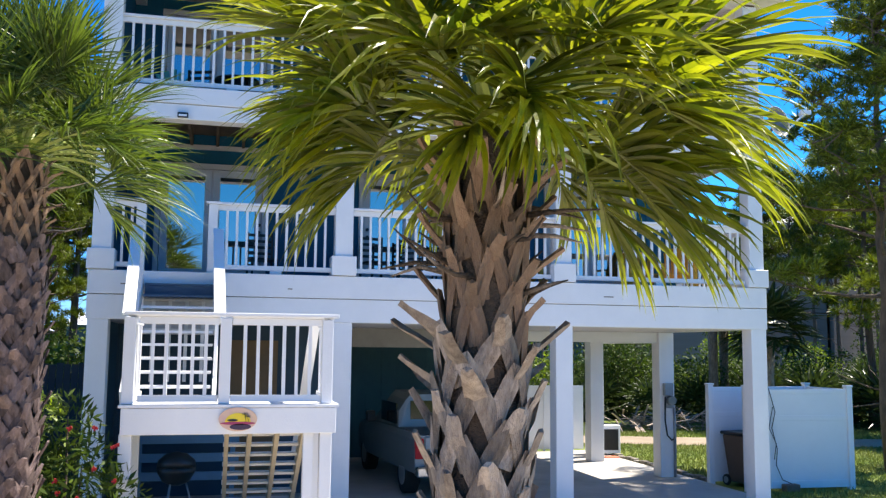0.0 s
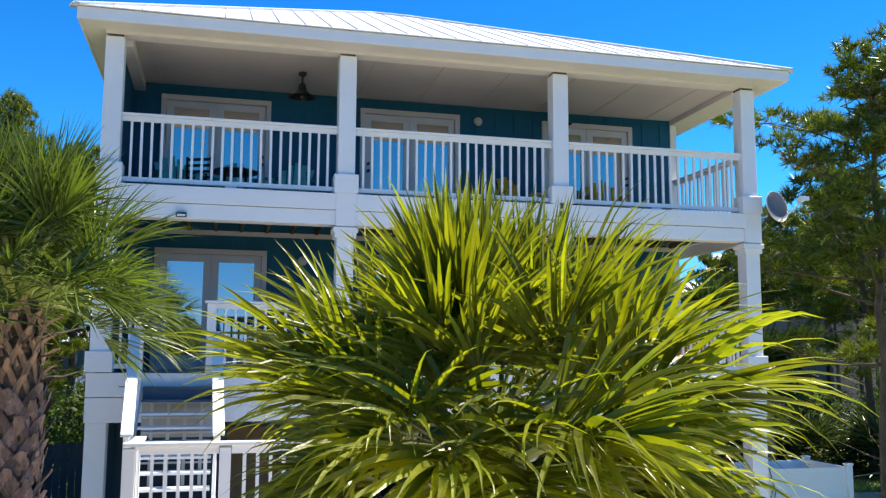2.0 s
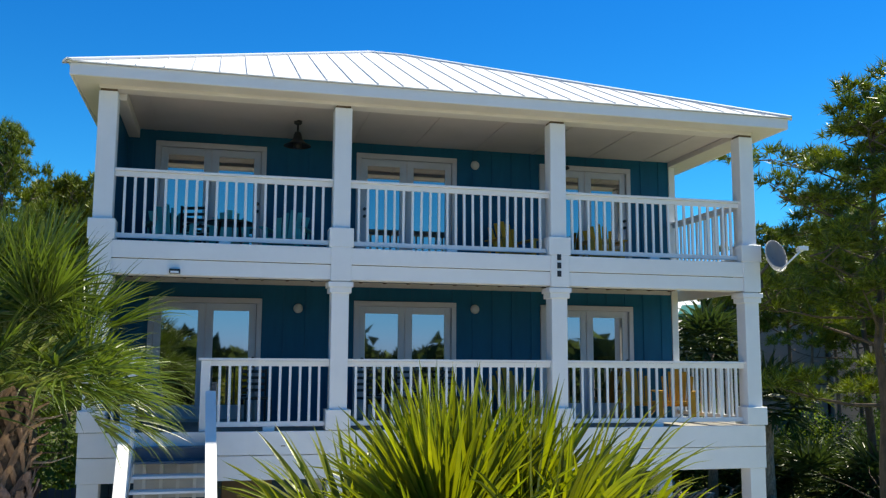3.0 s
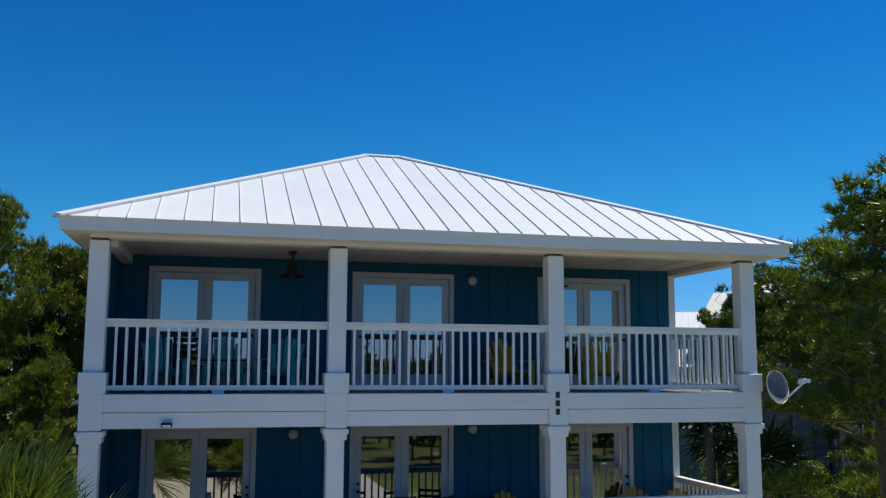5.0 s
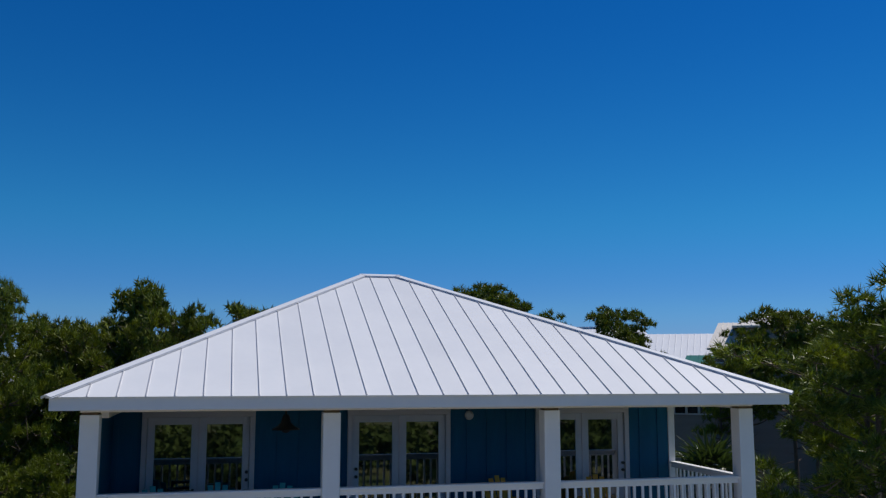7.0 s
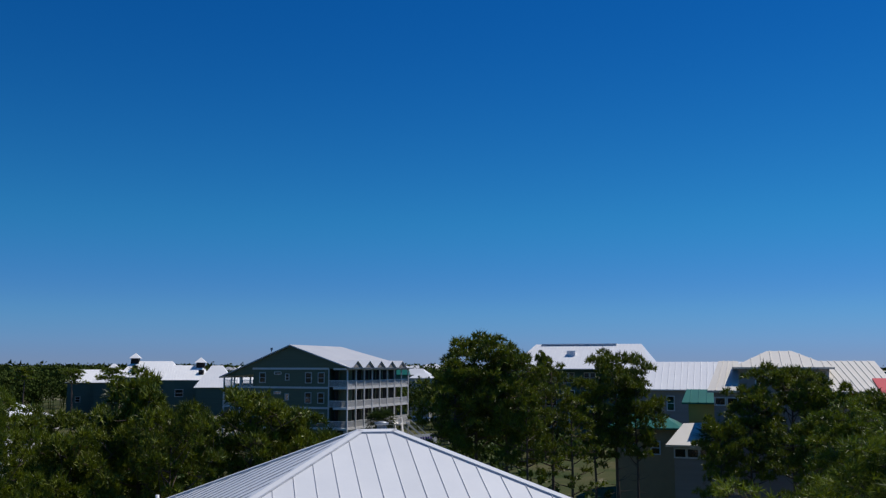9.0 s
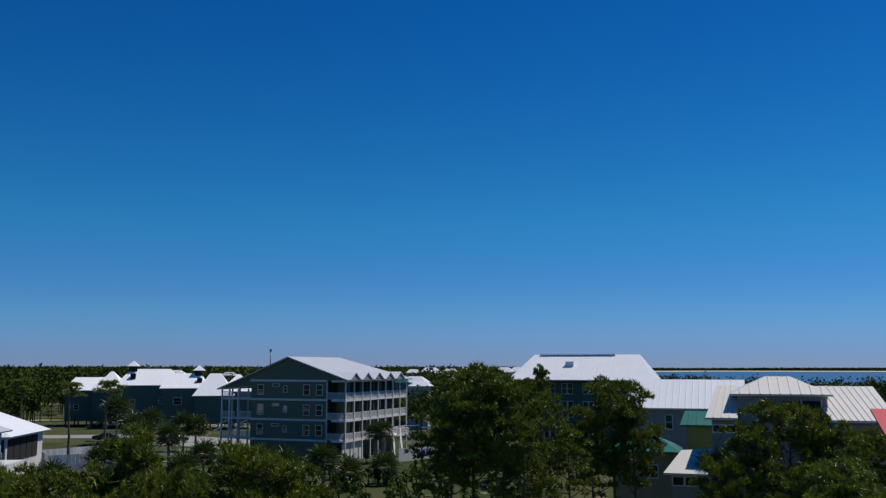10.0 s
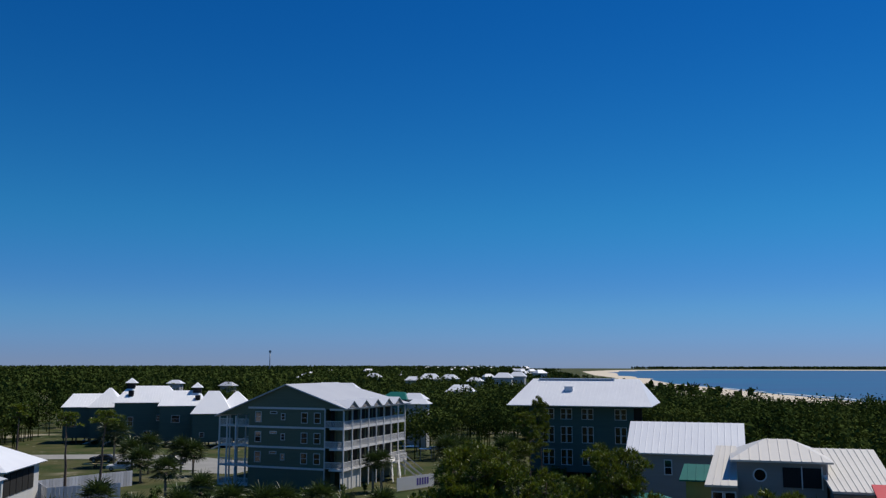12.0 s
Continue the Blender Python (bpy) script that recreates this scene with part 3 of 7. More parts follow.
for x, y, z, h, r in ((5.45, 6.6, 11.1, 0.72, 0.11), (0.35, 8.3, 9.7, 0.45, 0.045)):
    bm = bmnew()
    tube(bm, [(x, y, z), (x, y, z + h)], [r, r], 12)
    if r > 0.1:
        tube(bm, [(x, y, z + h + 0.005), (x, y, z + h + 0.06), (x, y, z + h + 0.09)], [r * 1.5, r * 1.5, r * 0.4], 12)
    part("vent_pipe", bm, GREYM if r > 0.1 else PVC, roof, "metal roof vent")

# railings
BAL = {}


def railing(a, b, zb, zt, owner, step=0.152, name="railing", gaps=True):
    """Rails and balusters from a to b (x, y), foot rail at zb, hand rail's top at zt."""
    a, b = Vector((*a, 0)), Vector((*b, 0))
    d = b - a
    n = max(2, int(round(d.length / step)))
    bm = bmnew()
    beam(bm, a + Vector((0, 0, zt - 0.02)), b + Vector((0, 0, zt - 0.02)), 0.135, 0.04)
    beam(bm, a + Vector((0, 0, zt - 0.082)), b + Vector((0, 0, zt - 0.082)), 0.05, 0.08)
    r = part(name, bm, WHITE, owner, bevel=0.004)
    bm = bmnew()
    beam(bm, a + Vector((0, 0, zb + 0.03)), b + Vector((0, 0, zb + 0.03)), 0.06, 0.075)
    part("foot_rail", bm, WHITE, r, bevel=0.004)
    mid = (a + b) / 2
    if gaps:
        solid("rail_block", [(mid.x - 0.09, mid.x + 0.09, mid.y - 0.04, mid.y + 0.04, zb - 0.075, zb - 0.01)], WHITE, r)
    key = round(zt - zb, 3)
    if key not in BAL:
        bm = bmnew()
        box(bm, -0.019, 0.019, -0.019, 0.019, zb + 0.06 - zb, zt - zb - 0.12)
        BAL[key] = mesh("baluster", bm, WHITE)
    for k in range(1, n):
        p = a + d * (k / n)
        o = part("baluster", BAL[key], None, r)
        o.location = (p.x + 0.003 * math.sin(k * 7.1), p.y, zb)
        o.rotation_euler = (0.004 * math.sin(k * 3.3), 0.006 * math.sin(k * 5.7), 0.1 * math.sin(k * 2.1))
    return r


Y_R = 0.13
for z, lo, hi in ((Z_D2, 6.88, 7.95), (Z_D1, 4.02, 5.06)):
    for i in range(3):
        if z == Z_D1 and i == 0:
            continue
        railing((PX[i] + HW, Y_R), (PX[i + 1] - HW, Y_R), lo, hi, house)
    railing((10.85, 0.29), (10.80, WALL_Y - 0.04), lo, hi, house)
# the lower first bay, left open for the stair
railing((PX[0] + HW, Y_R), (0.40, Y_R), 4.02, 5.06, house, gaps=False)
railing((1.52, Y_R), (PX[1] - HW, Y_R), 4.02, 5.06, house)
for x in (0.40, 1.46):
    solid("newel", [(x - 0.07, x + 0.07, 0.06, 0.20, 3.95, 5.02)], WHITE, house, bevel=0.006)
    solid("newel_cap", [(x - 0.11, x + 0.11, 0.03, 0.23, 5.022, 5.06)], WHITE, house, bevel=0.004)

# ground level: enclosed store on one side, garage with a far wall
GW = mat("store_wall_paint", (0.014, 0.06, 0.105), (0.011, 0.05, 0.09), 0.55, 1.2, 0.2, 30)
gwall = solid("wall", [(-0.25, 3.30, WALL_Y, WALL_Y + 0.12, 0.03, 3.22)], GW, house, "blue wall of the ground-level store")
solid("wall", [(3.305, 3.42, WALL_Y, 8.4, 0.03, 3.22)], GW, house)
solid("wall", [(-0.25, -0.13, 0.32, WALL_Y - 0.02, 0.03, 3.22)], GW, house)
for k in range(22):
    solid("batten", [(-0.1 + k * 0.155, -0.085 + k * 0.155, WALL_Y - 0.012, WALL_Y - 0.001, 0.04, 3.2)], GW, gwall)
solid("store_door", [(1.78, 2.66, WALL_Y - 0.05, WALL_Y - 0.014, 0.05, 2.95)], mat("brown_door", (0.20, 0.13, 0.06), (0.16, 0.10, 0.05), 0.6, 3, 0.2), house, "tan brown door of the store", bevel=0.006)
back = solid("wall", [(3.42, 8.9, 7.9, 8.02, 0.03, 3.22)], GARAGE, house, "dark teal garage back wall")
for k in range(14):
    solid("batten", [(3.6 + k * 0.38, 3.62 + k * 0.38, 7.885, 7.899, 0.04, 3.2)], GARAGE, back)
solid("garage_header", [(3.64, 7.05, 3.5, 3.7, 2.85, 3.22)], mat("header_wood", (0.35, 0.33, 0.30), None, 0.7, 3), house, "grey header beam over the garage")
solid("header", [(7.35, 10.68, 3.5, 3.7, 3.0, 3.22), (10.75, 10.95, 3.78, 7.0, 3.0, 3.22)], WHITE, house, bevel=0.006)
solid("garage_ceiling", [(-0.2, 10.95, 0.31, 8.4, 3.224, 3.26)], CEIL, house, "pale underside above the carport")

# ---- entry stair with landing ----
stair = thing("entry_stair", "white wooden entry stair with a railed landing", "stair")
L0, L1, LY0, LY1, LZ = 0.585, 2.99, -3.42, -2.25, 2.15
DZ = LZ - 2.31
for x in (0.64, 2.88):
    for y in (LY0 + 0.10, LY1 - 0.09):
        solid("leg", [(x - 0.07, x + 0.07, y - 0.07, y + 0.07, 0.0, 2.0 + DZ)], WHITE, stair, bevel=0.006)
solid("leg", [(2.62, 2.74, LY0 + 0.06, LY0 + 0.18, 0.0, 2.0 + DZ)], WHITE, stair, bevel=0.006)
solid("skirt_board", [(L0, L1, LY0 - 0.02, LY0 + 0.02, 1.99 + DZ, 2.285 + DZ)], WHITE, stair, bevel=0.006)
solid("skirt_board", [(L0, L0 + 0.04, LY0 + 0.022, LY1, 1.99 + DZ, 2.285 + DZ)], WHITE, stair, bevel=0.006)
solid("skirt_board", [(L1 - 0.04, L1, LY0 + 0.022, LY1, 1.99 + DZ, 2.285 + DZ)], WHITE, stair, bevel=0.006)
ld = solid("landing", [(L0 + 0.045, L1 - 0.045, LY0 + 0.03, LY1, 2.10 + DZ, 2.27 + DZ)], RAWWOOD, stair)
for k in range(9):
    y = LY0 - 0.03 + k * 0.146
    solid("plank", [(L0 - 0.03, L1 + 0.03, y, y + 0.138, 2.29 + DZ, 2.325 + DZ)], WHITE, ld, bevel=0.003)
for x in (0.64, 2.88, 1.70):
    solid("newel", [(x - 0.065, x + 0.065, LY0 + 0.03, LY0 + 0.16, 2.33 + DZ, 3.31 + DZ)], WHITE, stair, bevel=0.006)
railing((L0 + 0.16, LY0 + 0.095), (1.63, LY0 + 0.095), 2.36 + DZ, 3.36 + DZ, stair, 0.147, gaps=False)
railing((1.77, LY0 + 0.095), (L1 - 0.16, LY0 + 0.095), 2.36 + DZ, 3.36 + DZ, stair, 0.147, gaps=False)
solid("hand_rail", [(L0 - 0.01, L1 + 0.02, LY0 + 0.0, LY0 + 0.19, 3.335 + DZ, 3.375 + DZ)], WHITE, stair, bevel=0.005)
railing((L0 + 0.09, LY0 + 0.17), (L0 + 0.09, LY1), 2.36 + DZ, 3.36 + DZ, stair, 0.16, gaps=False)
railing((L1 - 0.09, LY0 + 0.17), (L1 - 0.09, LY1), 2.36 + DZ, 3.36 + DZ, stair, 0.16, gaps=False)
# upper flight, from the landing to the deck
N = 9
for k in range(N):
    z = LZ + (Z_D1 - LZ) * (k + 1) / (N + 1)
    y = LY1 + 0.05 + (0.0 - LY1 - 0.05) * k / N
    solid("tread", [(0.52, 1.53, y, y + 0.27, z - 0.035, z)], WHITE if k < N - 2 else STEPP, stair, bevel=0.004)
    if k >= N - 2:
        solid("riser", [(0.52, 1.53, y + 0.25, y + 0.27, z, z + 0.16)], STEPP, stair)
for x in (0.47, 1.58):
    bm = bmnew()
    beam(bm, (x, LY1, LZ + 0.0), (x, -0.03, Z_D1 - 0.14), 0.05, 0.26)
    part("stringer", bm, WHITE, stair, bevel=0.004)
    bm = bmnew()
    dx = 0.07 if x < 1 else 0.03
    beam(bm, (x + 0.04, LY1 - 0.05, LZ + 1.06), (x - dx, -0.42, 4.56), 0.15, 0.045)
    part("hand_rail", bm, WHITE, stair, bevel=0.005)
    bm = bmnew()
    beam(bm, (x + 0.04, LY1 - 0.05, LZ + 1.0), (x - dx, -0.42, 4.50), 0.05, 0.08)
    part("rail_board", bm, WHITE, stair, bevel=0.004)
    for k in range(1, 13):
        f = k / 13
        z = LZ + (Z_D1 - LZ) * f
        y = LY1 + (0 - LY1) * f
        solid("baluster", [(x - 0.019, x + 0.019, y - 0.019, y + 0.019, z - 0.05, z + 0.92 - 0.23 * f)], WHITE, stair)
# a screen of rails behind the open treads
for z in (2.62, 2.84, 3.06, 3.28, 3.50):
    solid("screen_rail", [(0.52, 1.53, -0.09, -0.06, z, z + 0.03)], mat("grey_white_slat", (0.6, 0.6, 0.58), None, 0.5, 4), stair)
for x in (0.62, 0.86, 1.10, 1.34):
    solid("screen_post", [(x, x + 0.05, -0.055, -0.033, 2.3, 3.58)], MATS["grey_white_slat"], stair)
solid("screen_board", [(0.50, 1.55, -0.03, -0.018, 3.0, 3.60)], mat("grey_board", (0.45, 0.44, 0.42), (0.38, 0.37, 0.36), 0.7, 3), stair)
# lower flight, from the landing down and back under the house
N2 = 13
for k in range(N2):
    f = (k + 1) / (N2 + 1)
    z = LZ * (1 - f)
    y = LY1 - 0.22 + 2.9 * f
    solid("tread", [(1.72, 2.78, y, y + 0.25, z - 0.035, z)], WHITE, stair, bevel=0.004)
for x in (1.76, 2.05, 2.40, 2.74):
    bm = bmnew()
    beam(bm, (x, LY1 - 0.15, LZ - 0.12), (x, LY1 + 2.85, 0.04), 0.055, 0.24)
    part("stringer", bm, CREAM, stair, "cream unpainted stringer")
bm = bmnew()
beam(bm, (2.84, LY1, LZ + 1.02), (2.84, LY1 + 2.6, 1.2), 0.13, 0.05)
part("hand_rail", bm, WHITE, stair, bevel=0.004)

# oval sign on the landing's edge
sign = thing("oval_sign", "oval painted sunset sign with palm shapes on the landing", "sign")


def disc(x, z, rx, rz, y, m, name, n=40, z0=None, depth=0.006, parent=None, label=""):
    bm = bmnew()
    ring = []
    for k in range(n):
        a = k * math.tau / n
        ring.append((x + rx * math.cos(a), max(z + rz * math.sin(a), z0) if z0 is not None else z + rz * math.sin(a)))
    f = [bm.verts.new((p, y, q)) for p, q in ring]
    g = [bm.verts.new((p, y + depth, q)) for p, q in ring]
    bm.faces.new(f)
    bm.faces.new(g[::-1])
    for k in range(n):
        bm.faces.new((f[k], g[k], g[(k + 1) % n], f[(k + 1) % n]))
    bmesh.ops.remove_doubles(bm, verts=bm.verts[:], dist=0.0002)
    return part(name, bm, m, parent, label)


SX, SZ, SY = 1.865, 2.16 + DZ, LY0 - 0.045
disc(SX, SZ, 0.215, 0.135, SY, mat("sign_peach", (0.75, 0.52, 0.33), (0.68, 0.42, 0.36), 0.5, 6), "board", parent=sign, depth=0.024)
disc(SX + 0.0, SZ - 0.035, 0.145, 0.105, SY - 0.004, mat("sign_yellow", (0.85, 0.68, 0.05), (0.85, 0.55, 0.03), 0.5, 6), "sun_shape", z0=SZ - 0.035, parent=sign, depth=0.004)
disc(SX, SZ - 0.045, 0.195, 0.018, SY - 0.006, mat("sign_magenta", (0.45, 0.05, 0.13), None, 0.5, 6), "water_band", parent=sign, depth=0.005)
disc(SX + 0.03, SZ - 0.085, 0.12, 0.035, SY - 0.006, mat("sign_dark", (0.06, 0.03, 0.07), None, 0.5, 6), "sand_band", parent=sign, depth=0.005)
disc(SX - 0.06, SZ - 0.01, 0.06, 0.014, SY - 0.009, BLACK, "island_shape", parent=sign, depth=0.004)
for dx, h in ((0.09, 0.085), (0.12, 0.06)):
    bm = bmnew()
    beam(bm, (SX + dx, SY - 0.008, SZ - 0.03), (SX + dx - 0.012, SY - 0.008, SZ - 0.03 + h), 0.004, 0.008, (0, 1, 0))
    for k in range(6):
        a = radians(-20 + k * 44)
        beam(bm, (SX + dx - 0.012, SY - 0.008, SZ - 0.03 + h), (SX + dx - 0.012 + 0.035 * math.cos(a), SY - 0.008, SZ - 0.03 + h + 0.022 * math.sin(a)), 0.003, 0.009, (0, 1, 0))
    part("palm_shape", bm, BLACK, sign)

# plain bars where the house number stands
num = thing("number_plate", "three plain black bars on the white post", "sign")
for k in range(3):
    solid("bar", [(7.145, 7.215, -0.062, -0.0505, 6.74 - k * 0.14, 6.84 - k * 0.14)], BLACK, num)

# ---- fixtures on the house ----
flood = thing("flood_light", "small black flood light under the deck edge", "lamp")
solid("housing", [(0.87, 1.03, -0.10, -0.006, 6.33, 6.40)], BLACK, flood, bevel=0.008)
solid("lens", [(0.89, 1.01, -0.106, -0.101, 6.335, 6.365)], VINYL, flood)

FROST = mat("frosted_glass", (0.55, 0.55, 0.53), (0.48, 0.48, 0.47), 0.4, 6)
for x, z in ((6.47, 8.92), (6.47, 6.05), (3.05, 6.0)):
    lamp = thing("wall_lamp", "small frosted round wall lamp on teal siding", "lamp", "porch wall lamps")
    bm = bmnew()
    bmesh.ops.create_uvsphere(bm, u_segments=14, v_segments=8, radius=0.09)
    bmesh.ops.scale(bm, vec=(1, 0.6, 1), verts=bm.verts[:])
    bmesh.ops.translate(bm, vec=(x, WALL_Y - 0.06, z), verts=bm.verts[:])
    part("globe", bm, FROST, lamp)
    bm = bmnew()
    tube(bm, [(x, WALL_Y - 0.022, z), (x, WALL_Y - 0.05, z)], [0.06, 0.05], 12)
    part("mount", bm, GREYM, lamp)


def pendant_lamp(x, y, z):
    f = thing("pendant_lamp", "dark bronze bell-shaped pendant lamp under the porch ceiling", "lamp", "porch pendant lamps")
    bm = bmnew()
    tube(bm, [(x, y, z), (x, y, z - 0.05), (x, y, z - 0.075)], [0.075, 0.07, 0.03], 16)
    part("canopy", bm, BLACK, f)
    bm = bmnew()
    tube(bm, [(x, y, z - 0.07), (x, y, z - 0.22)], [0.018, 0.018], 8)
    part("rod", bm, BLACK, f)
    bm = bmnew()
    tube(bm, [(x, y, z - 0.20), (x, y, z - 0.24), (x, y, z - 0.33), (x, y, z - 0.40), (x, y, z - 0.44), (x, y, z - 0.455)], [0.045, 0.065, 0.085, 0.15, 0.235, 0.24], 20, False)
    part("shade", bm, BLACK, f)
    bm = bmnew()
    tube(bm, [(x, y, z - 0.36), (x, y, z - 0.42), (x, y, z - 0.49), (x, y, z - 0.51)], [0.05, 0.075, 0.065, 0.02], 14)
    part("globe", bm, BLACK, f)


pendant_lamp(2.86, 1.4, 9.235)
pendant_lamp(7.92, 1.9, 9.235)

# satellite dish on the corner
dish = thing("satellite_dish", "grey oval satellite dish on the porch corner", "satellite dish")
DM = mat("dish_grey", (0.27, 0.28, 0.31), (0.22, 0.23, 0.26), 0.35, 4, spec=0.5)
bm = bmnew()
c = Vector((11.15, -0.25, 6.90))
fwd = Vector((0.12, -0.96, 0.24)).normalized()
sx = fwd.cross(Vector((0, 0, 1))).normalized()
sz = sx.cross(fwd)
rings = []
for i in range(6):
    r = i / 5
    rings.append([bm.verts.new(c + sx * (0.235 * r * math.cos(k * math.tau / 28)) + sz * (0.30 * r * math.sin(k * math.tau / 28)) + fwd * (0.08 * r * r)) for k in range(28)] if i else [bm.verts.new(c)])
for i in range(5):
    for k in range(28):
        j = (k + 1) % 28
        if i == 0:
            bm.faces.new((rings[0][0], rings[1][k], rings[1][j]))
        else:
            bm.faces.new((rings[i][k], rings[i + 1][k], rings[i + 1][j], rings[i][j]))
bmesh.ops.solidify(bm, geom=bm.faces[:], thickness=0.012)
for f in bm.faces:
    f.smooth = True
part("reflector", bm, DM, dish)
bm = bmnew()
feed = Vector((11.50, -0.62, 7.03))
tube(bm, [c - sz * 0.29 + fwd * 0.07, feed - Vector((0.05, 0, 0.05))], [0.016, 0.016], 8)
part("arm", bm, VINYL, dish)
bm = bmnew()
tube(bm, [feed + fwd * 0.03, feed - fwd * 0.12], [0.04, 0.055], 10)
box(bm, feed.x - 0.09, feed.x + 0.09, feed.y - 0.03, feed.y + 0.03, feed.z - 0.035, feed.z + 0.035)
part("receiver", bm, VINYL, dish)
bm = bmnew()
tube(bm, [c - fwd * 0.01, c - fwd * 0.12 + Vector((-0.03, 0, -0.12)), (11.05, 0.02, 6.62), (11.03, 0.06, 6.45)], [0.025, 0.025, 0.025, 0.025], 8)
box(bm, 11.026, 11.10, 0.02, 0.16, 6.38, 6.52)
part("bracket", bm, BLACK, dish)

# ---- porch furniture ----
CH = {}


def adirondack(colour_name, c1, label, m, group):
    """Slatted garden chair with a fan back, facing -y."""
    M = mat(colour_name, c1, tuple(v * 0.8 for v in c1), 0.45, 3, 0.1, per=0.08)
    t = thing("garden_chair", label, "chair", group, at=m)
    if not CH:
        for k in range(5):
            bm = bmnew()
            y = -0.02 + k * 0.1
            box(bm, -0.27, 0.27, y - 0.30, y - 0.21, 0.36 - k * 0.022, 0.38 - k * 0.022)
            CH["slat%d" % k] = mesh("seat_slat", bm, M)
        for k in range(5):
            bm = bmnew()
            x = (k - 2) * 0.11
            h = 0.98 - 0.05 * abs(k - 2) ** 1.5
            beam(bm, (x * 0.9, 0.16, 0.27), (x * 1.2, 0.40, h), 0.095, 0.02, (0, -1, 0.3))
            CH["back%d" % k] = mesh("back_slat", bm, M)
        for s in (-1, 1):
            bm = bmnew()
            box(bm, s * 0.34 - 0.065, s * 0.34 + 0.065, -0.36, 0.36, 0.545, 0.57)
            CH["arm%d" % s] = mesh("arm", bm, M)
            bm = bmnew()
            box(bm, s * 0.30 - 0.045, s * 0.30 + 0.045, -0.33, -0.30, 0.0, 0.545)
            CH["leg%d" % s] = mesh("front_leg", bm, M)
            bm = bmnew()
            beam(bm, (s * 0.28, -0.30, 0.32), (s * 0.28, 0.50, 0.05), 0.025, 0.11)
            CH["side%d" % s] = mesh("back_leg", bm, M)
            bm = bmnew()
            beam(bm, (s * 0.31, 0.33, 0.08), (s * 0.31, 0.33, 0.545), 0.03, 0.06)
            CH["prop%d" % s] = mesh("arm_prop", bm, M)
    for k, me in CH.items():
        o = part(me.name.split(".")[0], me, None, t)
        o.material_slots[0].link = 'OBJECT'
        o.material_slots[0].material = M
    return t


TURQ = (0.05, 0.48, 0.50)
YEL = (0.62, 0.33, 0.02)
G1, G2 = "turquoise porch chairs", "yellow porch chairs"
tl = "turquoise slatted garden chair on the upper porch"
adirondack("turquoise_paint", TURQ, tl, pose(0.75, 1.9, Z_D2, 0, 0, 15), G1)
adirondack("turquoise_paint", TURQ, tl, pose(2.75, 1.9, Z_D2, 0, 0, -20), G1)
adirondack("turquoise_paint", TURQ, tl, pose(1.75, 2.2, Z_D2, 0, 0, 0), G1)
adirondack("yellow_paint", YEL, "yellow slatted garden chair on the upper porch", pose(7.05, 2.1, Z_D2, 0, 0, 12), G2)
adirondack("yellow_paint", YEL, "yellow slatted garden chair on the upper porch", pose(8.85, 1.9, Z_D2, 0, 0, -10), G2)
adirondack("yellow_paint", YEL, "yellow slatted garden chair on the lower porch", pose(7.1, 2.1, Z_D1, 0, 0, 14), G2)
adirondack("yellow_paint", YEL, "yellow slatted garden chair on the lower porch", pose(9.6, 2.0, Z_D1, 0, 0, -12), G2)
adirondack("yellow_paint", YEL, "yellow slatted garden chair on the lower porch", pose(10.25, 1.7, Z_D1, 0, 0, -30), G2)


def side_table(x, y, z, r, h, label):
    t = thing("side_table", label, "table")
    bm = bmnew()
    tube(bm, [(x, y, z + h - 0.03), (x, y, z + h)], [r, r], 20)
    part("tabletop", bm, BLACK, t)
    for k in range(4):
        a = k * math.tau / 4 + 0.78
        bm = bmnew()
        tube(bm, [(x + r * 0.8 * math.cos(a), y + r * 0.8 * math.sin(a), z), (x + r * 0.6 * math.cos(a), y + r * 0.6 * math.sin(a), z + h - 0.03)], [0.018, 0.018], 8)
        part("leg", bm, BLACK, t)


side_table(1.75, 1.25, Z_D2, 0.38, 0.55, "round black metal side table on the upper porch")


def dark_chair(x, y, z, rot):
    t = thing("porch_chair", "dark metal porch chair with an open back", "chair", "dark porch chairs", at=pose(x, y, z, 0, 0, rot))
    solid("seat", [(-0.24, 0.24, -0.24, 0.24, 0.42, 0.46)], BLACK, t, bevel=0.008)
    for sx in (-1, 1):
        for sy in (-1, 1):
            solid("leg", [(sx * 0.22 - 0.018, sx * 0.22 + 0.018, sy * 0.22 - 0.018, sy * 0.22 + 0.018, 0, 0.419)], BLACK, t)
        solid("back_post", [(sx * 0.22 - 0.018, sx * 0.22 + 0.018, 0.205, 0.24, 0.461, 0.95)], BLACK, t)
    for k in range(4):
        solid("back_bar", [(-0.2, 0.2, 0.21, 0.235, 0.55 + k * 0.11, 0.60 + k * 0.11)], BLACK, t)


for x, y, z, r in ((4.35, 2.0, Z_D1, 20), (5.0, 2.15, Z_D1, -15), (5.9, 2.0, Z_D1, 30), (2.3, 2.1, Z_D1, 10), (1.2, 2.3, Z_D2, 160)):
    dark_chair(x, y, z, r)
side_table(5.5, 1.6, Z_D1, 0.32, 0.5, "round black metal side table on the lower porch")

# ---- carport ----
TRUCKP = mat("truck_paint", (0.26, 0.285, 0.29), (0.24, 0.265, 0.27), 0.25, 2, 0.02, spec=0.6)
TAIL = mat("red_lens", (0.62, 0.015, 0.02), (0.5, 0.01, 0.015), 0.45, 4, spec=0.3)
TGLASS = glass_mat("tinted_glass", (0.008, 0.009, 0.011), 0.1, 1.35)
RUB = mat("tyre_rubber", (0.02, 0.02, 0.02), None, 0.85, 10, 0.3)
CHR = mat("chrome", (0.6, 0.6, 0.62), None, 0.2, 3, metal=1.0)


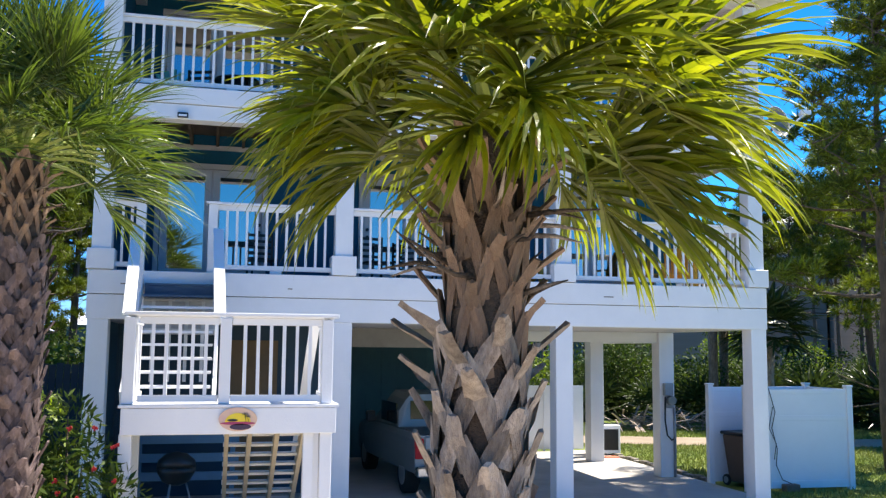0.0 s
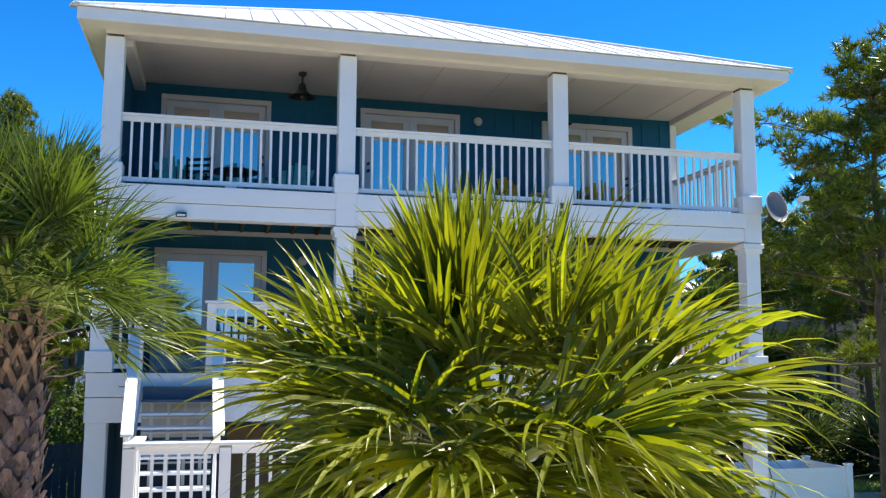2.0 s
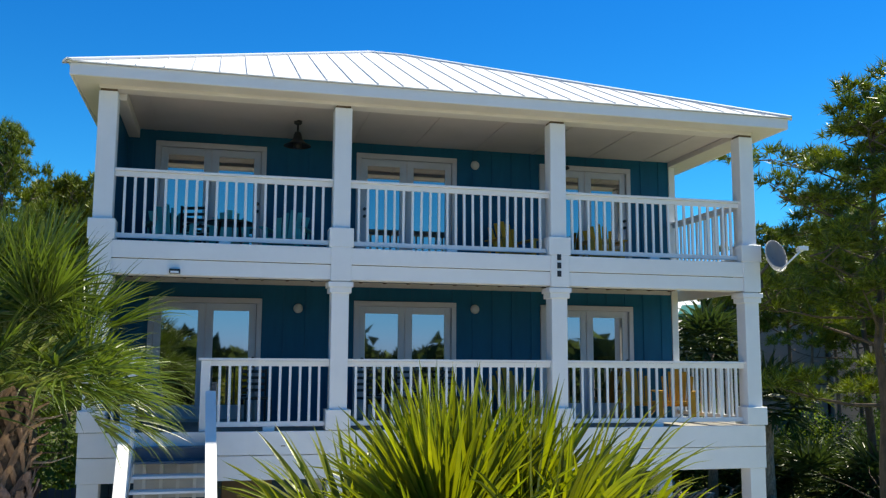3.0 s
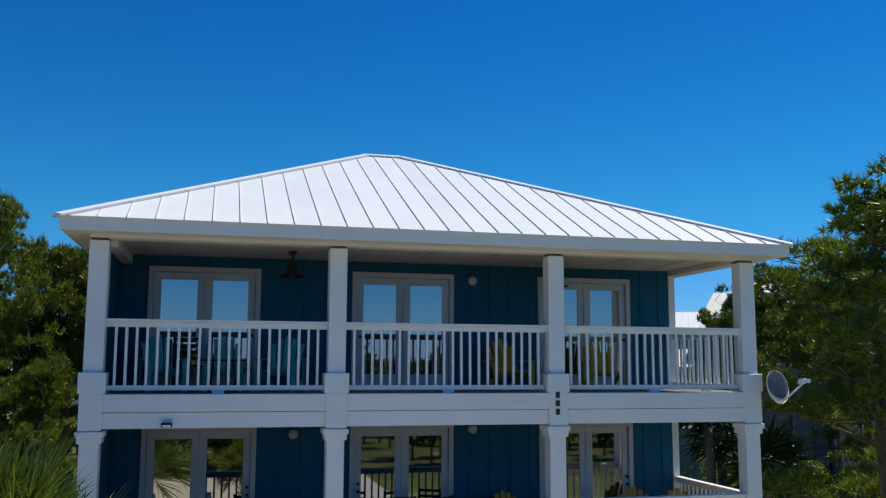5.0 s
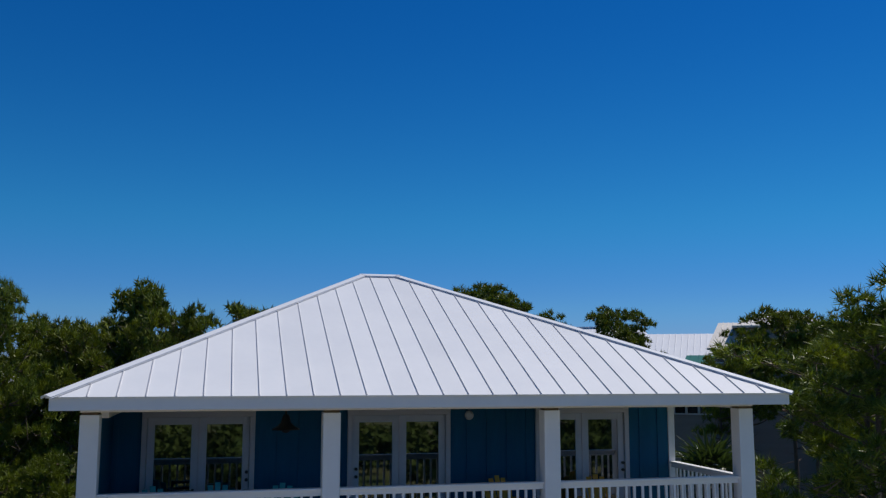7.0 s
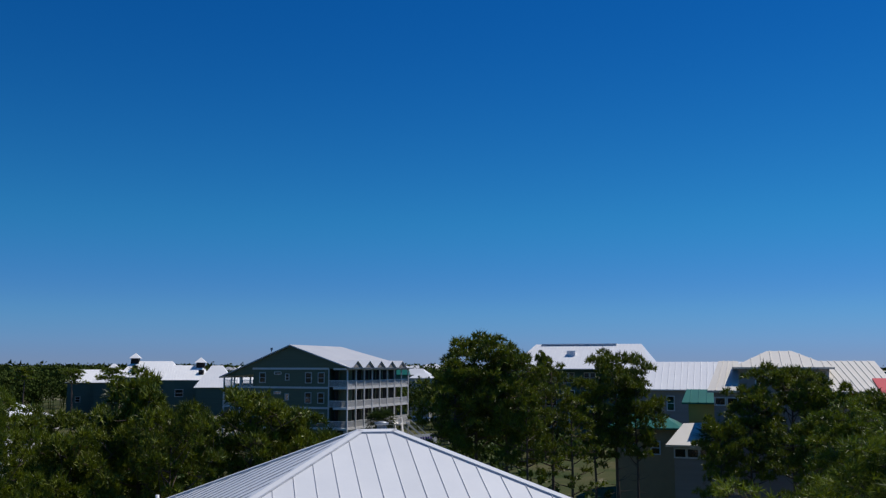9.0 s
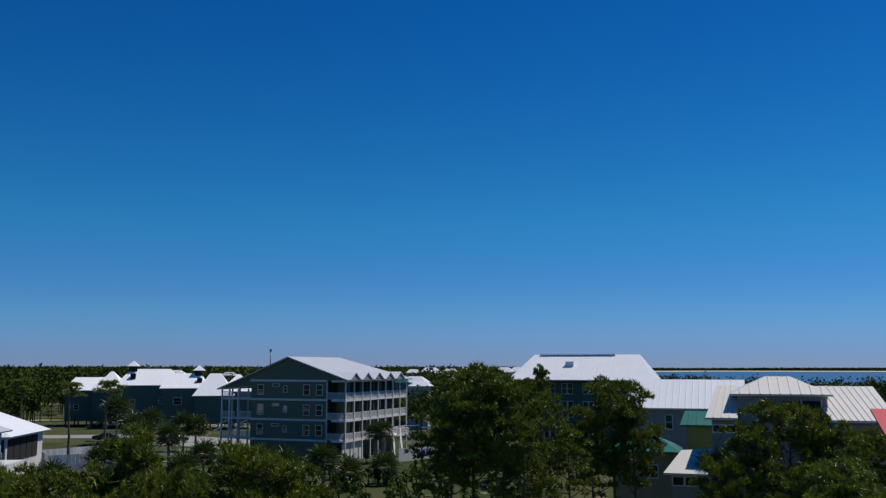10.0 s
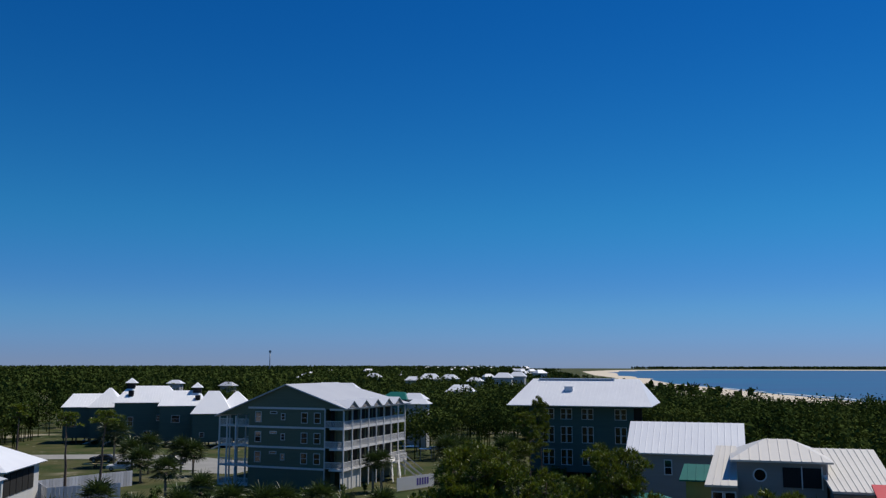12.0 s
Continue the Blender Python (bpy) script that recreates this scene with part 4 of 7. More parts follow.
def wheel(parent, x, y, z, r, w):
    bm = bmnew()
    tube(bm, [(x - w / 2, y, z), (x - w / 2 + 0.02, y, z), (x + w / 2 - 0.02, y, z), (x + w / 2, y, z)], [r * 0.93, r, r, r * 0.93], 24)
    wh = part("wheel", bm, RUB, parent)
    bm = bmnew()
    tube(bm, [(x - w / 2 - 0.008, y, z), (x + w / 2 + 0.008, y, z)], [r * 0.6, r * 0.6], 16)
    part("rim", bm, GREYM, wh)


def loft(bm, sections):
    """A body through cross-sections, each a list of (x, y, z) of equal length."""
    prev = None
    for s in sections:
        ring = [bm.verts.new(p) for p in s]
        if prev:
            n = len(ring)
            for k in range(n):
                bm.faces.new((prev[k], prev[(k + 1) % n], ring[(k + 1) % n], ring[k]))
        else:
            bm.faces.new(ring[::-1])
        prev = ring
    bm.faces.new(prev)


def rsec(y, w, z0, z1, r=0.08, top=None):
    t = top if top is not None else w
    return [(-w, y, z0), (w, y, z0), (w + 0.02, y, (z0 + z1) / 2), (t, y, z1 - r), (t - r, y, z1), (-t + r, y, z1), (-t, y, z1 - r), (-w - 0.02, y, (z0 + z1) / 2)]


def pickup(m, paint, label):
    t = thing("pickup_truck", label, "truck", at=m)
    W = 0.93
    bm = bmnew()
    loft(bm, [rsec(0.10, W, 0.52, 1.10), rsec(0.14, W, 0.46, 1.12), rsec(1.75, W, 0.42, 1.12), rsec(4.3, W, 0.40, 1.10), rsec(5.1, W - 0.03, 0.42, 1.02), rsec(5.3, W - 0.12, 0.5, 0.9)])
    part("body", bm, paint, t, bevel=0.015)
    bm = bmnew()
    loft(bm, [rsec(1.78, 0.80, 1.10, 1.16, 0.03), rsec(1.86, 0.78, 1.10, 1.74, 0.10, 0.66), rsec(3.1, 0.78, 1.10, 1.78, 0.10, 0.66), rsec(3.9, 0.82, 1.10, 1.15, 0.02)])
    part("cab", bm, paint, t)
    bm = bmnew()
    box(bm, -0.58, 0.58, 1.795, 1.83, 1.2, 1.62)
    part("rear_window", bm, TGLASS, t)
    solid("cabin_sticker", [(-0.32, -0.24, 1.785, 1.793, 1.33, 1.43)], VINYL, t)
    for s in (-1, 1):
        bm = bmnew()
        box(bm, s * 0.80 - 0.012, s * 0.80 + 0.012, 2.0, 3.3, 1.17, 1.56)
        part("side_window", bm, TGLASS, t)
        solid("tail_light", [(s * 0.865 - 0.075, s * 0.865 + 0.075, 0.055, 0.16, 0.72, 1.07)], TAIL, t, "red tail light", bevel=0.012)
        solid("mirror", [(s * 1.03 - 0.09, s * 1.03 + 0.09, 3.28, 3.4, 1.12, 1.34)], BLACK, t, bevel=0.02)
        wheel(t, s * 0.80, 1.05, 0.38, 0.38, 0.25)
        wheel(t, s * 0.80, 4.4, 0.38, 0.38, 0.25)
    solid("tailgate", [(-0.77, 0.77, 0.06, 0.10, 0.58, 1.09)], paint, t, bevel=0.015)
    solid("gate_handle", [(-0.12, 0.12, 0.045, 0.06, 0.90, 0.97)], BLACK, t, bevel=0.006)
    solid("bumper", [(-0.95, 0.95, -0.10, 0.08, 0.42, 0.60)], CHR, t, bevel=0.03)
    solid("plate", [(-0.15, 0.15, -0.112, -0.102, 0.45, 0.58)], VINYL, t, "plain blank plate")
    solid("bed_floor", [(-0.80, 0.80, 0.2, 1.74, 1.121, 1.13)], BLACK, t)
    return t


pickup(pose(5.92, 1.35, 0.03, 0, 0, 3), TRUCKP, "silver-grey pickup truck parked in the carport")

# kettle grill under the landing
grill = thing("kettle_grill", "black kettle grill under the stair", "grill", at=pose(1.05, 0.4, 0.03))
bm = bmnew()
tube(bm, [(0, 0, 0.52), (0, 0, 0.58), (0, 0, 0.72), (0, 0, 0.80)], [0.08, 0.2, 0.28, 0.29], 20)
part("bowl", bm, BLACK, grill)
bm = bmnew()
tube(bm, [(0, 0, 0.805), (0, 0, 0.9), (0, 0, 0.99), (0, 0, 1.02)], [0.295, 0.27, 0.16, 0.03], 20)
part("lid", bm, BLACK, grill)
for k in range(3):
    a = k * math.tau / 3
    bm = bmnew()
    tube(bm, [(0.15 * math.cos(a), 0.15 * math.sin(a), 0.56), (0.3 * math.cos(a), 0.3 * math.sin(a), 0.0)], [0.014, 0.014], 8)
    part("leg", bm, GREYM, grill)
bench = thing("storage_bench", "pale blue wooden bench under the stair", "bench")
BB = mat("pale_blue_board", (0.12, 0.25, 0.34), (0.10, 0.21, 0.29), 0.6, 3, 0.1)
for z in (0.45, 0.75, 1.05, 1.35):
    solid("board", [(0.35, 2.0, 1.6, 1.64, z, z + 0.14)], BB, bench, bevel=0.004)
for x in (0.4, 1.9):
    solid("upright", [(x - 0.04, x + 0.04, 1.645, 1.72, 0.03, 1.5)], BB, bench)

# meter box, conduit and cable on the back post
meter = thing("electric_meter", "grey electric meter box with conduit on a post", "meter box")
solid("box", [(10.74, 10.94, 3.31, 3.42, 1.72, 1.98)], GREYM, meter, bevel=0.012)
bm = bmnew()
tube(bm, [(10.89, 3.40, 1.62), (10.89, 3.26, 1.62)], [0.095, 0.09], 18)
solid("meter_base", [(10.80, 10.99, 3.38, 3.425, 1.46, 1.71)], GREYM, meter, bevel=0.008)
part("meter_dial", bm, mat("meter_glass", (0.25, 0.27, 0.25), None, 0.15, 4), meter)
bm = bmnew()
tube(bm, [(10.99, 3.40, 1.46), (11.0, 3.40, 0.9), (10.99, 3.40, 0.03)], [0.03, 0.03, 0.03], 10)
part("conduit", bm, GREYM, meter)
bm = bmnew()
tube(bm, [(10.78, 3.38, 1.7), (10.76, 3.36, 1.2), (10.80, 3.35, 0.9), (10.90, 3.35, 0.80), (10.97, 3.36, 0.84)], [0.018] * 5, 8)
part("cable", bm, BLACK, meter)

# outdoor unit, oddments
ac = thing("air_conditioner", "white outdoor air conditioner with a dark grille", "air conditioner", at=pose(11.2, 7.6, 0.03, 0, 0, -8))
solid("case", [(-0.42, 0.42, -0.16, 0.16, 0.02, 0.74)], VINYL, ac, bevel=0.015)
solid("grille", [(-0.10, 0.36, -0.172, -0.161, 0.12, 0.64)], BLACK, ac)
for s in (-0.3, 0.3):
    solid("foot", [(s - 0.04, s + 0.04, -0.14, 0.14, -0.03, 0.019)], BLACK, ac)
tray = thing("tray", "orange-red plastic tray lying on the slab", "tray")
solid("base", [(10.9, 11.28, 6.75, 7.0, 0.031, 0.06)], mat("orange_plastic", (0.6, 0.13, 0.05), None, 0.5, 5), tray, bevel=0.01)

# edging of dark stones along the slab
EDGE = mat("edging_stone", (0.24, 0.21, 0.18), (0.15, 0.13, 0.11), 0.9, 6, 0.6, per=0.25)
edging = thing("stone_edging", "row of grey edging stones beside the slab", "edging", kind="structure")
for k in range(26):
    bm = bmnew()
    x, y = 11.45 + 0.02 * math.sin(k * 3), 8.3 - k * 0.22
    box(bm, x - 0.07, x + 0.07, y - 0.095, y + 0.095, -0.02, 0.07 + 0.02 * math.sin(k * 1.7))
    part("stone", bm, EDGE, edging, bevel=0.012)

# white vinyl screen round the bins
scr = thing("vinyl_screen", "white vinyl privacy screen round the bins", "fence")


def vinyl_panel(a, b, h=1.92):
    a, b = Vector((*a, 0)), Vector((*b, 0))
    bm = bmnew()
    beam(bm, a + Vector((0, 0, h * 0.52)), b + Vector((0, 0, h * 0.52)), 0.03, h * 0.9)
    part("panel", bm, VINYL, scr)
    for z, hh in ((0.12, 0.14), (h * 0.72, 0.10), (h * 0.985, 0.09)):
        bm = bmnew()
        beam(bm, a + Vector((0, 0, z)), b + Vector((0, 0, z)), 0.05, hh)
        part("rail", bm, VINYL, scr, bevel=0.005)


def vinyl_post(p, h=1.97):
    solid("post", [(p[0] - 0.06, p[0] + 0.06, p[1] - 0.06, p[1] + 0.06, 0.0, h)], VINYL, scr, bevel=0.006)
    solid("post_cap", [(p[0] - 0.075, p[0] + 0.075, p[1] - 0.075, p[1] + 0.075, h + 0.001, h + 0.045)], VINYL, scr, bevel=0.012)


FL, FM, FR, FB = (11.33, 2.55), (11.52, 1.52), (13.74, 1.46), (13.82, 2.9)
vinyl_panel(FL, FB)
vinyl_panel(FM, FR)
vinyl_panel(FR, FB)
for p in (FL, FM, FR, FB):
    vinyl_post(p)
binn = thing("wheeled_bin", "brown wheeled bin with a black lid", "bin", at=pose(11.87, 2.2, 0.0, 0, 0, 10))
BR = mat("brown_plastic", (0.105, 0.065, 0.045), (0.085, 0.052, 0.036), 0.5, 4)
bm = bmnew()
loft(bm, [[(-0.22, -0.24, 0.08), (0.22, -0.24, 0.08), (0.22, 0.2, 0.08), (-0.22, 0.2, 0.08)], [(-0.29, -0.33, 1.0), (0.29, -0.33, 1.0), (0.29, 0.3, 1.0), (-0.29, 0.3, 1.0)]])
part("body", bm, BR, binn, bevel=0.02)
solid("lid", [(-0.32, 0.32, -0.37, 0.34, 1.003, 1.07)], BLACK, binn, bevel=0.02)
wheel(binn, -0.24, 0.24, 0.11, 0.11, 0.05)
wheel(binn, 0.24, 0.24, 0.11, 0.11, 0.05)
# cable and block in front of the screen
cab = thing("loose_cable", "thin dark cable hanging down the white screen", "cable")
bm = bmnew()
tube(bm, [(11.98, 1.47, 1.95), (12.10, 1.46, 1.5), (12.02, 1.46, 1.2), (12.12, 1.45, 0.8), (12.08, 1.44, 0.5), (12.2, 1.43, 0.22), (12.45, 1.42, 0.12)], [0.009] * 7, 6)
part("cable", bm, BLACK, cab)
bm = bmnew()
tube(bm, [(12.05, 1.46, 1.6), (11.96, 1.46, 1.2), (12.1, 1.45, 0.9), (12.05, 1.45, 0.6)], [0.008] * 4, 6)
part("cable", bm, BLACK, cab)
tagged(solid("brick_block", [(12.2, 12.5, 1.3, 1.48, 0.0, 0.14)], mat("brown_brick", (0.22, 0.13, 0.09), (0.14, 0.09, 0.06), 0.9, 8, 0.5), bevel=0.012), "brown brick block on the ground by the screen", "brick")

# dark board fence beside the house
DF = mat("dark_fence_boards", (0.035, 0.04, 0.05), (0.028, 0.03, 0.04), 0.8, 2, 0.4, per=0.2, stretch=(5, 5, 0.7))
fen = thing("board_fence", "dark grey upright-board fence beside the house", "fence")
for k in range(15):
    solid("board", [(-2.42 + k * 0.142, -2.29 + k * 0.142, 5.5, 5.525, 0.02, 2.28 + 0.02 * math.sin(k * 2.3))], DF, fen)
for z in (0.4, 1.9):
    solid("rail", [(-2.42, -0.3, 5.528, 5.57, z, z + 0.09)], DF, fen)

# white fence behind the carport
wf = thing("white_fence", "white vinyl fence behind the carport", "fence")
for k in range(4):
    x = 8.95 + k * 0.55
    solid("panel", [(x, x + 0.53, 8.7, 8.73, 0.05, 1.72)], VINYL, wf)
    solid("post", [(x - 0.05, x - 0.003, 8.68, 8.75, 0.0, 1.80)], VINYL, wf, bevel=0.004)

# ---- palms ----
def strip_mesh(verts, faces, base, direction, side, nrm, length, width, segs, droop, rng):
    """One leaflet: a folded, tapering blade that bends down towards its tip."""
    p = np.array(base, float)
    d = np.array(direction, float)
    s = np.array(side, float)
    n = np.array(nrm, float)
    step = length / segs
    i0 = len(verts)
    for k in range(segs + 1):
        f = k / segs
        w = width * (0.35 + 0.65 * min(1, f / 0.3)) * (1 - max(0, (f - 0.35) / 0.65) ** 1.3)
        if k == segs:
            verts.append(tuple(p))
        else:
            verts.append(tuple(p - s * w / 2 + n * w * 0.16))
            verts.append(tuple(p - n * w * 0.10))
            verts.append(tuple(p + s * w / 2 + n * w * 0.16))
        d = d + np.array((0, 0, -1.0)) * droop * (0.14 + 2.3 * f ** 3) / segs
        d = d / np.linalg.norm(d)
        n = n - d * n.dot(d)
        n = n / max(1e-6, np.linalg.norm(n))
        s = np.cross(d, n) * (1 if np.dot(np.cross(d, n), s) > 0 else -1)
        p = p + d * step
    for k in range(segs - 1):
        a = i0 + 3 * k
        faces.append((a, a + 1, a + 4, a + 3))
        faces.append((a + 1, a + 2, a + 5, a + 4))
    a = i0 + 3 * (segs - 1)
    faces.append((a, a + 1, a + 3))
    faces.append((a + 1, a + 2, a + 3))


def frond_mesh(name, m, seed, el, stalk, radius, count, width, droop, segs=5, arch=0.4, fan=112):
    """A fan leaf that leaves the origin along +x at el degrees: stalk, short rib and a fan of leaflets."""
    rng = random.Random(seed)
    verts, faces = [], []
    d = np.array((math.cos(radians(el)), 0, math.sin(radians(el))))
    p = np.zeros(3)
    path = [p.copy()]
    for k in range(5):
        p = p + d * stalk / 5
        d = d + np.array((0, 0, -1)) * arch / 4
        d /= np.linalg.norm(d)
        path.append(p.copy())
    i0 = len(verts)
    side = np.array((0, 1.0, 0))
    for k, q in enumerate(path):
        w = 0.022 * (1.5 - 0.8 * k / 5) * radius
        verts += [tuple(q - side * w), tuple(q + np.array((0, 0, -w))), tuple(q + side * w), tuple(q + np.array((0, 0, w * 0.6)))]
    for k in range(5):
        a = i0 + 4 * k
        for j in range(4):
            faces.append((a + j, a + (j + 1) % 4, a + 4 + (j + 1) % 4, a + 4 + j))
    nstalk = len(faces)
    hub, f0 = path[-1], d.copy()
    n0 = np.cross(f0, side)
    n0 = n0 if n0[2] > 0 else -n0
    rib = 0.30 * radius
    for i in range(count):
        phi = radians(fan * (2 * (i + 0.5) / count - 1)) + rng.uniform(-0.05, 0.05)
        c, s = math.cos(phi), math.sin(phi)
        fold = 0.62 + rng.uniform(-0.25, 0.25)
        dirv = f0 * c + side * s * math.cos(fold) + n0 * abs(s) * math.sin(fold) + n0 * rng.uniform(-0.22, 0.22)
        dirv /= np.linalg.norm(dirv)
        nl = n0 - dirv * n0.dot(dirv)
        nl /= np.linalg.norm(nl)
        tw = rng.uniform(-0.7, 0.7)
        sl = np.cross(dirv, nl)
        nl2 = nl * math.cos(tw) + sl * math.sin(tw)
        sl2 = np.cross(dirv, nl2)
        base = hub + f0 * rib * max(0, c) ** 2 - np.array((0, 0, 1)) * rib * 0.25 * max(0, c) ** 2
        ln = radius * (0.70 + 0.30 * (c + 1) / 2 - 0.30 * max(0, c) ** 2 * 0.6) * rng.uniform(0.82, 1.06)
        strip_mesh(verts, faces, base, dirv, sl2, nl2, ln, width * rng.uniform(0.75, 1.15), segs, droop * rng.uniform(0.5, 1.7), rng)
    me = raw_mesh(name, verts, faces, m)
    me.materials.append(PETIOLE)
    for i, f in enumerate(me.polygons):
        f.use_smooth = False
        if i < nstalk:
            f.material_index = 1
    return me


def boot_mesh(seed, r, length, spread, out, width, m):
    """An old leaf base: two legs that hug the trunk and a ragged stub standing off it. Trunk axis z at the origin, boot on +x."""
    rng = random.Random(seed)
    bm = bmesh.new()

    def on(ang, z, off):
        return Vector(((r + off) * math.cos(ang), (r + off) * math.sin(ang), z))

    def ribbon(pts, ws, th):
        prev = None
        for i, p in enumerate(pts):
            q = pts[min(i + 1, len(pts) - 1)] - pts[max(i - 1, 0)]
            rad = Vector((p.x, p.y, 0)).normalized()
            s = q.cross(rad).normalized()
            n = s.cross(q).normalized()
            if n.dot(rad) < 0:
                n = -n
            jit = rng.uniform(-0.006, 0.006)
            ring = [bm.verts.new(p - s * ws[i] / 2 + n * jit), bm.verts.new(p + n * th * 0.9), bm.verts.new(p + s * ws[i] / 2 - n * jit), bm.verts.new(p - n * th * 0.6)]
            if prev:
                for k in range(4):
                    bm.faces.new((prev[k], prev[(k + 1) % 4], ring[(k + 1) % 4], ring[k]))
            else:
                bm.faces.new(ring[::-1])
            prev = ring
        bm.faces.new(prev)
    for sg in (-1, 1):
        ribbon([on(sg * spread, -length * 0.95, 0.002), on(sg * spread * 0.72, -length * 0.55, 0.014), on(sg * spread * 0.35, -length * 0.15, 0.03), on(sg * spread * 0.06, length * 0.18, 0.045)],
               [width * 0.75, width * 0.85, width * 0.9, width * 0.8], 0.016)
    tip = length * rng.uniform(0.18, 0.5)
    lean = rng.uniform(-0.15, 0.15)
    ribbon([on(0, length * 0.02, 0.035), on(lean * 0.5, length * 0.22, 0.055 + out * 0.3), on(lean, length * 0.2 + tip * 0.5, 0.06 + out * 0.75), on(lean * 1.2, length * 0.2 + tip * 0.8, 0.065 + out)],
           [width * 1.0, width * 0.85, width * 0.7, width * rng.uniform(0.35, 0.7)], 0.018)
    me = mesh("boot", bm, m)
    return me


def palm(label, base, height, r, lean, boots, boot_len, fronds, frond_meshes, seed, boot_from=0.3, east=0.0, boot_w=0.30, boot_m=None, flare=None):
    rng = random.Random(seed)
    t = thing("palm_tree", label, "palm tree", at=pose(*base))
    bm = bmnew()
    n = 12
    axis = [(lean[0] * (k / n) ** 1.5, lean[1] * (k / n) ** 1.5, height * k / n) for k in range(n + 1)]
    tube(bm, [(axis[0][0], axis[0][1], -0.05)] + axis[1:], [r * (1.12 if k < 2 else 1.0) * (1.0 if k < n - 1 else 0.8) * 0.93 for k in range(n + 1)], 18)
    part("trunk", bm, CORE, t)
    olds = [boot_mesh(seed + k, r * 0.95, boot_len, 0.70, o, boot_len * boot_w, boot_m or BOOT) for k, o in enumerate((0.012, 0.025, 0.04, 0.015, 0.07, 0.025))]
    news = [boot_mesh(seed + 20 + k, r * 0.85, boot_len * 1.0, 0.5, o, boot_len * 0.24, BOOTR) for k, o in enumerate((0.05, 0.08, 0.12))]
    stubs = [boot_mesh(seed + 40 + k, r * 0.95, boot_len * 0.8, 0.6, o, boot_len * boot_w, BOOT) for k, o in enumerate((0.15, 0.20, 0.12))]
    for k in range(boots):
        f = k / boots
        z = boot_from + (height - boot_from) * f
        lx, ly = lean[0] * (z / height) ** 1.5, lean[1] * (z / height) ** 1.5
        fresh = f > (flare - 0.02 if flare else 0.80)
        cut = flare and abs(f - flare + 0.06) < 0.05
        o = part("boot", rng.choice(stubs if cut else news if fresh else olds), None, t)
        o.location = (lx, ly, z)
        o.rotation_euler = (rng.uniform(-0.05, 0.05), rng.uniform(-0.05, 0.05), k * 2.39996 + rng.uniform(-0.12, 0.12))
        s = rng.uniform(0.85, 1.15)
        o.scale = (1, 1, s)
    for k in range(26):
        a = k * 2.39996
        z = height * rng.uniform(0.80, 0.93)
        bm = bmnew()
        c, sn = math.cos(a), math.sin(a)
        L = rng.uniform(0.5, 1.5) * boot_len
        p0 = Vector((lean[0] + r * c, lean[1] + r * sn, z))
        tube(bm, [p0, p0 + Vector((c * L * 0.5, sn * L * 0.5, rng.uniform(-0.01, 0.05))), p0 + Vector((c * L, sn * L, rng.uniform(-0.03, 0.12)))], [0.014, 0.010, 0.003], 5)
        part("fibre", bm, CORE if k % 3 else BOOT, t)
    for k in range(fronds):
        f = (k + 0.5) / fronds
        me = frond_meshes[min(len(frond_meshes) - 1, int(f * len(frond_meshes)))]
        me = rng.choice(me)
        o = part("frond", me, None, t)
        o.location = (axis[-1][0], axis[-1][1], height - 0.10 + 0.16 * f)
        o.rotation_euler = (rng.uniform(-0.5, 0.5), rng.uniform(-0.12, 0.12), k * 2.39996 + rng.uniform(-0.25, 0.25))
        s = rng.uniform(0.86, 1.1) * (1 + east * math.cos(o.rotation_euler[2]))
        o.scale = (s, s, s)
    return t


# leaf classes from the hanging skirt to the upright spear leaves
AF = [[frond_mesh("frond", FROND, 100 + 10 * i + v, e + (v - 1) * 6, st, rd, 48, 0.037, dr, 7, ar, 92) for v in range(3)]
      for i, (e, dr, ar, st, rd) in enumerate(((40, 1.9, 1.15, 0.55, 0.62), (45, 1.8, 0.98, 0.62, 0.68), (49, 1.4, 0.70, 0.63, 0.76), (56, 0.8, 0.40, 0.60, 0.78), (68, 0.4, 0.17, 0.53, 0.76), (82, 0.2, 0.08, 0.47, 0.72)))]
palm("sabal palm with crossed old leaf bases and green fans", (2.66, -10.56, 0.0), 3.54, 0.17, (0.06, -0.02), 125, 0.265, 60, AF, 11, east=0.06, boot_w=0.36, flare=0.76)
BF = [[frond_mesh("frond", FRONDB, 300 + 10 * i + v, e + (v - 1) * 6, 0.9, 0.98, 50, 0.030, dr, 6, ar) for v in range(3)]
      for i, (e, dr, ar) in enumerate(((28, 1.4, 0.8), (32, 1.2, 0.6), (40, 0.9, 0.4), (52, 0.6, 0.3), (66, 0.4, 0.2), (82, 0.25, 0.1)))]
palm("taller sabal palm with a grey-brown latticed trunk", (-0.36, -4.40, 0.0), 4.55, 0.275, (-0.05, 0.0), 190, 0.28, 62, BF, 23, boot_w=0.42, boot_m=BOOTB)


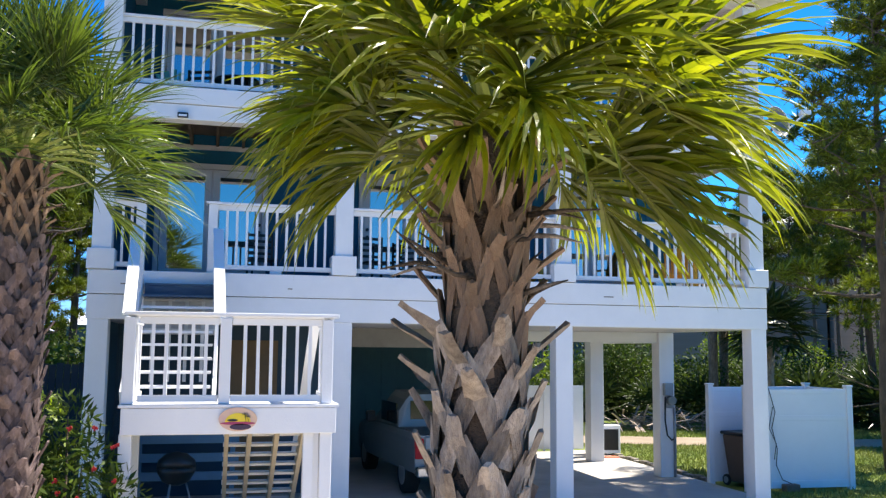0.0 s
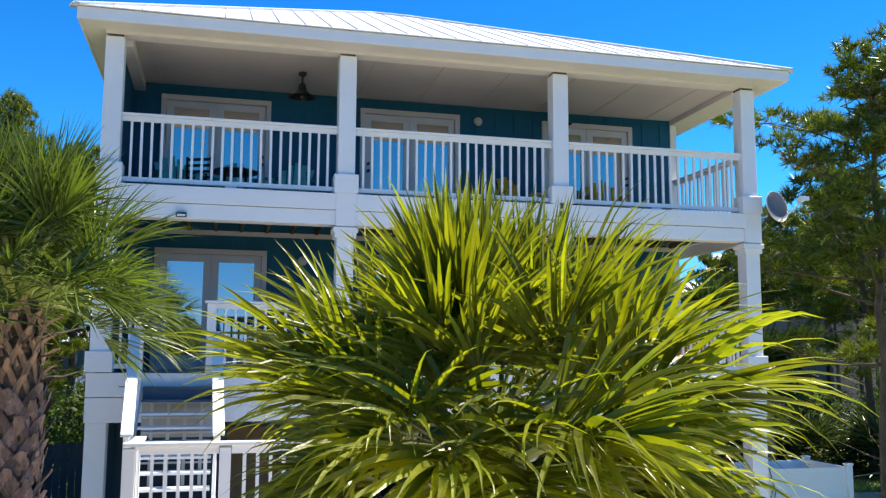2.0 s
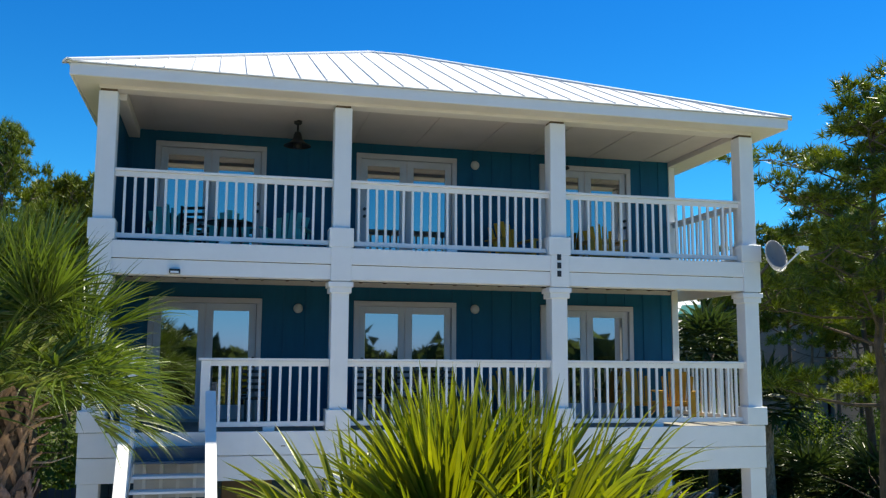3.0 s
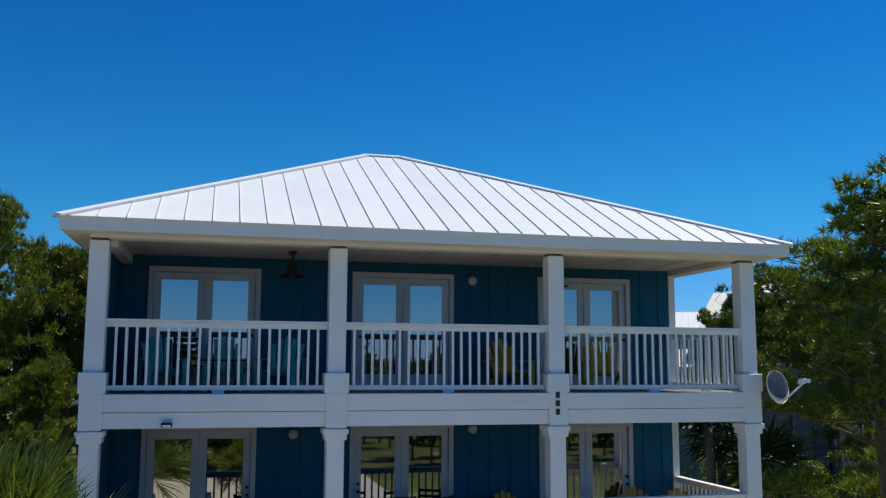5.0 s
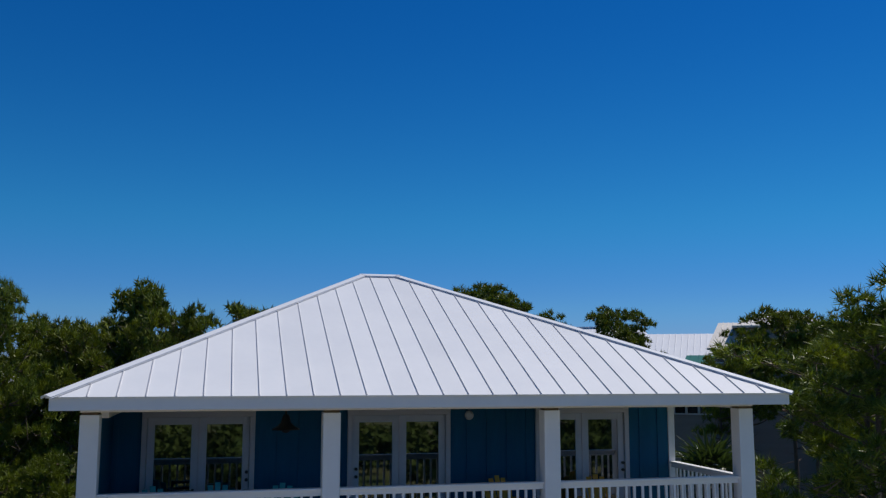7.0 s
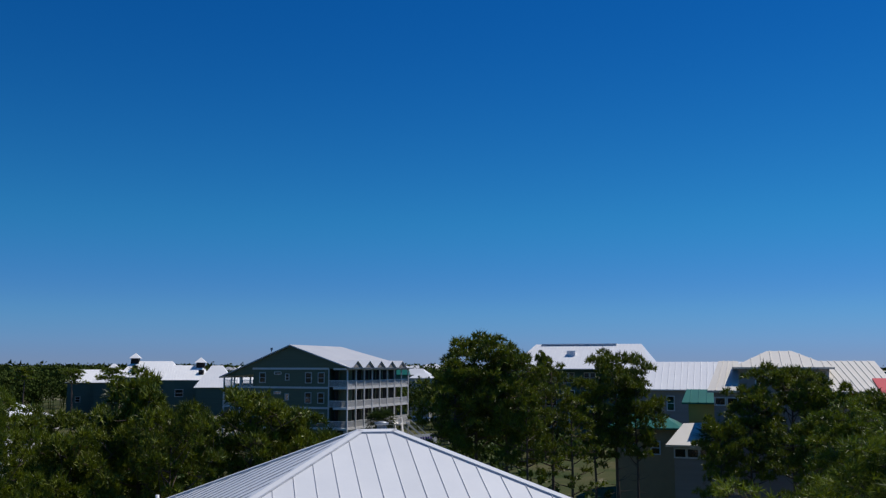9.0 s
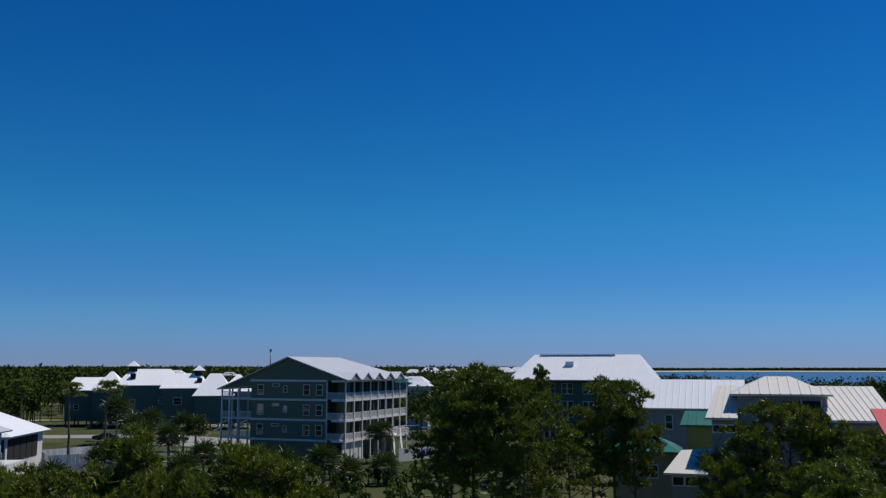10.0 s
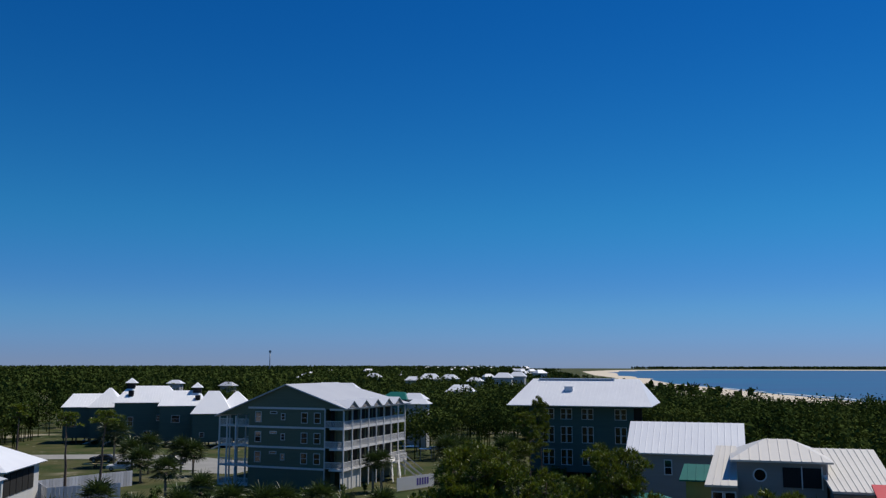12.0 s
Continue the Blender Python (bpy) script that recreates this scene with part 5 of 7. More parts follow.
def small_palm_models():
    """Distant palms: a trunk and a crown."""
    out = []
    for v in range(3):
        rng = random.Random(900 + v)
        verts, faces = [], []
        for k in range(34):
            el = -35 + 115 * k / 34
            az = k * 2.4 + rng.uniform(-0.2, 0.2)
            ca, sa = math.cos(az), math.sin(az)
            hub = np.array((math.cos(radians(el)) * ca, math.cos(radians(el)) * sa, math.sin(radians(el)))) * 0.75
            f = hub / np.linalg.norm(hub)
            side = np.array((-sa, ca, 0))
            nn = np.cross(f, side)
            for j in range(13):
                phi = radians(-115 + 230 * j / 12)
                dv = f * math.cos(phi) + side * math.sin(phi) + nn * rng.uniform(-0.2, 0.2)
                dv /= np.linalg.norm(dv)
                strip_mesh(verts, faces, hub, dv, np.cross(dv, nn) / max(0.1, np.linalg.norm(np.cross(dv, nn))), nn, rng.uniform(0.8, 1.05), 0.10, 3, 1.1, rng)
        out.append(raw_mesh("crown", verts, faces, PALMETTO))
    return out


PALM_CROWNS = small_palm_models()


def far_palm(x, y, h, v, s=1.0, z=None, label="sabal palm with a rounded crown among the scrub"):
    z = ground_z(x, y) if z is None else z
    t = thing("palm_tree", label, "palm tree", "scattered palms", at=pose(x, y, z, 0, 0, v * 77))
    if h > 0.3:
        bm = bmnew()
        tube(bm, [(0, 0, -0.1), (0.03, 0, h * 0.5), (0, 0, h)], [0.2, 0.17, 0.2], 8)
        part("trunk", bm, BOOT, t)
    o = part("crown", PALM_CROWNS[v % 3], None, t)
    o.location = (0, 0, h + 0.15 * s)
    o.scale = (s, s, s)
    return t


# ---- pines ----
def pine_meshes(seed, H, base, rad, limbs, pads, tufts_per_pad, needle, width, count, m, pad=(0.16, 0.26), dead=0, top=0.75):
    """Trunk with limbs and bare snags, and a crown of flat pads of needle tufts at the twigs' ends."""
    rng = random.Random(seed)
    bm = bmesh.new()
    lean = rng.uniform(-0.4, 0.4), rng.uniform(-0.4, 0.4)
    axis = [Vector((lean[0] * (k / 8) ** 2 + 0.06 * rng.uniform(-1, 1), lean[1] * (k / 8) ** 2 + 0.06 * rng.uniform(-1, 1), H * 0.93 * k / 8)) for k in range(9)]
    r0 = 0.0135 * H
    tube(bm, axis, [r0 * (1.15 - k / 8 * 0.95) for k in range(9)], 9)
    tufts = []

    def limb(z, az, L, el, r):
        a = axis[min(8, int(z / (H * 0.93) * 8))]
        p = Vector((a.x, a.y, z))
        d = Vector((math.cos(az) * math.cos(el), math.sin(az) * math.cos(el), math.sin(el)))
        pts, rr = [p], [r]
        for j in range(4):
            d = (d + Vector((rng.uniform(-0.28, 0.28), rng.uniform(-0.28, 0.28), rng.uniform(-0.08, 0.20)))).normalized()
            p = p + d * L / 4
            pts.append(p)
            rr.append(r * (1 - (j + 1) / 4.6))
        tube(bm, pts, rr, 5, False)
        return pts

    for k in range(dead):
        limb(base * rng.uniform(0.45, 1.0), rng.uniform(0, math.tau), rad * rng.uniform(0.2, 0.6), radians(rng.uniform(-15, 20)), r0 * 0.14)
    for k in range(limbs):
        f = (k + rng.random()) / limbs
        z = base + (H * 0.92 - base) * f ** 0.85
        az = k * 2.4 + rng.uniform(-0.5, 0.5)
        L = rad * (1 - (1 - top) * f) * math.sin(math.pi * min(1, 0.28 + f * 0.48)) * rng.uniform(0.7, 1.1) * (1 if f < 0.85 else 0.75)
        pts = limb(z, az, L, radians(rng.uniform(-8, 14) + 22 * f), r0 * 0.32 * (1.1 - f * 0.6))
        for c in range(pads):
            g = rng.uniform(0.35, 0.95) if c else 1.0
            q = pts[min(4, int(g * 4))].lerp(pts[min(4, int(g * 4) + 1)], g * 4 % 1)
            off = Vector((rng.gauss(0, 1), rng.gauss(0, 1), rng.gauss(0.45, 0.45))).normalized() * rng.uniform(0.12, 0.30) * rad
            tip = q + off
            tube(bm, [q, q + off * 0.5 + Vector((0, 0, -0.04)), tip], [0.022 * H / 12, 0.014, 0.007], 4, False)
            cr = rad * rng.uniform(*pad)
            for j in range(tufts_per_pad):
                o2 = Vector((rng.gauss(0, 1), rng.gauss(0, 1), abs(rng.gauss(0.1, 0.8)) - 0.15)).normalized() * cr * rng.uniform(0.5, 1.0)
                o2.z *= 0.62
                if j % 5 == 0:
                    tube(bm, [tip, tip + o2], [0.009, 0.004], 3, False)
                tufts.append((tip + o2, (o2 / cr + Vector((0, 0, 0.55))).normalized()))
    for j in range(tufts_per_pad):
        tufts.append((axis[-1] + Vector((rng.gauss(0, 0.12) * rad, rng.gauss(0, 0.12) * rad, rng.uniform(-0.5, 0.25))), Vector((rng.gauss(0, 0.3), rng.gauss(0, 0.3), 1)).normalized()))
    trunk = mesh("trunk", bm, BARK)
    g = np.random.default_rng(seed)
    T = np.array([t[0] for t in tufts])
    D = np.array([t[1] for t in tufts])
    n = len(T) * count
    P = np.repeat(T, count, 0) + g.normal(0, needle * 0.10, (n, 3))
    V = g.normal(0, 1, (n, 3))
    V /= np.linalg.norm(V, axis=1, keepdims=True)
    V = V * 0.85 + np.repeat(D, count, 0) * 0.75
    V /= np.linalg.norm(V, axis=1, keepdims=True)
    S = np.cross(V, g.normal(0, 1, (n, 3)))
    S /= np.linalg.norm(S, axis=1, keepdims=True)
    ln = needle * g.uniform(0.7, 1.25, (n, 1))
    A = P - S * width / 2
    B = P + S * width / 2
    C = P + V * ln
    verts = np.stack([A, B, C], 1).reshape(-1, 3)
    crown = raw_mesh("crown", verts.tolist(), np.arange(n * 3).reshape(-1, 3).tolist(), m)
    return trunk, crown


NEAR_PINES = [pine_meshes(50 + k, 11.5, b, r, 30, 4, 25, 0.25, 0.034, 16, NEEDLE, (0.12, 0.19), 6, 0.65) for k, (b, r) in enumerate(((3.4, 3.4), (2.8, 3.6), (4.4, 3.0)))]
MID_PINES = [pine_meshes(70 + k, 11.6, b, r, 25, 4, 20, 0.28, 0.07, 8, NEEDLEM, p, d, tp) for k, (b, r, p, d, tp) in enumerate(((6.2, 2.9, (0.13, 0.20), 16, 0.9), (6.0, 3.0, (0.13, 0.21), 15, 0.9), (7.0, 2.3, (0.14, 0.22), 14, 0.75), (6.3, 2.8, (0.13, 0.20), 15, 0.85)))]
THIN_PINES = [pine_meshes(80 + k, 11.6, 5.0, 2.4, 20, 3, 10, 0.29, 0.075, 7, NEEDLEM, (0.11, 0.18), 14, 0.5) for k in range(2)]
SPARSE = [pine_meshes(90 + k, 11.6, 9.0, 1.5, 12, 3, 7, 0.32, 0.08, 10, NEEDLE, (0.2, 0.3), 6) for k in range(2)]
PLACED = set()


def pine(x, y, h, model, rot, sx=1.0, label="longleaf pine with clumped dark green needles", group="pines round the house", z=None):
    t = thing("pine_tree", label, "pine tree", group, at=pose(x, y, ground_z(x, y) if z is None else z, 0, 0, rot))
    s = h / 12.0
    for nme, me in zip(("trunk", "crown"), model):
        o = part(nme, me, None, t)
        o.scale = (s * sx, s * sx, s)
    return t


# the pines beside and behind the house
for x, y, h, k, r, sx in ((16.3, 3.4, 11.9, 0, 0, 1.0), (20.4, 1.2, 10.8, 2, 60, 1.0), (24.5, 14.0, 11.8, 0, 200, 1.0), (25.0, 9.5, 10.6, 2, 20, 1.0), (27.5, 11, 10.6, 1, 20, 1.0),
                          (-5.0, 15.6, 12.5, 1, 40, 0.55), (-7.4, 16.5, 12.6, 0, 100, 1.0), (-3.4, 18.9, 11.0, 2, 10, 0.7), (-6.0, 11.0, 10.2, 2, 80, 0.9), (-8.5, 9.0, 11.0, 1, 240, 1.0), (-3.2, 12.6, 7.5, 2, 20, 0.8), (-5.6, 19.6, 9.5, 1, 170, 1.0)):
    pine(x, y, h, NEAR_PINES[k], r, sx)
for x, y, z, h, model, r, sx in ((18.4, 44.3, -0.6, 16.2, MID_PINES[1], 30, 0.8), (19.9, 43, -0.51, 15.6, MID_PINES[0], 0, 0.76), (16.4, 43, -0.38, 13.8, MID_PINES[3], 200, 0.8), (23.7, 44.2, -0.83, 15.4, THIN_PINES[0], 40, 0.72), (31.3, 50.7, -2.01, 16.6, MID_PINES[1], 70, 0.76), (29, 49.5, -1.75, 14.3, MID_PINES[3], 20, 0.72), (32.5, 49.6, -1.97, 14.9, MID_PINES[0], 140, 0.64), (20.4, 40.1, -0.23, 12.7, MID_PINES[3], 90, 0.72), (24.3, 42.3, -0.64, 12.8, THIN_PINES[1], 10, 0.8), (34.1, 32.5, -0.34, 13.8, MID_PINES[1], 110, 0.84), (35.6, 30.2, -0.27, 12.9, MID_PINES[0], 210, 0.8), (31.3, 32.3, -0.14, 12.4, MID_PINES[3], 300, 0.76), (35.7, 27.2, -0.08, 12.1, MID_PINES[1], 20, 0.8), (28.6, 31.1, 0.06, 10.7, MID_PINES[0], 80, 0.64), (29.9, 24.6, 0.17, 10.8, MID_PINES[3], 160, 0.8), (29.4, 20.6, 0.17, 10.3, MID_PINES[0], 250, 0.8), (-1, 21, 0.17, 13.1, MID_PINES[2], 0, 0.76), (-2.7, 22.6, 0.17, 11.8, MID_PINES[0], 50, 0.72), (3, 22.2, 0.17, 12.3, MID_PINES[3], 10, 0.8), (-4.5, 21, 0.17, 11.6, MID_PINES[1], 90, 0.72), (0.7, 21.8, 0.17, 11.6, MID_PINES[0], 200, 0.68), (4.6, 24, 0.17, 11.8, MID_PINES[2], 80, 0.72), (-3.1, 17.6, 0.17, 11.1, MID_PINES[3], 170, 0.72), (5.6, 23.1, 0.17, 10.8, MID_PINES[0], 140, 0.64), (0.1, 18.1, 0.17, 11.8, MID_PINES[1], 290, 0.64)):
    PLACED.add(pine(x, y, h, model, r, sx, group="pines behind the house", z=z).name)
for x, y, h, k, r, sx in ((46.0, 99.5, 14.6, 2, 0, 0.55), (43.0, 96, 12.8, 3, 90, 0.8), (40, 92, 9.5, 1, 40, 0.9), (36, 98, 9.0, 0, 77, 1.1)):
    pine(x, y, h, MID_PINES[k], r, sx)
for x, y, h, k, r in ((-15.4, 126, 12.6, 0, 0), (-10.6, 124, 12.8, 1, 120), (-26, 150, 13, 0, 200)):
    pine(x, y, h, SPARSE[k], r, 1.3, "tall bare-stemmed pine with a thin crown", "bare-stemmed pines")
for x, y, h, v, s in ((16.0, 91.5, 3.2, 0, 1.6), (9.8, 95, 2.2, 1, 1.9), (12.2, 97, 2.0, 2, 1.8), (27.2, 118.5, 4.0, 0, 1.3), (28.6, 119.2, 4.2, 1, 1.3), (3.0, 112, 2.0, 2, 1.7), (-1.5, 112, 4.5, 0, 1.6), (-8, 150, 3.5, 1, 2.0), (-5.4, 152, 4.5, 2, 1.8), (0, 148, 4.0, 0, 1.8), (2.0, 147, 3.5, 1, 1.8), (-12, 165, 5.5, 2, 2.4), (41, 128, 4.5, 0, 2.0), (45, 134, 4.0, 1, 2.0), (49, 122, 5.0, 2, 2.0), (37, 112, 2.5, 0, 2.0), (24, 96, 1.6, 1, 1.6), (19.0, 93.5, 1.4, 2, 1.7), (6.5, 101, 1.8, 0, 1.8), (-4.5, 99, 1.2, 1, 1.7), (-9.0, 104, 2.4, 2, 1.8), (0.5, 104, 1.0, 1, 1.9), (-13.5, 97, 1.2, 0, 1.8), (-6.0, 140, 3.0, 2, 1.9),
                      (34.7, 40.6, 8.0, 1, 1.1), (21.0, 15.0, 3.2, 2, 1.3), (19.4, 16.2, 5.3, 0, 1.25), (20.6, 17.4, 4.2, 1, 1.15)):
    far_palm(x, y, h, v, s)
# saw palmettos along the lawn's edge
for x, y, v, s in ((14.6, 18.5, 0, 0.9), (16.2, 19.6, 1, 1.0), (18.0, 18.4, 2, 0.9), (19.6, 17.4, 0, 1.0), (21.4, 16.6, 1, 1.0), (23.2, 15.6, 2, 1.25), (12.9, 19.6, 1, 0.9), (22.2, 17.6, 1, 1.3), (25.6, 15.0, 2, 1.4), (27.0, 13.4, 0, 1.3), (24.5, 13.6, 1, 1.3), (11.0, 20.4, 0, 1.0)):
    far_palm(x, y, 0.25, v, s, label="low saw palmetto clump at the lawn's edge")


# ---- shrubs, woods and grass ----
def leaf_cloud(seed, n, shape, size, m, flat=0.3, name="leaves"):
    """Many small leaves inside a lumpy cloud. shape: list of (x, y, z, rx, ry, rz)."""
    g = np.random.default_rng(seed)
    S = np.array(shape, float)
    w = (S[:, 3] * S[:, 4] * S[:, 5]) ** 0.7
    idx = g.choice(len(S), n, p=w / w.sum())
    u = g.normal(0, 1, (n, 3))
    u /= np.linalg.norm(u, axis=1, keepdims=True)
    rr = g.uniform(0.45, 1.08, (n, 1)) ** 0.6
    P = S[idx, :3] + u * S[idx, 3:] * rr
    P[:, 2] = np.maximum(P[:, 2], 0.02)
    V = u * 0.6 + g.normal(0, 0.7, (n, 3))
    V /= np.linalg.norm(V, axis=1, keepdims=True)
    Sd = np.cross(V, g.normal(0, 1, (n, 3)))
    Sd /= np.linalg.norm(Sd, axis=1, keepdims=True)
    ln = size * g.uniform(0.6, 1.4, (n, 1))
    A, B, C, D = P, P + V * ln * 0.5 + Sd * ln * flat, P + V * ln, P + V * ln * 0.5 - Sd * ln * flat
    verts = np.stack([A, B, C, D], 1).reshape(-1, 3)
    return raw_mesh(name, verts.tolist(), np.arange(n * 4).reshape(-1, 4).tolist(), m)


def shrub(x, y, parts, n, size, m, label, seed, flat=0.3, group="shrubs"):
    t = thing("shrub", label, "shrub", group, at=pose(x, y, ground_z(x, y)))
    bm = bmnew()
    rng = random.Random(seed)
    for px, py, pz, rx, ry, rz in parts:
        tube(bm, [(px * 0.2, py * 0.2, 0), (px * 0.7, py * 0.7, pz * 0.6), (px, py, pz + rz * 0.4)], [0.03, 0.02, 0.006], 5, False)
    part("stem", bm, BARK, t)
    part("leaves", leaf_cloud(seed, n, parts, size, m, flat), None, t)
    return t


shrub(-0.45, -3.2, [(-0.35, 0, 1.2, 0.5, 0.4, 0.7), (0.1, 0.1, 1.5, 0.4, 0.4, 0.6), (-0.6, 0.2, 1.7, 0.4, 0.35, 0.5), (-0.2, 0.3, 2.0, 0.3, 0.3, 0.35), (0.35, 0.1, 1.0, 0.4, 0.3, 0.5)], 1500, 0.13, SHRUBB, "bright green bush beside the palm trunk", 401, 0.14)
ole = shrub(0.12, -3.6, [(-0.35, 0, 0.9, 0.45, 0.4, 0.7), (0.1, 0.1, 1.1, 0.4, 0.4, 0.65), (0.45, 0.0, 0.75, 0.4, 0.35, 0.55), (-0.1, 0.3, 1.7, 0.3, 0.3, 0.4), (-0.55, 0.2, 1.5, 0.3, 0.3, 0.45)], 2000, 0.14, SHRUB, "oleander bush with narrow leaves and red blossoms", 400, 0.12)
rng = random.Random(5)
for k in range(20):
    bm = bmnew()
    c = Vector((rng.uniform(-0.8, 0.5), rng.uniform(-0.45, -0.2), rng.uniform(0.9, 2.0)))
    for j in range(6):
        a = j * math.tau / 5 + rng.random()
        q = Vector((math.cos(a), -0.4, math.sin(a))) * rng.uniform(0.016, 0.034)
        beam(bm, c, c + q, 0.02, 0.004, (0, 1, 0.2))
    part("blossom", bm, REDF, ole, "red blossom")
rng = random.Random(8)
for k, (x, y, s, h, m) in enumerate(((0.95, -3.2, 0.35, 0.5, SHRUBB), (-1.8, 1.0, 0.9, 1.2, SHRUBB), (-2.6, 3.2, 1.0, 1.4, SHRUBB), (-3.4, 6.2, 1.2, 2.4, SHRUBB), (-2.2, 7.8, 1.2, 2.6, SHRUB), (-4.6, 9.0, 1.5, 3.0, SHRUBB), (-6.5, 7.0, 1.6, 2.6, SHRUB), (-4.2, 2.5, 1.0, 1.3, SHRUBB))):
    parts = [(rng.uniform(-s, s) * 0.7, rng.uniform(-s, s) * 0.7, h * rng.uniform(0.35, 0.75), s * rng.uniform(0.4, 0.7), s * rng.uniform(0.4, 0.7), h * rng.uniform(0.25, 0.4)) for _ in range(6)]
    shrub(x, y, parts, 1500 if s > 0.5 else 350, 0.13 if s > 0.5 else 0.1, m, "light green shrub beside the house", 500 + k)
# thicket behind the lawn and track
for k in range(46):
    a = k / 45
    x = 7.5 + 27 * a + rng.uniform(-1.2, 1.2)
    y = 23.0 - 11.0 * a + rng.uniform(-0.3, 4.0) + (3 if k % 2 else 0)
    s, h = rng.uniform(1.0, 1.9), rng.uniform(1.8, 3.8)
    parts = [(rng.uniform(-s, s) * 0.8, rng.uniform(-s, s) * 0.8, h * rng.uniform(0.25, 0.8), s * rng.uniform(0.4, 0.7), s * rng.uniform(0.4, 0.7), h * rng.uniform(0.2, 0.35)) for _ in range(7)]
    shrub(x, y, parts, 2600, 0.12, rng.choice((SHRUB, SHRUB, SHRUBB)), "dense green thicket bush behind the lawn", 600 + k, group="thicket bushes")
for k in range(26):
    x, y = rng.uniform(-9, 3.5), rng.uniform(11.5, 20)
    s, h = rng.uniform(1.0, 1.8), rng.uniform(1.6, 3.8)
    parts = [(rng.uniform(-s, s) * 0.8, rng.uniform(-s, s) * 0.8, h * rng.uniform(0.25, 0.8), s * rng.uniform(0.4, 0.7), s * rng.uniform(0.4, 0.7), h * rng.uniform(0.2, 0.35)) for _ in range(6)]
    shrub(x, y, parts, 1900, 0.13, rng.choice((SHRUB, SHRUBB)), "green bush under the pines", 700 + k, group="bushes under the pines")

# brush pile at the lawn's far side
pile = thing("brush_pile", "pile of cut brown palm fronds and wood", "brush pile", kind="stuff")
bm = bmnew()
for k in range(150):
    c = Vector((rng.gauss(16.8, 1.3), rng.gauss(14.3, 0.4), abs(rng.gauss(0.25, 0.2))))
    d = Vector((rng.gauss(0, 1), rng.gauss(0, 0.6), rng.gauss(0, 0.35))).normalized() * rng.uniform(0.2, 0.5)
    beam(bm, c - d, c + d, rng.uniform(0.03, 0.12), 0.02)
part("sticks", bm, BOOT, pile)


def grass_patch(name, seed, n, xs, ys, hgt, m, label, avoid):
    g = np.random.default_rng(seed)
    X, Y = g.uniform(*xs, n), g.uniform(*ys, n)
    keep = np.ones(n, bool)
    for x0, x1, y0, y1 in avoid:
        keep &= ~((X > x0) & (X < x1) & (Y > y0) & (Y < y1))
    line = np.abs((Y - 10.1) * 0.966 + (X - 17) * 0.259) < 1.2
    keep &= ~(line & (X > 9))
    X, Y = X[keep], Y[keep]
    n = len(X)
    P = np.stack([X, Y, np.zeros(n)], 1)
    h = hgt * g.uniform(0.5, 1.4, n)
    a = g.uniform(0, math.tau, n)
    S = np.stack([np.cos(a), np.sin(a), np.zeros(n)], 1) * 0.012
    T = P + np.stack([g.normal(0, 0.03, n), g.normal(0, 0.03, n), h], 1)
    verts = np.stack([P - S, P + S, T], 1).reshape(-1, 3)
    tagged(new(name, raw_mesh(name, verts.tolist(), np.arange(n * 3).reshape(-1, 3).tolist(), m)), label, "grass", kind="stuff")


grass_patch("grass", 31, 90000, (11.5, 26), (-1, 17), 0.075, GRASS, "short sunlit lawn grass", [(11.2, 14.2, 1.3, 3.1)])
grass_patch("grass", 32, 16000, (-7, -0.7), (-6, 13), 0.16, GRASS, "rough grass beside the house", [])


def woods(name, seed, zones, n, hrange, cards, card, m, label, avoid=(), inland=75):
    """A wood as one object: crowns of many small leaf cards on thin stems."""
    g = np.random.default_rng(seed)
    V = []
    done = 0
    while done < n:
        x0, x1, y0, y1 = zones[g.integers(len(zones))]
        x, y = g.uniform(x0, x1), g.uniform(y0, y1)
        if shore_distance(x, y) < inland or any(a < x < b and c < y < d for a, b, c, d in avoid):
            continue
        z = ground_z(x, y)
        h = g.uniform(*hrange)
        r = h * g.uniform(0.18, 0.30)
        u = g.normal(0, 1, (cards, 3))
        u /= np.linalg.norm(u, axis=1, keepdims=True)
        lump = 1 + 0.35 * np.sin(u[:, :1] * 4 + x) * np.cos(u[:, 1:2] * 5 + y)
        P = np.array((x, y, z + h * 0.66)) + u * np.array((r, r, h * 0.33)) * lump * g.uniform(0.55, 1.0, (cards, 1))
        W = g.normal(0, 1, (cards, 3))
        W /= np.linalg.norm(W, axis=1, keepdims=True)
        S = np.cross(W, u)
        S /= np.maximum(1e-6, np.linalg.norm(S, axis=1, keepdims=True))
        q = card * g.uniform(0.6, 1.3, (cards, 1))
        V.append(np.stack([P - S * q * 0.5, P + S * q * 0.5, P + W * q], 1).reshape(-1, 3))
        V.append(np.array([(x - 0.12, y, z), (x + 0.12, y, z), (x, y, z + h * 0.75)]))
        done += 1
    verts = np.concatenate(V)
    faces = np.arange(len(verts)).reshape(-1, 3)
    tagged(new(name, raw_mesh(name, verts.tolist(), faces.tolist(), m)), label, "woodland", kind="stuff")


CLEAR = [(-40, 42, 85, 176), (-36, 14, 176, 235), (45, 92, 104, 165), (38, 66, 58, 100), (30, 60, 20, 58), (36, 60, 140, 190)]
woods("woodland", 41, [(60, 140, 40, 210), (90, 170, 60, 200)], 1300, (7.8, 11.8), 170, 0.55, NEEDLEF, "dense pine wood behind the houses", CLEAR)
woods("woodland", 42, [(-140, -22, 95, 330), (-40, 90, 236, 420), (-90, -36, 130, 240)], 1300, (7.5, 12.5), 170, 0.6, NEEDLEF, "mixed pine wood beyond the road", CLEAR)
woods("woodland", 43, [(-600, 330, 330, 950)], 4200, (9, 14.5), 60, 1.5, NEEDLEF, "distant pine woods reaching to the horizon", CLEAR, 230)
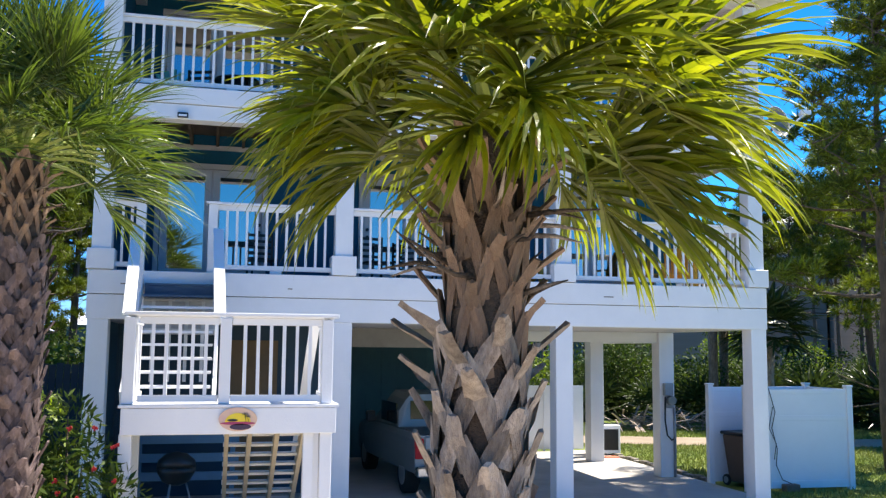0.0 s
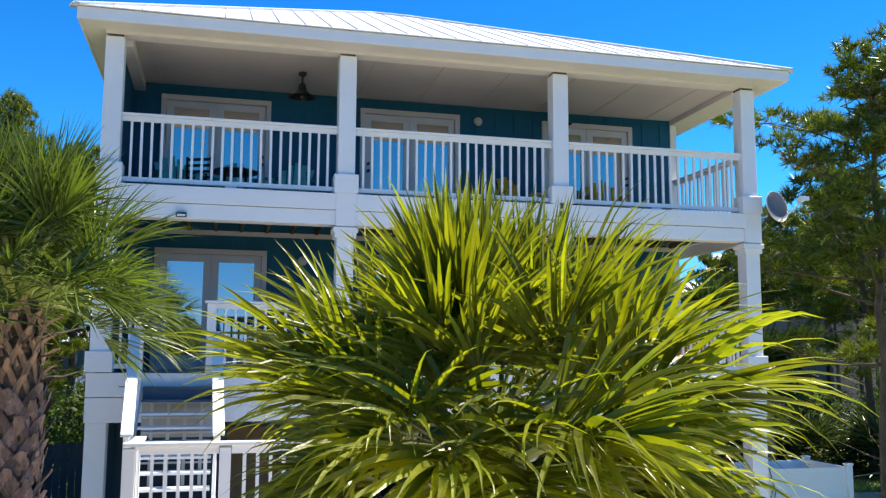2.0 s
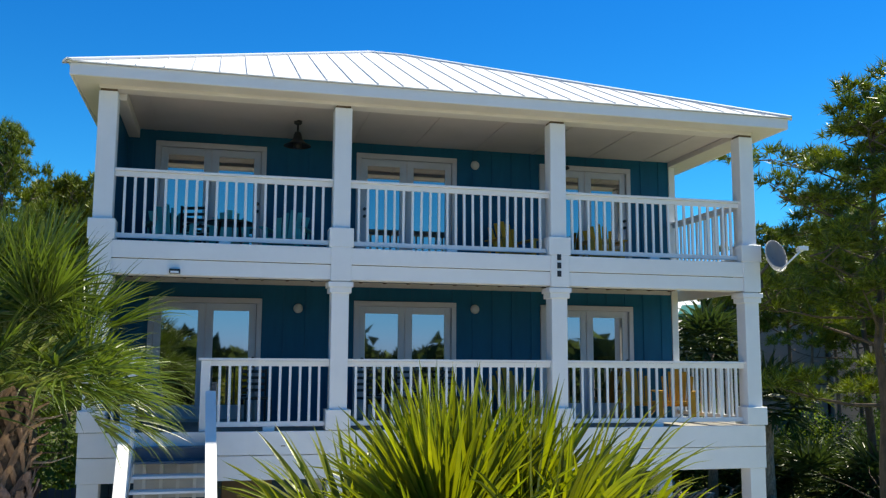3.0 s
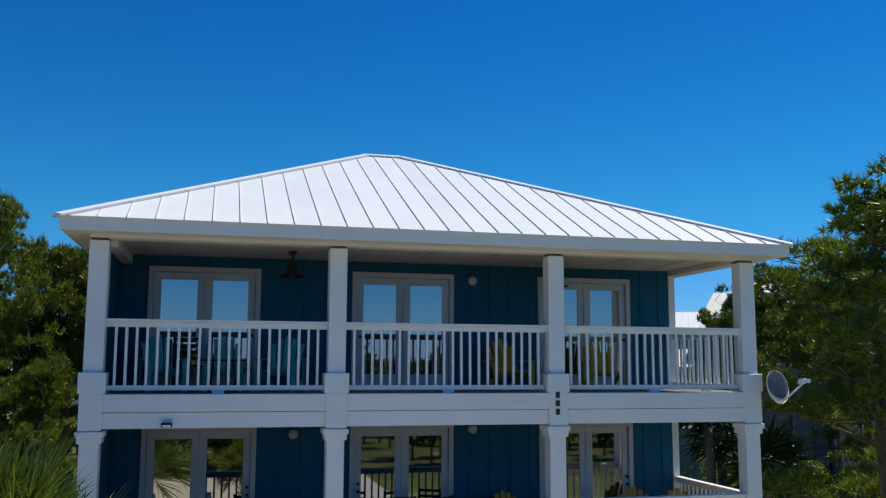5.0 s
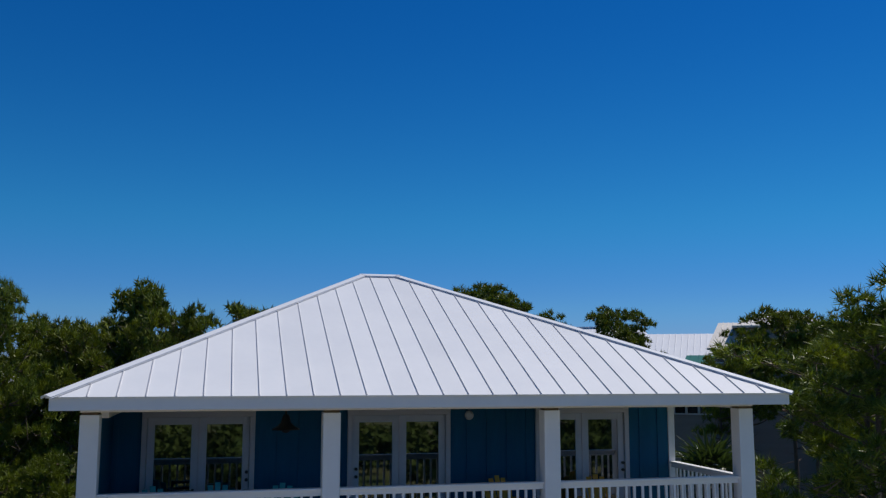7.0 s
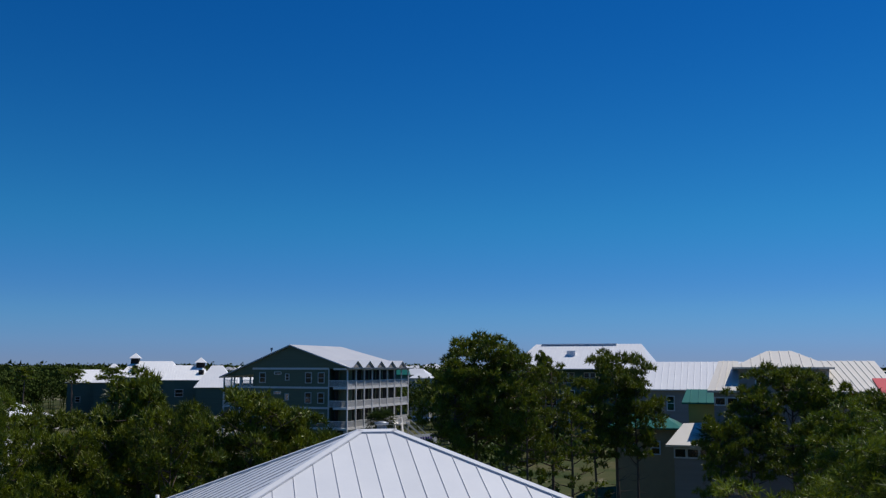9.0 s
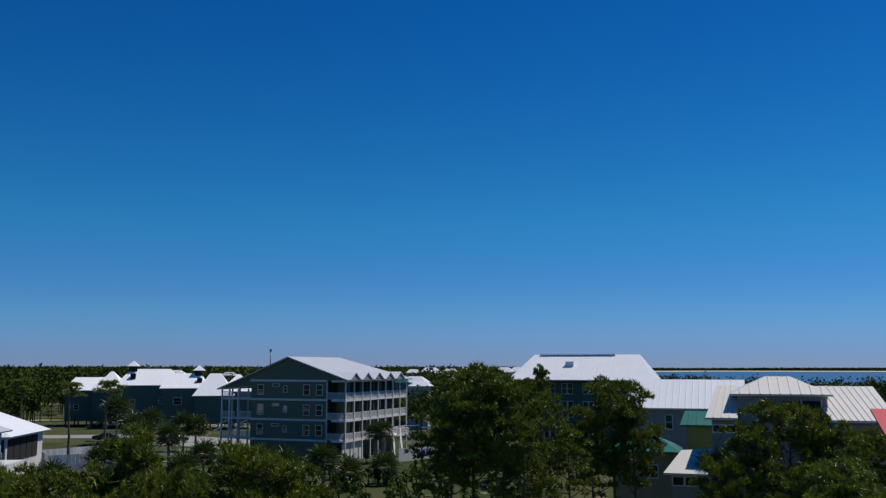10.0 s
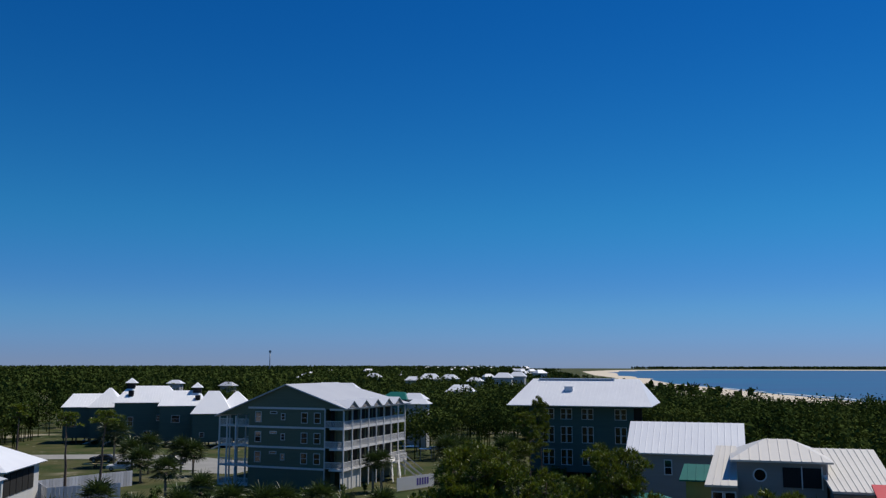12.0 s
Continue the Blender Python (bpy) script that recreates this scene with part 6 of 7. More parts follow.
woods("woodland", 44, [(-2200, 1100, 900, 4300)], 9000, (10, 16), 24, 3.6, NEEDLEF, "far woods along the horizon", CLEAR, 160)
woods("woodland", 51, [(180, 900, 420, 1700), (400, 1300, 1300, 3000)], 2200, (4, 8), 24, 3.0, NEEDLEF, "low woods along the far beach", CLEAR, 70)
woods("woodland", 45, [(2100, 3900, 2700, 4100)], 3200, (6, 9), 14, 7.0, NEEDLEF, "far wooded shore across the bay", CLEAR)
woods("dune_scrub", 47, [(140, 420, 150, 900), (120, 300, 60, 300)], 2600, (0.8, 3.2), 40, 0.8, SHRUB, "low scrub on the dunes behind the beach", CLEAR)
woods("woodland", 48, [(-60, 60, -75, -42)], 420, (3, 4.6), 150, 0.6, NEEDLEF, "pine wood across the street, mirrored in the glass", ())
# added behind the camera so that the door glass mirrors no pale ground
woods("woodland", 52, [(-320, 340, -620, -90)], 1500, (6, 9), 36, 2.2, NEEDLEF, "unseen far woods added to darken the ground mirrored in the glass", (), -1e9)
woods("woodland", 49, [(40, 150, 200, 420), (60, 160, 200, 330)], 700, (8, 12.5), 150, 0.7, NEEDLEF, "pine wood round the far houses", [(44, 66, 195, 240)])
woods("woodland", 50, [(40, 52, 158, 184)], 22, (8, 10.5), 160, 0.6, NEEDLEF, "pines beside the apartment block", ())
woods("scrub", 46, [(-38, 40, 62, 118), (-30, 30, 28, 100), (30, 60, 100, 128), (34, 58, 24, 60)], 1500, (0.6, 2.3), 50, 0.36, SHRUB, "low green scrub round the buildings", [(-40, 42, 121, 176), (-40, -8, 104, 130), (26, 42, 108, 125)])

# ---- neighbouring buildings ----
WROOF = mat("pale_metal_roof", (0.78, 0.79, 0.82), (0.72, 0.73, 0.77), 0.45, 0.3, 0.05, 3, per=0.04)
TWROOF = mat("bright_white_roof", (0.90, 0.90, 0.91), (0.86, 0.86, 0.875), 0.55, 0.3, 0.04, 3, per=0.03)
AROOF = mat("grey_metal_roof", (0.50, 0.51, 0.54), (0.45, 0.46, 0.50), 0.5, 0.3, 0.05, 3, per=0.04)
TROOF = mat("cream_metal_roof", (0.66, 0.63, 0.58), (0.60, 0.57, 0.53), 0.5, 0.3, 0.05, 3, per=0.04)
GREENW = mat("dark_green_siding", (0.13, 0.15, 0.095), (0.11, 0.13, 0.08), 0.7, 0.5, 0.15, 8, stretch=(0.3, 0.3, 6))
TEALW = mat("dark_teal_siding", (0.06, 0.115, 0.095), (0.05, 0.095, 0.08), 0.7, 0.5, 0.15, 8, stretch=(0.3, 0.3, 6))
GREYW = mat("grey_siding", (0.30, 0.265, 0.235), (0.26, 0.23, 0.205), 0.7, 0.5, 0.15, 8, stretch=(0.3, 0.3, 6))
BANDM = mat("pale_trim", (0.66, 0.65, 0.63), (0.60, 0.59, 0.57), 0.6, 1)
GRAILM = mat("white_balcony_paint", (0.74, 0.72, 0.70), (0.68, 0.665, 0.65), 0.6, 1)
PANE = glass_mat("far_window_glass", (0.012, 0.013, 0.016), 0.08, 1.4)
# near-black: shade of rooms and recesses as colour; also screens, cupolas, chimneys
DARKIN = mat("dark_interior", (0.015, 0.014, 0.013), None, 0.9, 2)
GREENR = mat("green_metal_roof", (0.015, 0.16, 0.12), (0.012, 0.13, 0.10), 0.4, 0.5, per=0.05)
REDR = mat("red_metal_roof", (0.62, 0.07, 0.06), (0.55, 0.06, 0.055), 0.45, 0.5, per=0.05)
YELW = mat("yellow_stucco", (0.45, 0.36, 0.10), (0.40, 0.32, 0.09), 0.8, 1, 0.2)
TANW = mat("tan_stucco", (0.42, 0.28, 0.15), (0.36, 0.24, 0.13), 0.8, 1, 0.2)


def slab_face(bm, pts, th=0.12):
    """A roof sheet through the points, th thick."""
    pts = [Vector(p) for p in pts]
    n = (pts[1] - pts[0]).cross(pts[2] - pts[0]).normalized()
    n = n if n.z > 0 else -n
    a = [bm.verts.new(p) for p in pts]
    b = [bm.verts.new(p - n * th) for p in pts]
    bm.faces.new(a)
    bm.faces.new(b[::-1])
    for k in range(len(a)):
        j = (k + 1) % len(a)
        bm.faces.new((a[k], a[j], b[j], b[k]))


def window(owner, x, z, w, h, y, face=-1, bars=1, axis='x'):
    """A framed window on a wall at y, seen from the side given by face; axis 'y' puts it on a wall at x = y's value."""
    bm = bmnew()
    t = 0.09

    def bx(b, a0, a1, d0, d1, z0, z1):
        lo, hi = min(y + face * d0, y + face * d1), max(y + face * d0, y + face * d1)
        if axis == 'x':
            box(b, a0, a1, lo, hi, z0, z1)
        else:
            box(b, lo, hi, a0, a1, z0, z1)
    bx(bm, x - w / 2 - t, x - w / 2, 0.002, 0.07, z - t, z + h + t)
    bx(bm, x + w / 2, x + w / 2 + t, 0.002, 0.07, z - t, z + h + t)
    bx(bm, x - w / 2, x + w / 2, 0.002, 0.07, z - t, z)
    bx(bm, x - w / 2, x + w / 2, 0.002, 0.07, z + h, z + h + t)
    for k in range(bars):
        zz = z + h * (k + 1) / (bars + 1)
        bx(bm, x - w / 2, x + w / 2, 0.01, 0.05, zz - 0.03, zz + 0.03)
    wd = part("window", bm, BANDM, owner)
    bm = bmnew()
    bx(bm, x - w / 2, x + w / 2, 0.004, 0.02, z, z + h)
    part("pane", bm, PANE, wd)


def balcony_rail(owner, a, b, z, m=None):
    a, b = Vector((*a, z)), Vector((*b, z))
    bm = bmnew()
    up = Vector((0, 0, 1))
    beam(bm, a + up * 1.02, b + up * 1.02, 0.08, 0.08)
    beam(bm, a + up * 0.12, b + up * 0.12, 0.06, 0.08)
    d = b - a
    n = int(d.length / 0.16)
    for k in range(n + 1):
        p = a + d * (k / n)
        beam(bm, p + up * 0.15, p + up * 1.0, 0.05, 0.05, (1, 0, 0))
    return part("balcony_rail", bm, m or GRAILM, owner)


# the green apartment block
GA = 1.2
ang = math.degrees(math.atan2(0.80, 0.60))
apt = thing("apartment_block", "dark green four-storey apartment block with white balconies", "apartment building", at=pose(23.1, 121.0, GA, 0, 0, ang))
# local x runs along the balconies away from the near corner, local y across the gable end
AL, AW, AE, AR = 22.5, 22.0, 12.15, 15.55
YR, YW = 9.6, 16.3
bm = bmnew()
box(bm, 1.8, AL, 0.0 + 2.2, YW, 0.0, AE)
part("wall", bm, GREENW, apt)
gb = bmnew()
box(gb, 0.0, 1.8, 3.0, YW, 0.0, AE)
part("end_wall", gb, GREENW, apt)
bm = bmnew()
g = [bm.verts.new(p) for p in ((-0.05, -0.3, AE - 0.1), (-0.05, YR, AR - 0.12), (-0.05, AW, AE - 1.5))]
h = [bm.verts.new((0.2, v.co.y, v.co.z)) for v in g]
bm.faces.new(g)
bm.faces.new(h[::-1])
for k in range(3):
    bm.faces.new((g[k], g[(k + 1) % 3], h[(k + 1) % 3], h[k]))
part("gable", bm, GREENW, apt)
bm = bmnew()
slab_face(bm, [(-0.6, -0.9, AE - 0.12), (AL + 0.5, -0.9, AE - 0.12), (AL * 0.72, YR, AR), (-0.6, YR, AR)], 0.16)
part("roof", bm, AROOF, apt, "pale grey metal roof")
bm = bmnew()
slab_face(bm, [(-0.6, YR, AR), (AL * 0.72, YR, AR), (AL + 0.5, AW + 0.3, AE - 1.55), (-0.6, AW + 0.3, AE - 1.55)], 0.16)
part("roof", bm, AROOF, apt)
bm = bmnew()
slab_face(bm, [(AL + 0.5, -0.9, AE - 0.12), (AL + 0.5, AW + 0.3, AE - 1.55), (AL * 0.72, YR, AR)], 0.16)
part("roof", bm, AROOF, apt)
for k in range(5):
    x = 1.7 + k * 4.1
    bm = bmnew()
    slab_face(bm, [(x - 1.75, -1.0, AE - 0.05), (x, -1.0, AE + 1.05), (x, 2.6, AE + 1.05), (x - 1.0, 1.6, AE + 0.35)], 0.1)
    slab_face(bm, [(x + 1.75, -1.0, AE - 0.05), (x + 1.0, 1.6, AE + 0.35), (x, 2.6, AE + 1.05), (x, -1.0, AE + 1.05)], 0.1)
    dm = part("dormer", bm, WROOF, apt)
    bm = bmnew()
    slab_face(bm, [(x - 1.2, -0.85, AE + 0.02), (x + 1.2, -0.85, AE + 0.02), (x, -0.8, AE + 0.78)], 0.1)
    part("dormer_front", bm, GREYW, dm)
ST = [3.05, 6.05, 9.05]
for z in ST + [AE - 0.25]:
    solid("band", [(-0.12, -0.02, 3.0, YW + 0.1, z - 0.15, z + 0.15)], BANDM, apt)
    solid("balcony_slab", [(-0.1, AL, -0.1, 2.2, z - 0.2, z + 0.08)], GRAILM, apt)
for z in ST:
    balcony_rail(apt, (0.0, 0.0), (AL, 0.0), z + 0.05)
    balcony_rail(apt, (0.0, 0.0), (0.0, 3.0), z + 0.05)
    # near-black sheet carries the shade behind the balcony
    solid("balcony_wall", [(0.3, AL - 0.1, 2.12, 2.19, z + 0.1, z + 2.7)], DARKIN, apt, "recessed balcony glazing with its shade drawn near-black")
    for k in range(8):
        x = 1.4 + k * 2.5
        solid("glazing_post", [(x, x + 0.35, 2.02, 2.11, z + 0.1, z + 2.7)], GREENW, apt)
    solid("side_recess", [(1.75, 1.79, 0.0, 3.0, z + 0.1, z + 2.7)], GREENW, apt)
for k in range(9):
    x = 0.02 + k * (AL - 0.2) / 8
    solid("balcony_post", [(x, x + 0.18, -0.16, 0.02, 0.0, AE - 0.3)], GRAILM, apt)
solid("balcony_post", [(-0.14, 0.0, 2.9, 3.05, 0.0, AE - 0.3)], BANDM, apt)
solid("base_wall", [(0.0, AL * 0.3, 0.3, 0.42, 0.0, 2.7)], BANDM, apt, "pale ground-level wall")
for z in ST:
    for y, w, hh in ((4.3, 0.95, 1.45), (6.5, 0.95, 1.45), (10.2, 0.55, 0.85), (14.6, 0.95, 1.45)):
        window(apt, y, z + 0.75 + (0.4 if hh < 1 else 0), w, hh, -0.0, -1, 1, 'y')
    window(apt, 11.9, z + 2.05, 1.1, 0.25, 0.0, -1, 0, 'y')
# outside stair tower
for z in ST + [0.1]:
    solid("stair_landing", [(0.2, 3.0, YW, AW - 0.2, z - 0.12, z + 0.06)], BANDM, apt)
    balcony_rail(apt, (0.2, YW), (0.2, AW - 3.2), z + 0.05, BANDM)
    balcony_rail(apt, (0.2, AW - 2.6), (0.2, AW - 0.2), z + 0.05, BANDM)
    bm = bmnew()
    if z > 1:
        beam(bm, (0.4, AW - 3.2, z - 3.0), (0.4, AW - 3.2, z), 0.12, 0.25)
        beam(bm, (0.4, AW - 3.2, z - 2.0), (0.4, AW - 3.2, z + 1.0), 0.08, 0.12)
        part("stair_flight", bm, BANDM, apt)
for y in (AW - 3.2, AW - 1.6, AW - 0.2):
    for x in (0.2, 3.0):
        solid("stair_post", [(x - 0.1, x + 0.1, y - 0.1, y + 0.1, 0, AE - 1.6)], BANDM, apt)
# entrance stairs before the balconies
for k, (x0, x1) in enumerate(((11.0, 14.5), (16.5, 20.0))):
    for s in (0.0, 1.3):
        bm = bmnew()
        beam(bm, (x0 if k else x1, -1.2 - s, 3.1), (x1 if k else x0, -3.2 - s, 0.2), 0.14, 0.3)
        beam(bm, (x0 if k else x1, -1.2 - s, 4.1), (x1 if k else x0, -3.2 - s, 1.2), 0.1, 0.14)
        part("entrance_stair", bm, GRAILM, apt, "white entrance stair")
solid("entrance_deck", [(13.5, 18.0, -2.4, -0.2, 2.9, 3.1)], GRAILM, apt)
balcony_rail(apt, (13.5, -2.4), (18.0, -2.4), 3.1)
bn = thing("fence_banner", "white fabric fence banner with plain violet bars", "banner", at=pose(30.5, 117.2, 1.2, 0, 0, 33))
solid("fabric", [(0, 8.0, 0, 0.04, 0.3, 2.2)], GRAILM, bn)
for k in range(5):
    solid("bar", [(4.2 + k * 0.55, 4.55 + k * 0.55, -0.02, -0.004, 0.8, 1.8)], mat("violet_print", (0.12, 0.08, 0.35), None, 0.6, 3), bn)


def hip_house(name, label, m, w, d, base, eave, ridge, rl, wallm, roofm, over=0.6, wins=(), cat="house", group="", stilts=0.0):
    """A house centred on m: w along x, d along y, hip roof with a ridge rl long along x (rl >= w: a gable roof)."""
    t = thing(name, label, cat, group, at=m)
    solid("wall", [(-w / 2, w / 2, -d / 2, d / 2, base + stilts, eave)], wallm, t)
    if stilts:
        for sx in (-1, -0.33, 0.33, 1):
            for sy in (-1, 1):
                solid("pile", [(sx * (w / 2 - 0.3) - 0.15, sx * (w / 2 - 0.3) + 0.15, sy * (d / 2 - 0.3) - 0.15, sy * (d / 2 - 0.3) + 0.15, base, base + stilts)], RAWWOOD, t)
    W, D, R = w / 2 + over, d / 2 + over, min(rl / 2, w / 2 + over)
    faces = [[(-W, -D, eave), (W, -D, eave), (R, 0, ridge), (-R, 0, ridge)], [(-W, D, eave), (-R, 0, ridge), (R, 0, ridge), (W, D, eave)]]
    if R < W - 0.1:
        faces += [[(-W, -D, eave), (-R, 0, ridge), (-W, D, eave)], [(W, -D, eave), (W, D, eave), (R, 0, ridge)]]
    else:
        for s in (-1, 1):
            bm = bmnew()
            slab_face(bm, [(s * w / 2, -d / 2, eave - 0.05), (s * w / 2, d / 2, eave - 0.05), (s * w / 2, 0, ridge - 0.15)], 0.12)
            part("gable", bm, wallm, t)
    roofo = None
    for f in faces:
        bm = bmnew()
        slab_face(bm, f, 0.14)
        # standing seams
        a, b = Vector(f[0]), Vector(f[1])
        r = part("roof", bm, roofm, t)
        roofo = roofo or r
    bm = bmnew()
    n = int(2 * W / 0.6)
    for k in range(1, n):
        x = -W + 2 * W * k / n
        f = 1.0 if abs(x) <= R else (W - abs(x)) / (W - R)
        beam(bm, (x, -D, eave + 0.02), (x, -D + D * f, eave + (ridge - eave) * f + 0.02), 0.05, 0.05)
    part("roof_seams", bm, roofm, roofo)
    for x, z, ww, hh in wins:
        window(t, x, z, ww, hh, -d / 2, -1, 1)
    return t


VA = -33
# green house with the large hip roof
gw = [(x, z, 0.75, hh) for z, hh in ((9.6, 1.6), (5.8, 2.5), (2.2, 2.4)) for x in (-5.9, -4.9, -2.9, -1.9, 0.6, 1.6, 6.0, 7.0)]
gh = hip_house("green_house", "large dark teal house with a white hip roof", pose(66.6, 131.0, GA, 0, 0, VA), 17.2, 11.5, 0.0, 11.9, 16.1, 18.2, TEALW, WROOF, 3.2, gw, stilts=1.0)
solid("skylight_box", [(-2.9, -1.5, -4.4, -3.3, 13.2, 14.9)], WROOF, gh)
solid("roof_platform", [(-8, 5, -0.6, 0.6, 16.0, 16.18)], WROOF, gh)
solid("roof_wing", [(-9.8, -7.6, -5.0, 0.0, 11.7, 12.0)], WROOF, gh)
# solid near-black block stands in for the shade in the porch
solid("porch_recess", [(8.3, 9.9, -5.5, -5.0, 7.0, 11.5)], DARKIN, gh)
# pale-roofed grey house
hip_house("grey_house", "grey house with a ribbed white metal gable roof", pose(50.2, 70.0, GA - 0.4, 0, 0, VA), 10.2, 9.6, 0.0, 10.4, 13.1, 11.6, GREYW, WROOF, 0.5, [(-1.6, 8.4, 0.6, 1.3), (1.8, 4.5, 1.0, 1.6)])
# tan-roofed house with a tower, wings and a round window
TH = pose(41.2 + 0.45, 43.0, 0.9, 0, 0, VA)
th = hip_house("tower_house", "grey house with cream hip roofs and a round window", TH, 5.6, 7.0, 0.0, 12.45, 13.6, 1.7, GREYW, TROOF, 0.45)
yf = -3.5
bm = bmnew()
ring = [(-1.35 + 0.46 * math.cos(k * math.tau / 24), 11.45 + 0.46 * math.sin(k * math.tau / 24)) for k in range(24)]
for r0, r1 in ((1.0, 0.80),):
    for k in range(24):
        j = (k + 1) % 24
        p = [(-1.35 + (a[0] + 1.35) * f, a[1] * f + 11.45 * (1 - f)) for a in (ring[k], ring[j]) for f in (r0, r1)]
        vs = [bm.verts.new((q[0], yf - 0.06, q[1])) for q in (p[0], p[2], p[3], p[1])]
        bm.faces.new(vs)
rw = part("round_window", bm, BANDM, th, "round window with a pale frame")
bm = bmnew()
vs = [bm.verts.new((-1.35 + (a[0] + 1.35) * 0.82, yf - 0.05, 11.45 + (a[1] - 11.45) * 0.82)) for a in ring]
bm.faces.new(vs)
part("pane", bm, PANE, rw)
for x0, x1 in ((0.1, 1.25), (1.33, 2.5)):
    solid("screen", [(x0, x1, yf - 0.06, yf - 0.003, 10.7, 12.0)], DARKIN, th, "dark insect screen of a porch")
    solid("screen_post", [(x1 + 0.001, x1 + 0.08, yf - 0.09, yf - 0.003, 10.6, 12.1)], BANDM, th)


def wing(p0, p1, p2, p3, n, name="wing_roof"):
    """A sloping metal roof with seams: p0-p1 the top edge, p3-p2 the eaves."""
    bm = bmnew()
    slab_face(bm, [p0, p1, p2, p3], 0.15)
    w = part(name, bm, TROOF, th, "cream metal roof of the wing")
    a, b, c, d = (Vector(p) for p in (p0, p1, p2, p3))
    bm = bmnew()
    for k in range(1, n):
        f = k / n
        beam(bm, a.lerp(b, f) + Vector((0, 0, 0.02)), d.lerp(c, f) + Vector((0, 0, 0.02)), 0.05, 0.05)
    part("seams", bm, TROOF, w)


wing((2.0, 1.6, 12.9), (6.4, 1.6, 12.9), (6.8, -6.2, 10.9), (2.9, -6.2, 10.9), 10)
solid("wing_wall", [(3.0, 6.2, -5.6, 1.4, 0.0, 10.6)], GREYW, th)
wing((-4.2, 1.6, 12.9), (-2.8, 1.6, 12.9), (-2.82, -5.4, 10.9), (-4.9, -5.4, 10.9), 4)
solid("wing_wall", [(-4.5, -2.82, -4.9, 1.4, 0.0, 10.75)], GREYW, th)
for x in (-4.1, -3.3):
    window(th, x, 9.95, 0.6, 0.42, -4.9, -1, 0)
bm = bmnew()
slab_face(bm, [(-6.6, -4.0, 8.6), (-4.5, -3.4, 8.7), (-4.8, -7.4, 7.4), (-7.6, -7.4, 7.4)], 0.15)
part("porch_roof", bm, TROOF, th)
solid("porch_wall", [(-7.1, -4.55, -6.9, -3.9, 0.0, 7.35)], GREYW, th)
for x in (-6.7, -5.9, -5.1):
    window(th, x, 6.6, 0.65, 0.5, -6.9, -1, 0)
# yellow cottage with a green roof, tan cottage below
yc = hip_house("yellow_cottage", "yellow cottage with a green metal roof", pose(43.1, 54.4, 0.4, 0, 0, VA), 3.6, 4.4, 7.8, 10.1, 11.1, 4.0, YELW, GREENR, 0.5)
solid("lower_wall", [(-1.8, 1.8, -1.9, 1.9, 0, 7.98)], GREYW, yc)
tc = hip_house("tan_cottage", "tan cottage with a green metal roof", pose(36.4, 53.2, 0.9, 0, 0, VA), 4.6, 4.0, 0.0, 7.8, 8.7, 2.4, TANW, GREENR, 0.6, [(-1.2, 5.8, 0.6, 0.9), (0.8, 5.8, 0.6, 0.9)])
# house with the red roof
rh = thing("red_roof_house", "white house with a bright red metal roof", "house", at=pose(39.6, 27.5, 0.3, 0, 0, VA))
solid("wall", [(-1.2, 9, -5.0, 4.5, 0, 10.2)], mat("cream_wall", (0.62, 0.56, 0.50), (0.56, 0.50, 0.45), 0.8, 1, 0.1), rh)
bm = bmnew()
slab_face(bm, [(-2.0, 4.6, 12.4), (10, 4.6, 12.4), (10, -5.6, 10.1), (-2.0, -5.6, 10.1)], 0.15)
part("roof", bm, REDR, rh)
for x, z in ((0.4, 6.4), (2.6, 6.4), (0.4, 3.2), (2.6, 3.2)):
    window(rh, x, z, 0.9, 1.5, -5.0, -1, 1)
solid("balcony", [(-1.4, 4.0, -6.4, -5.0, 5.4, 5.6)], GRAILM, rh)
balcony_rail(rh, (-1.4, -6.4), (4.0, -6.4), 5.6)
solid("awning", [(-0.8, 1.4, -6.2, -5.0, 8.3, 8.5)], REDR, rh, "red awning")

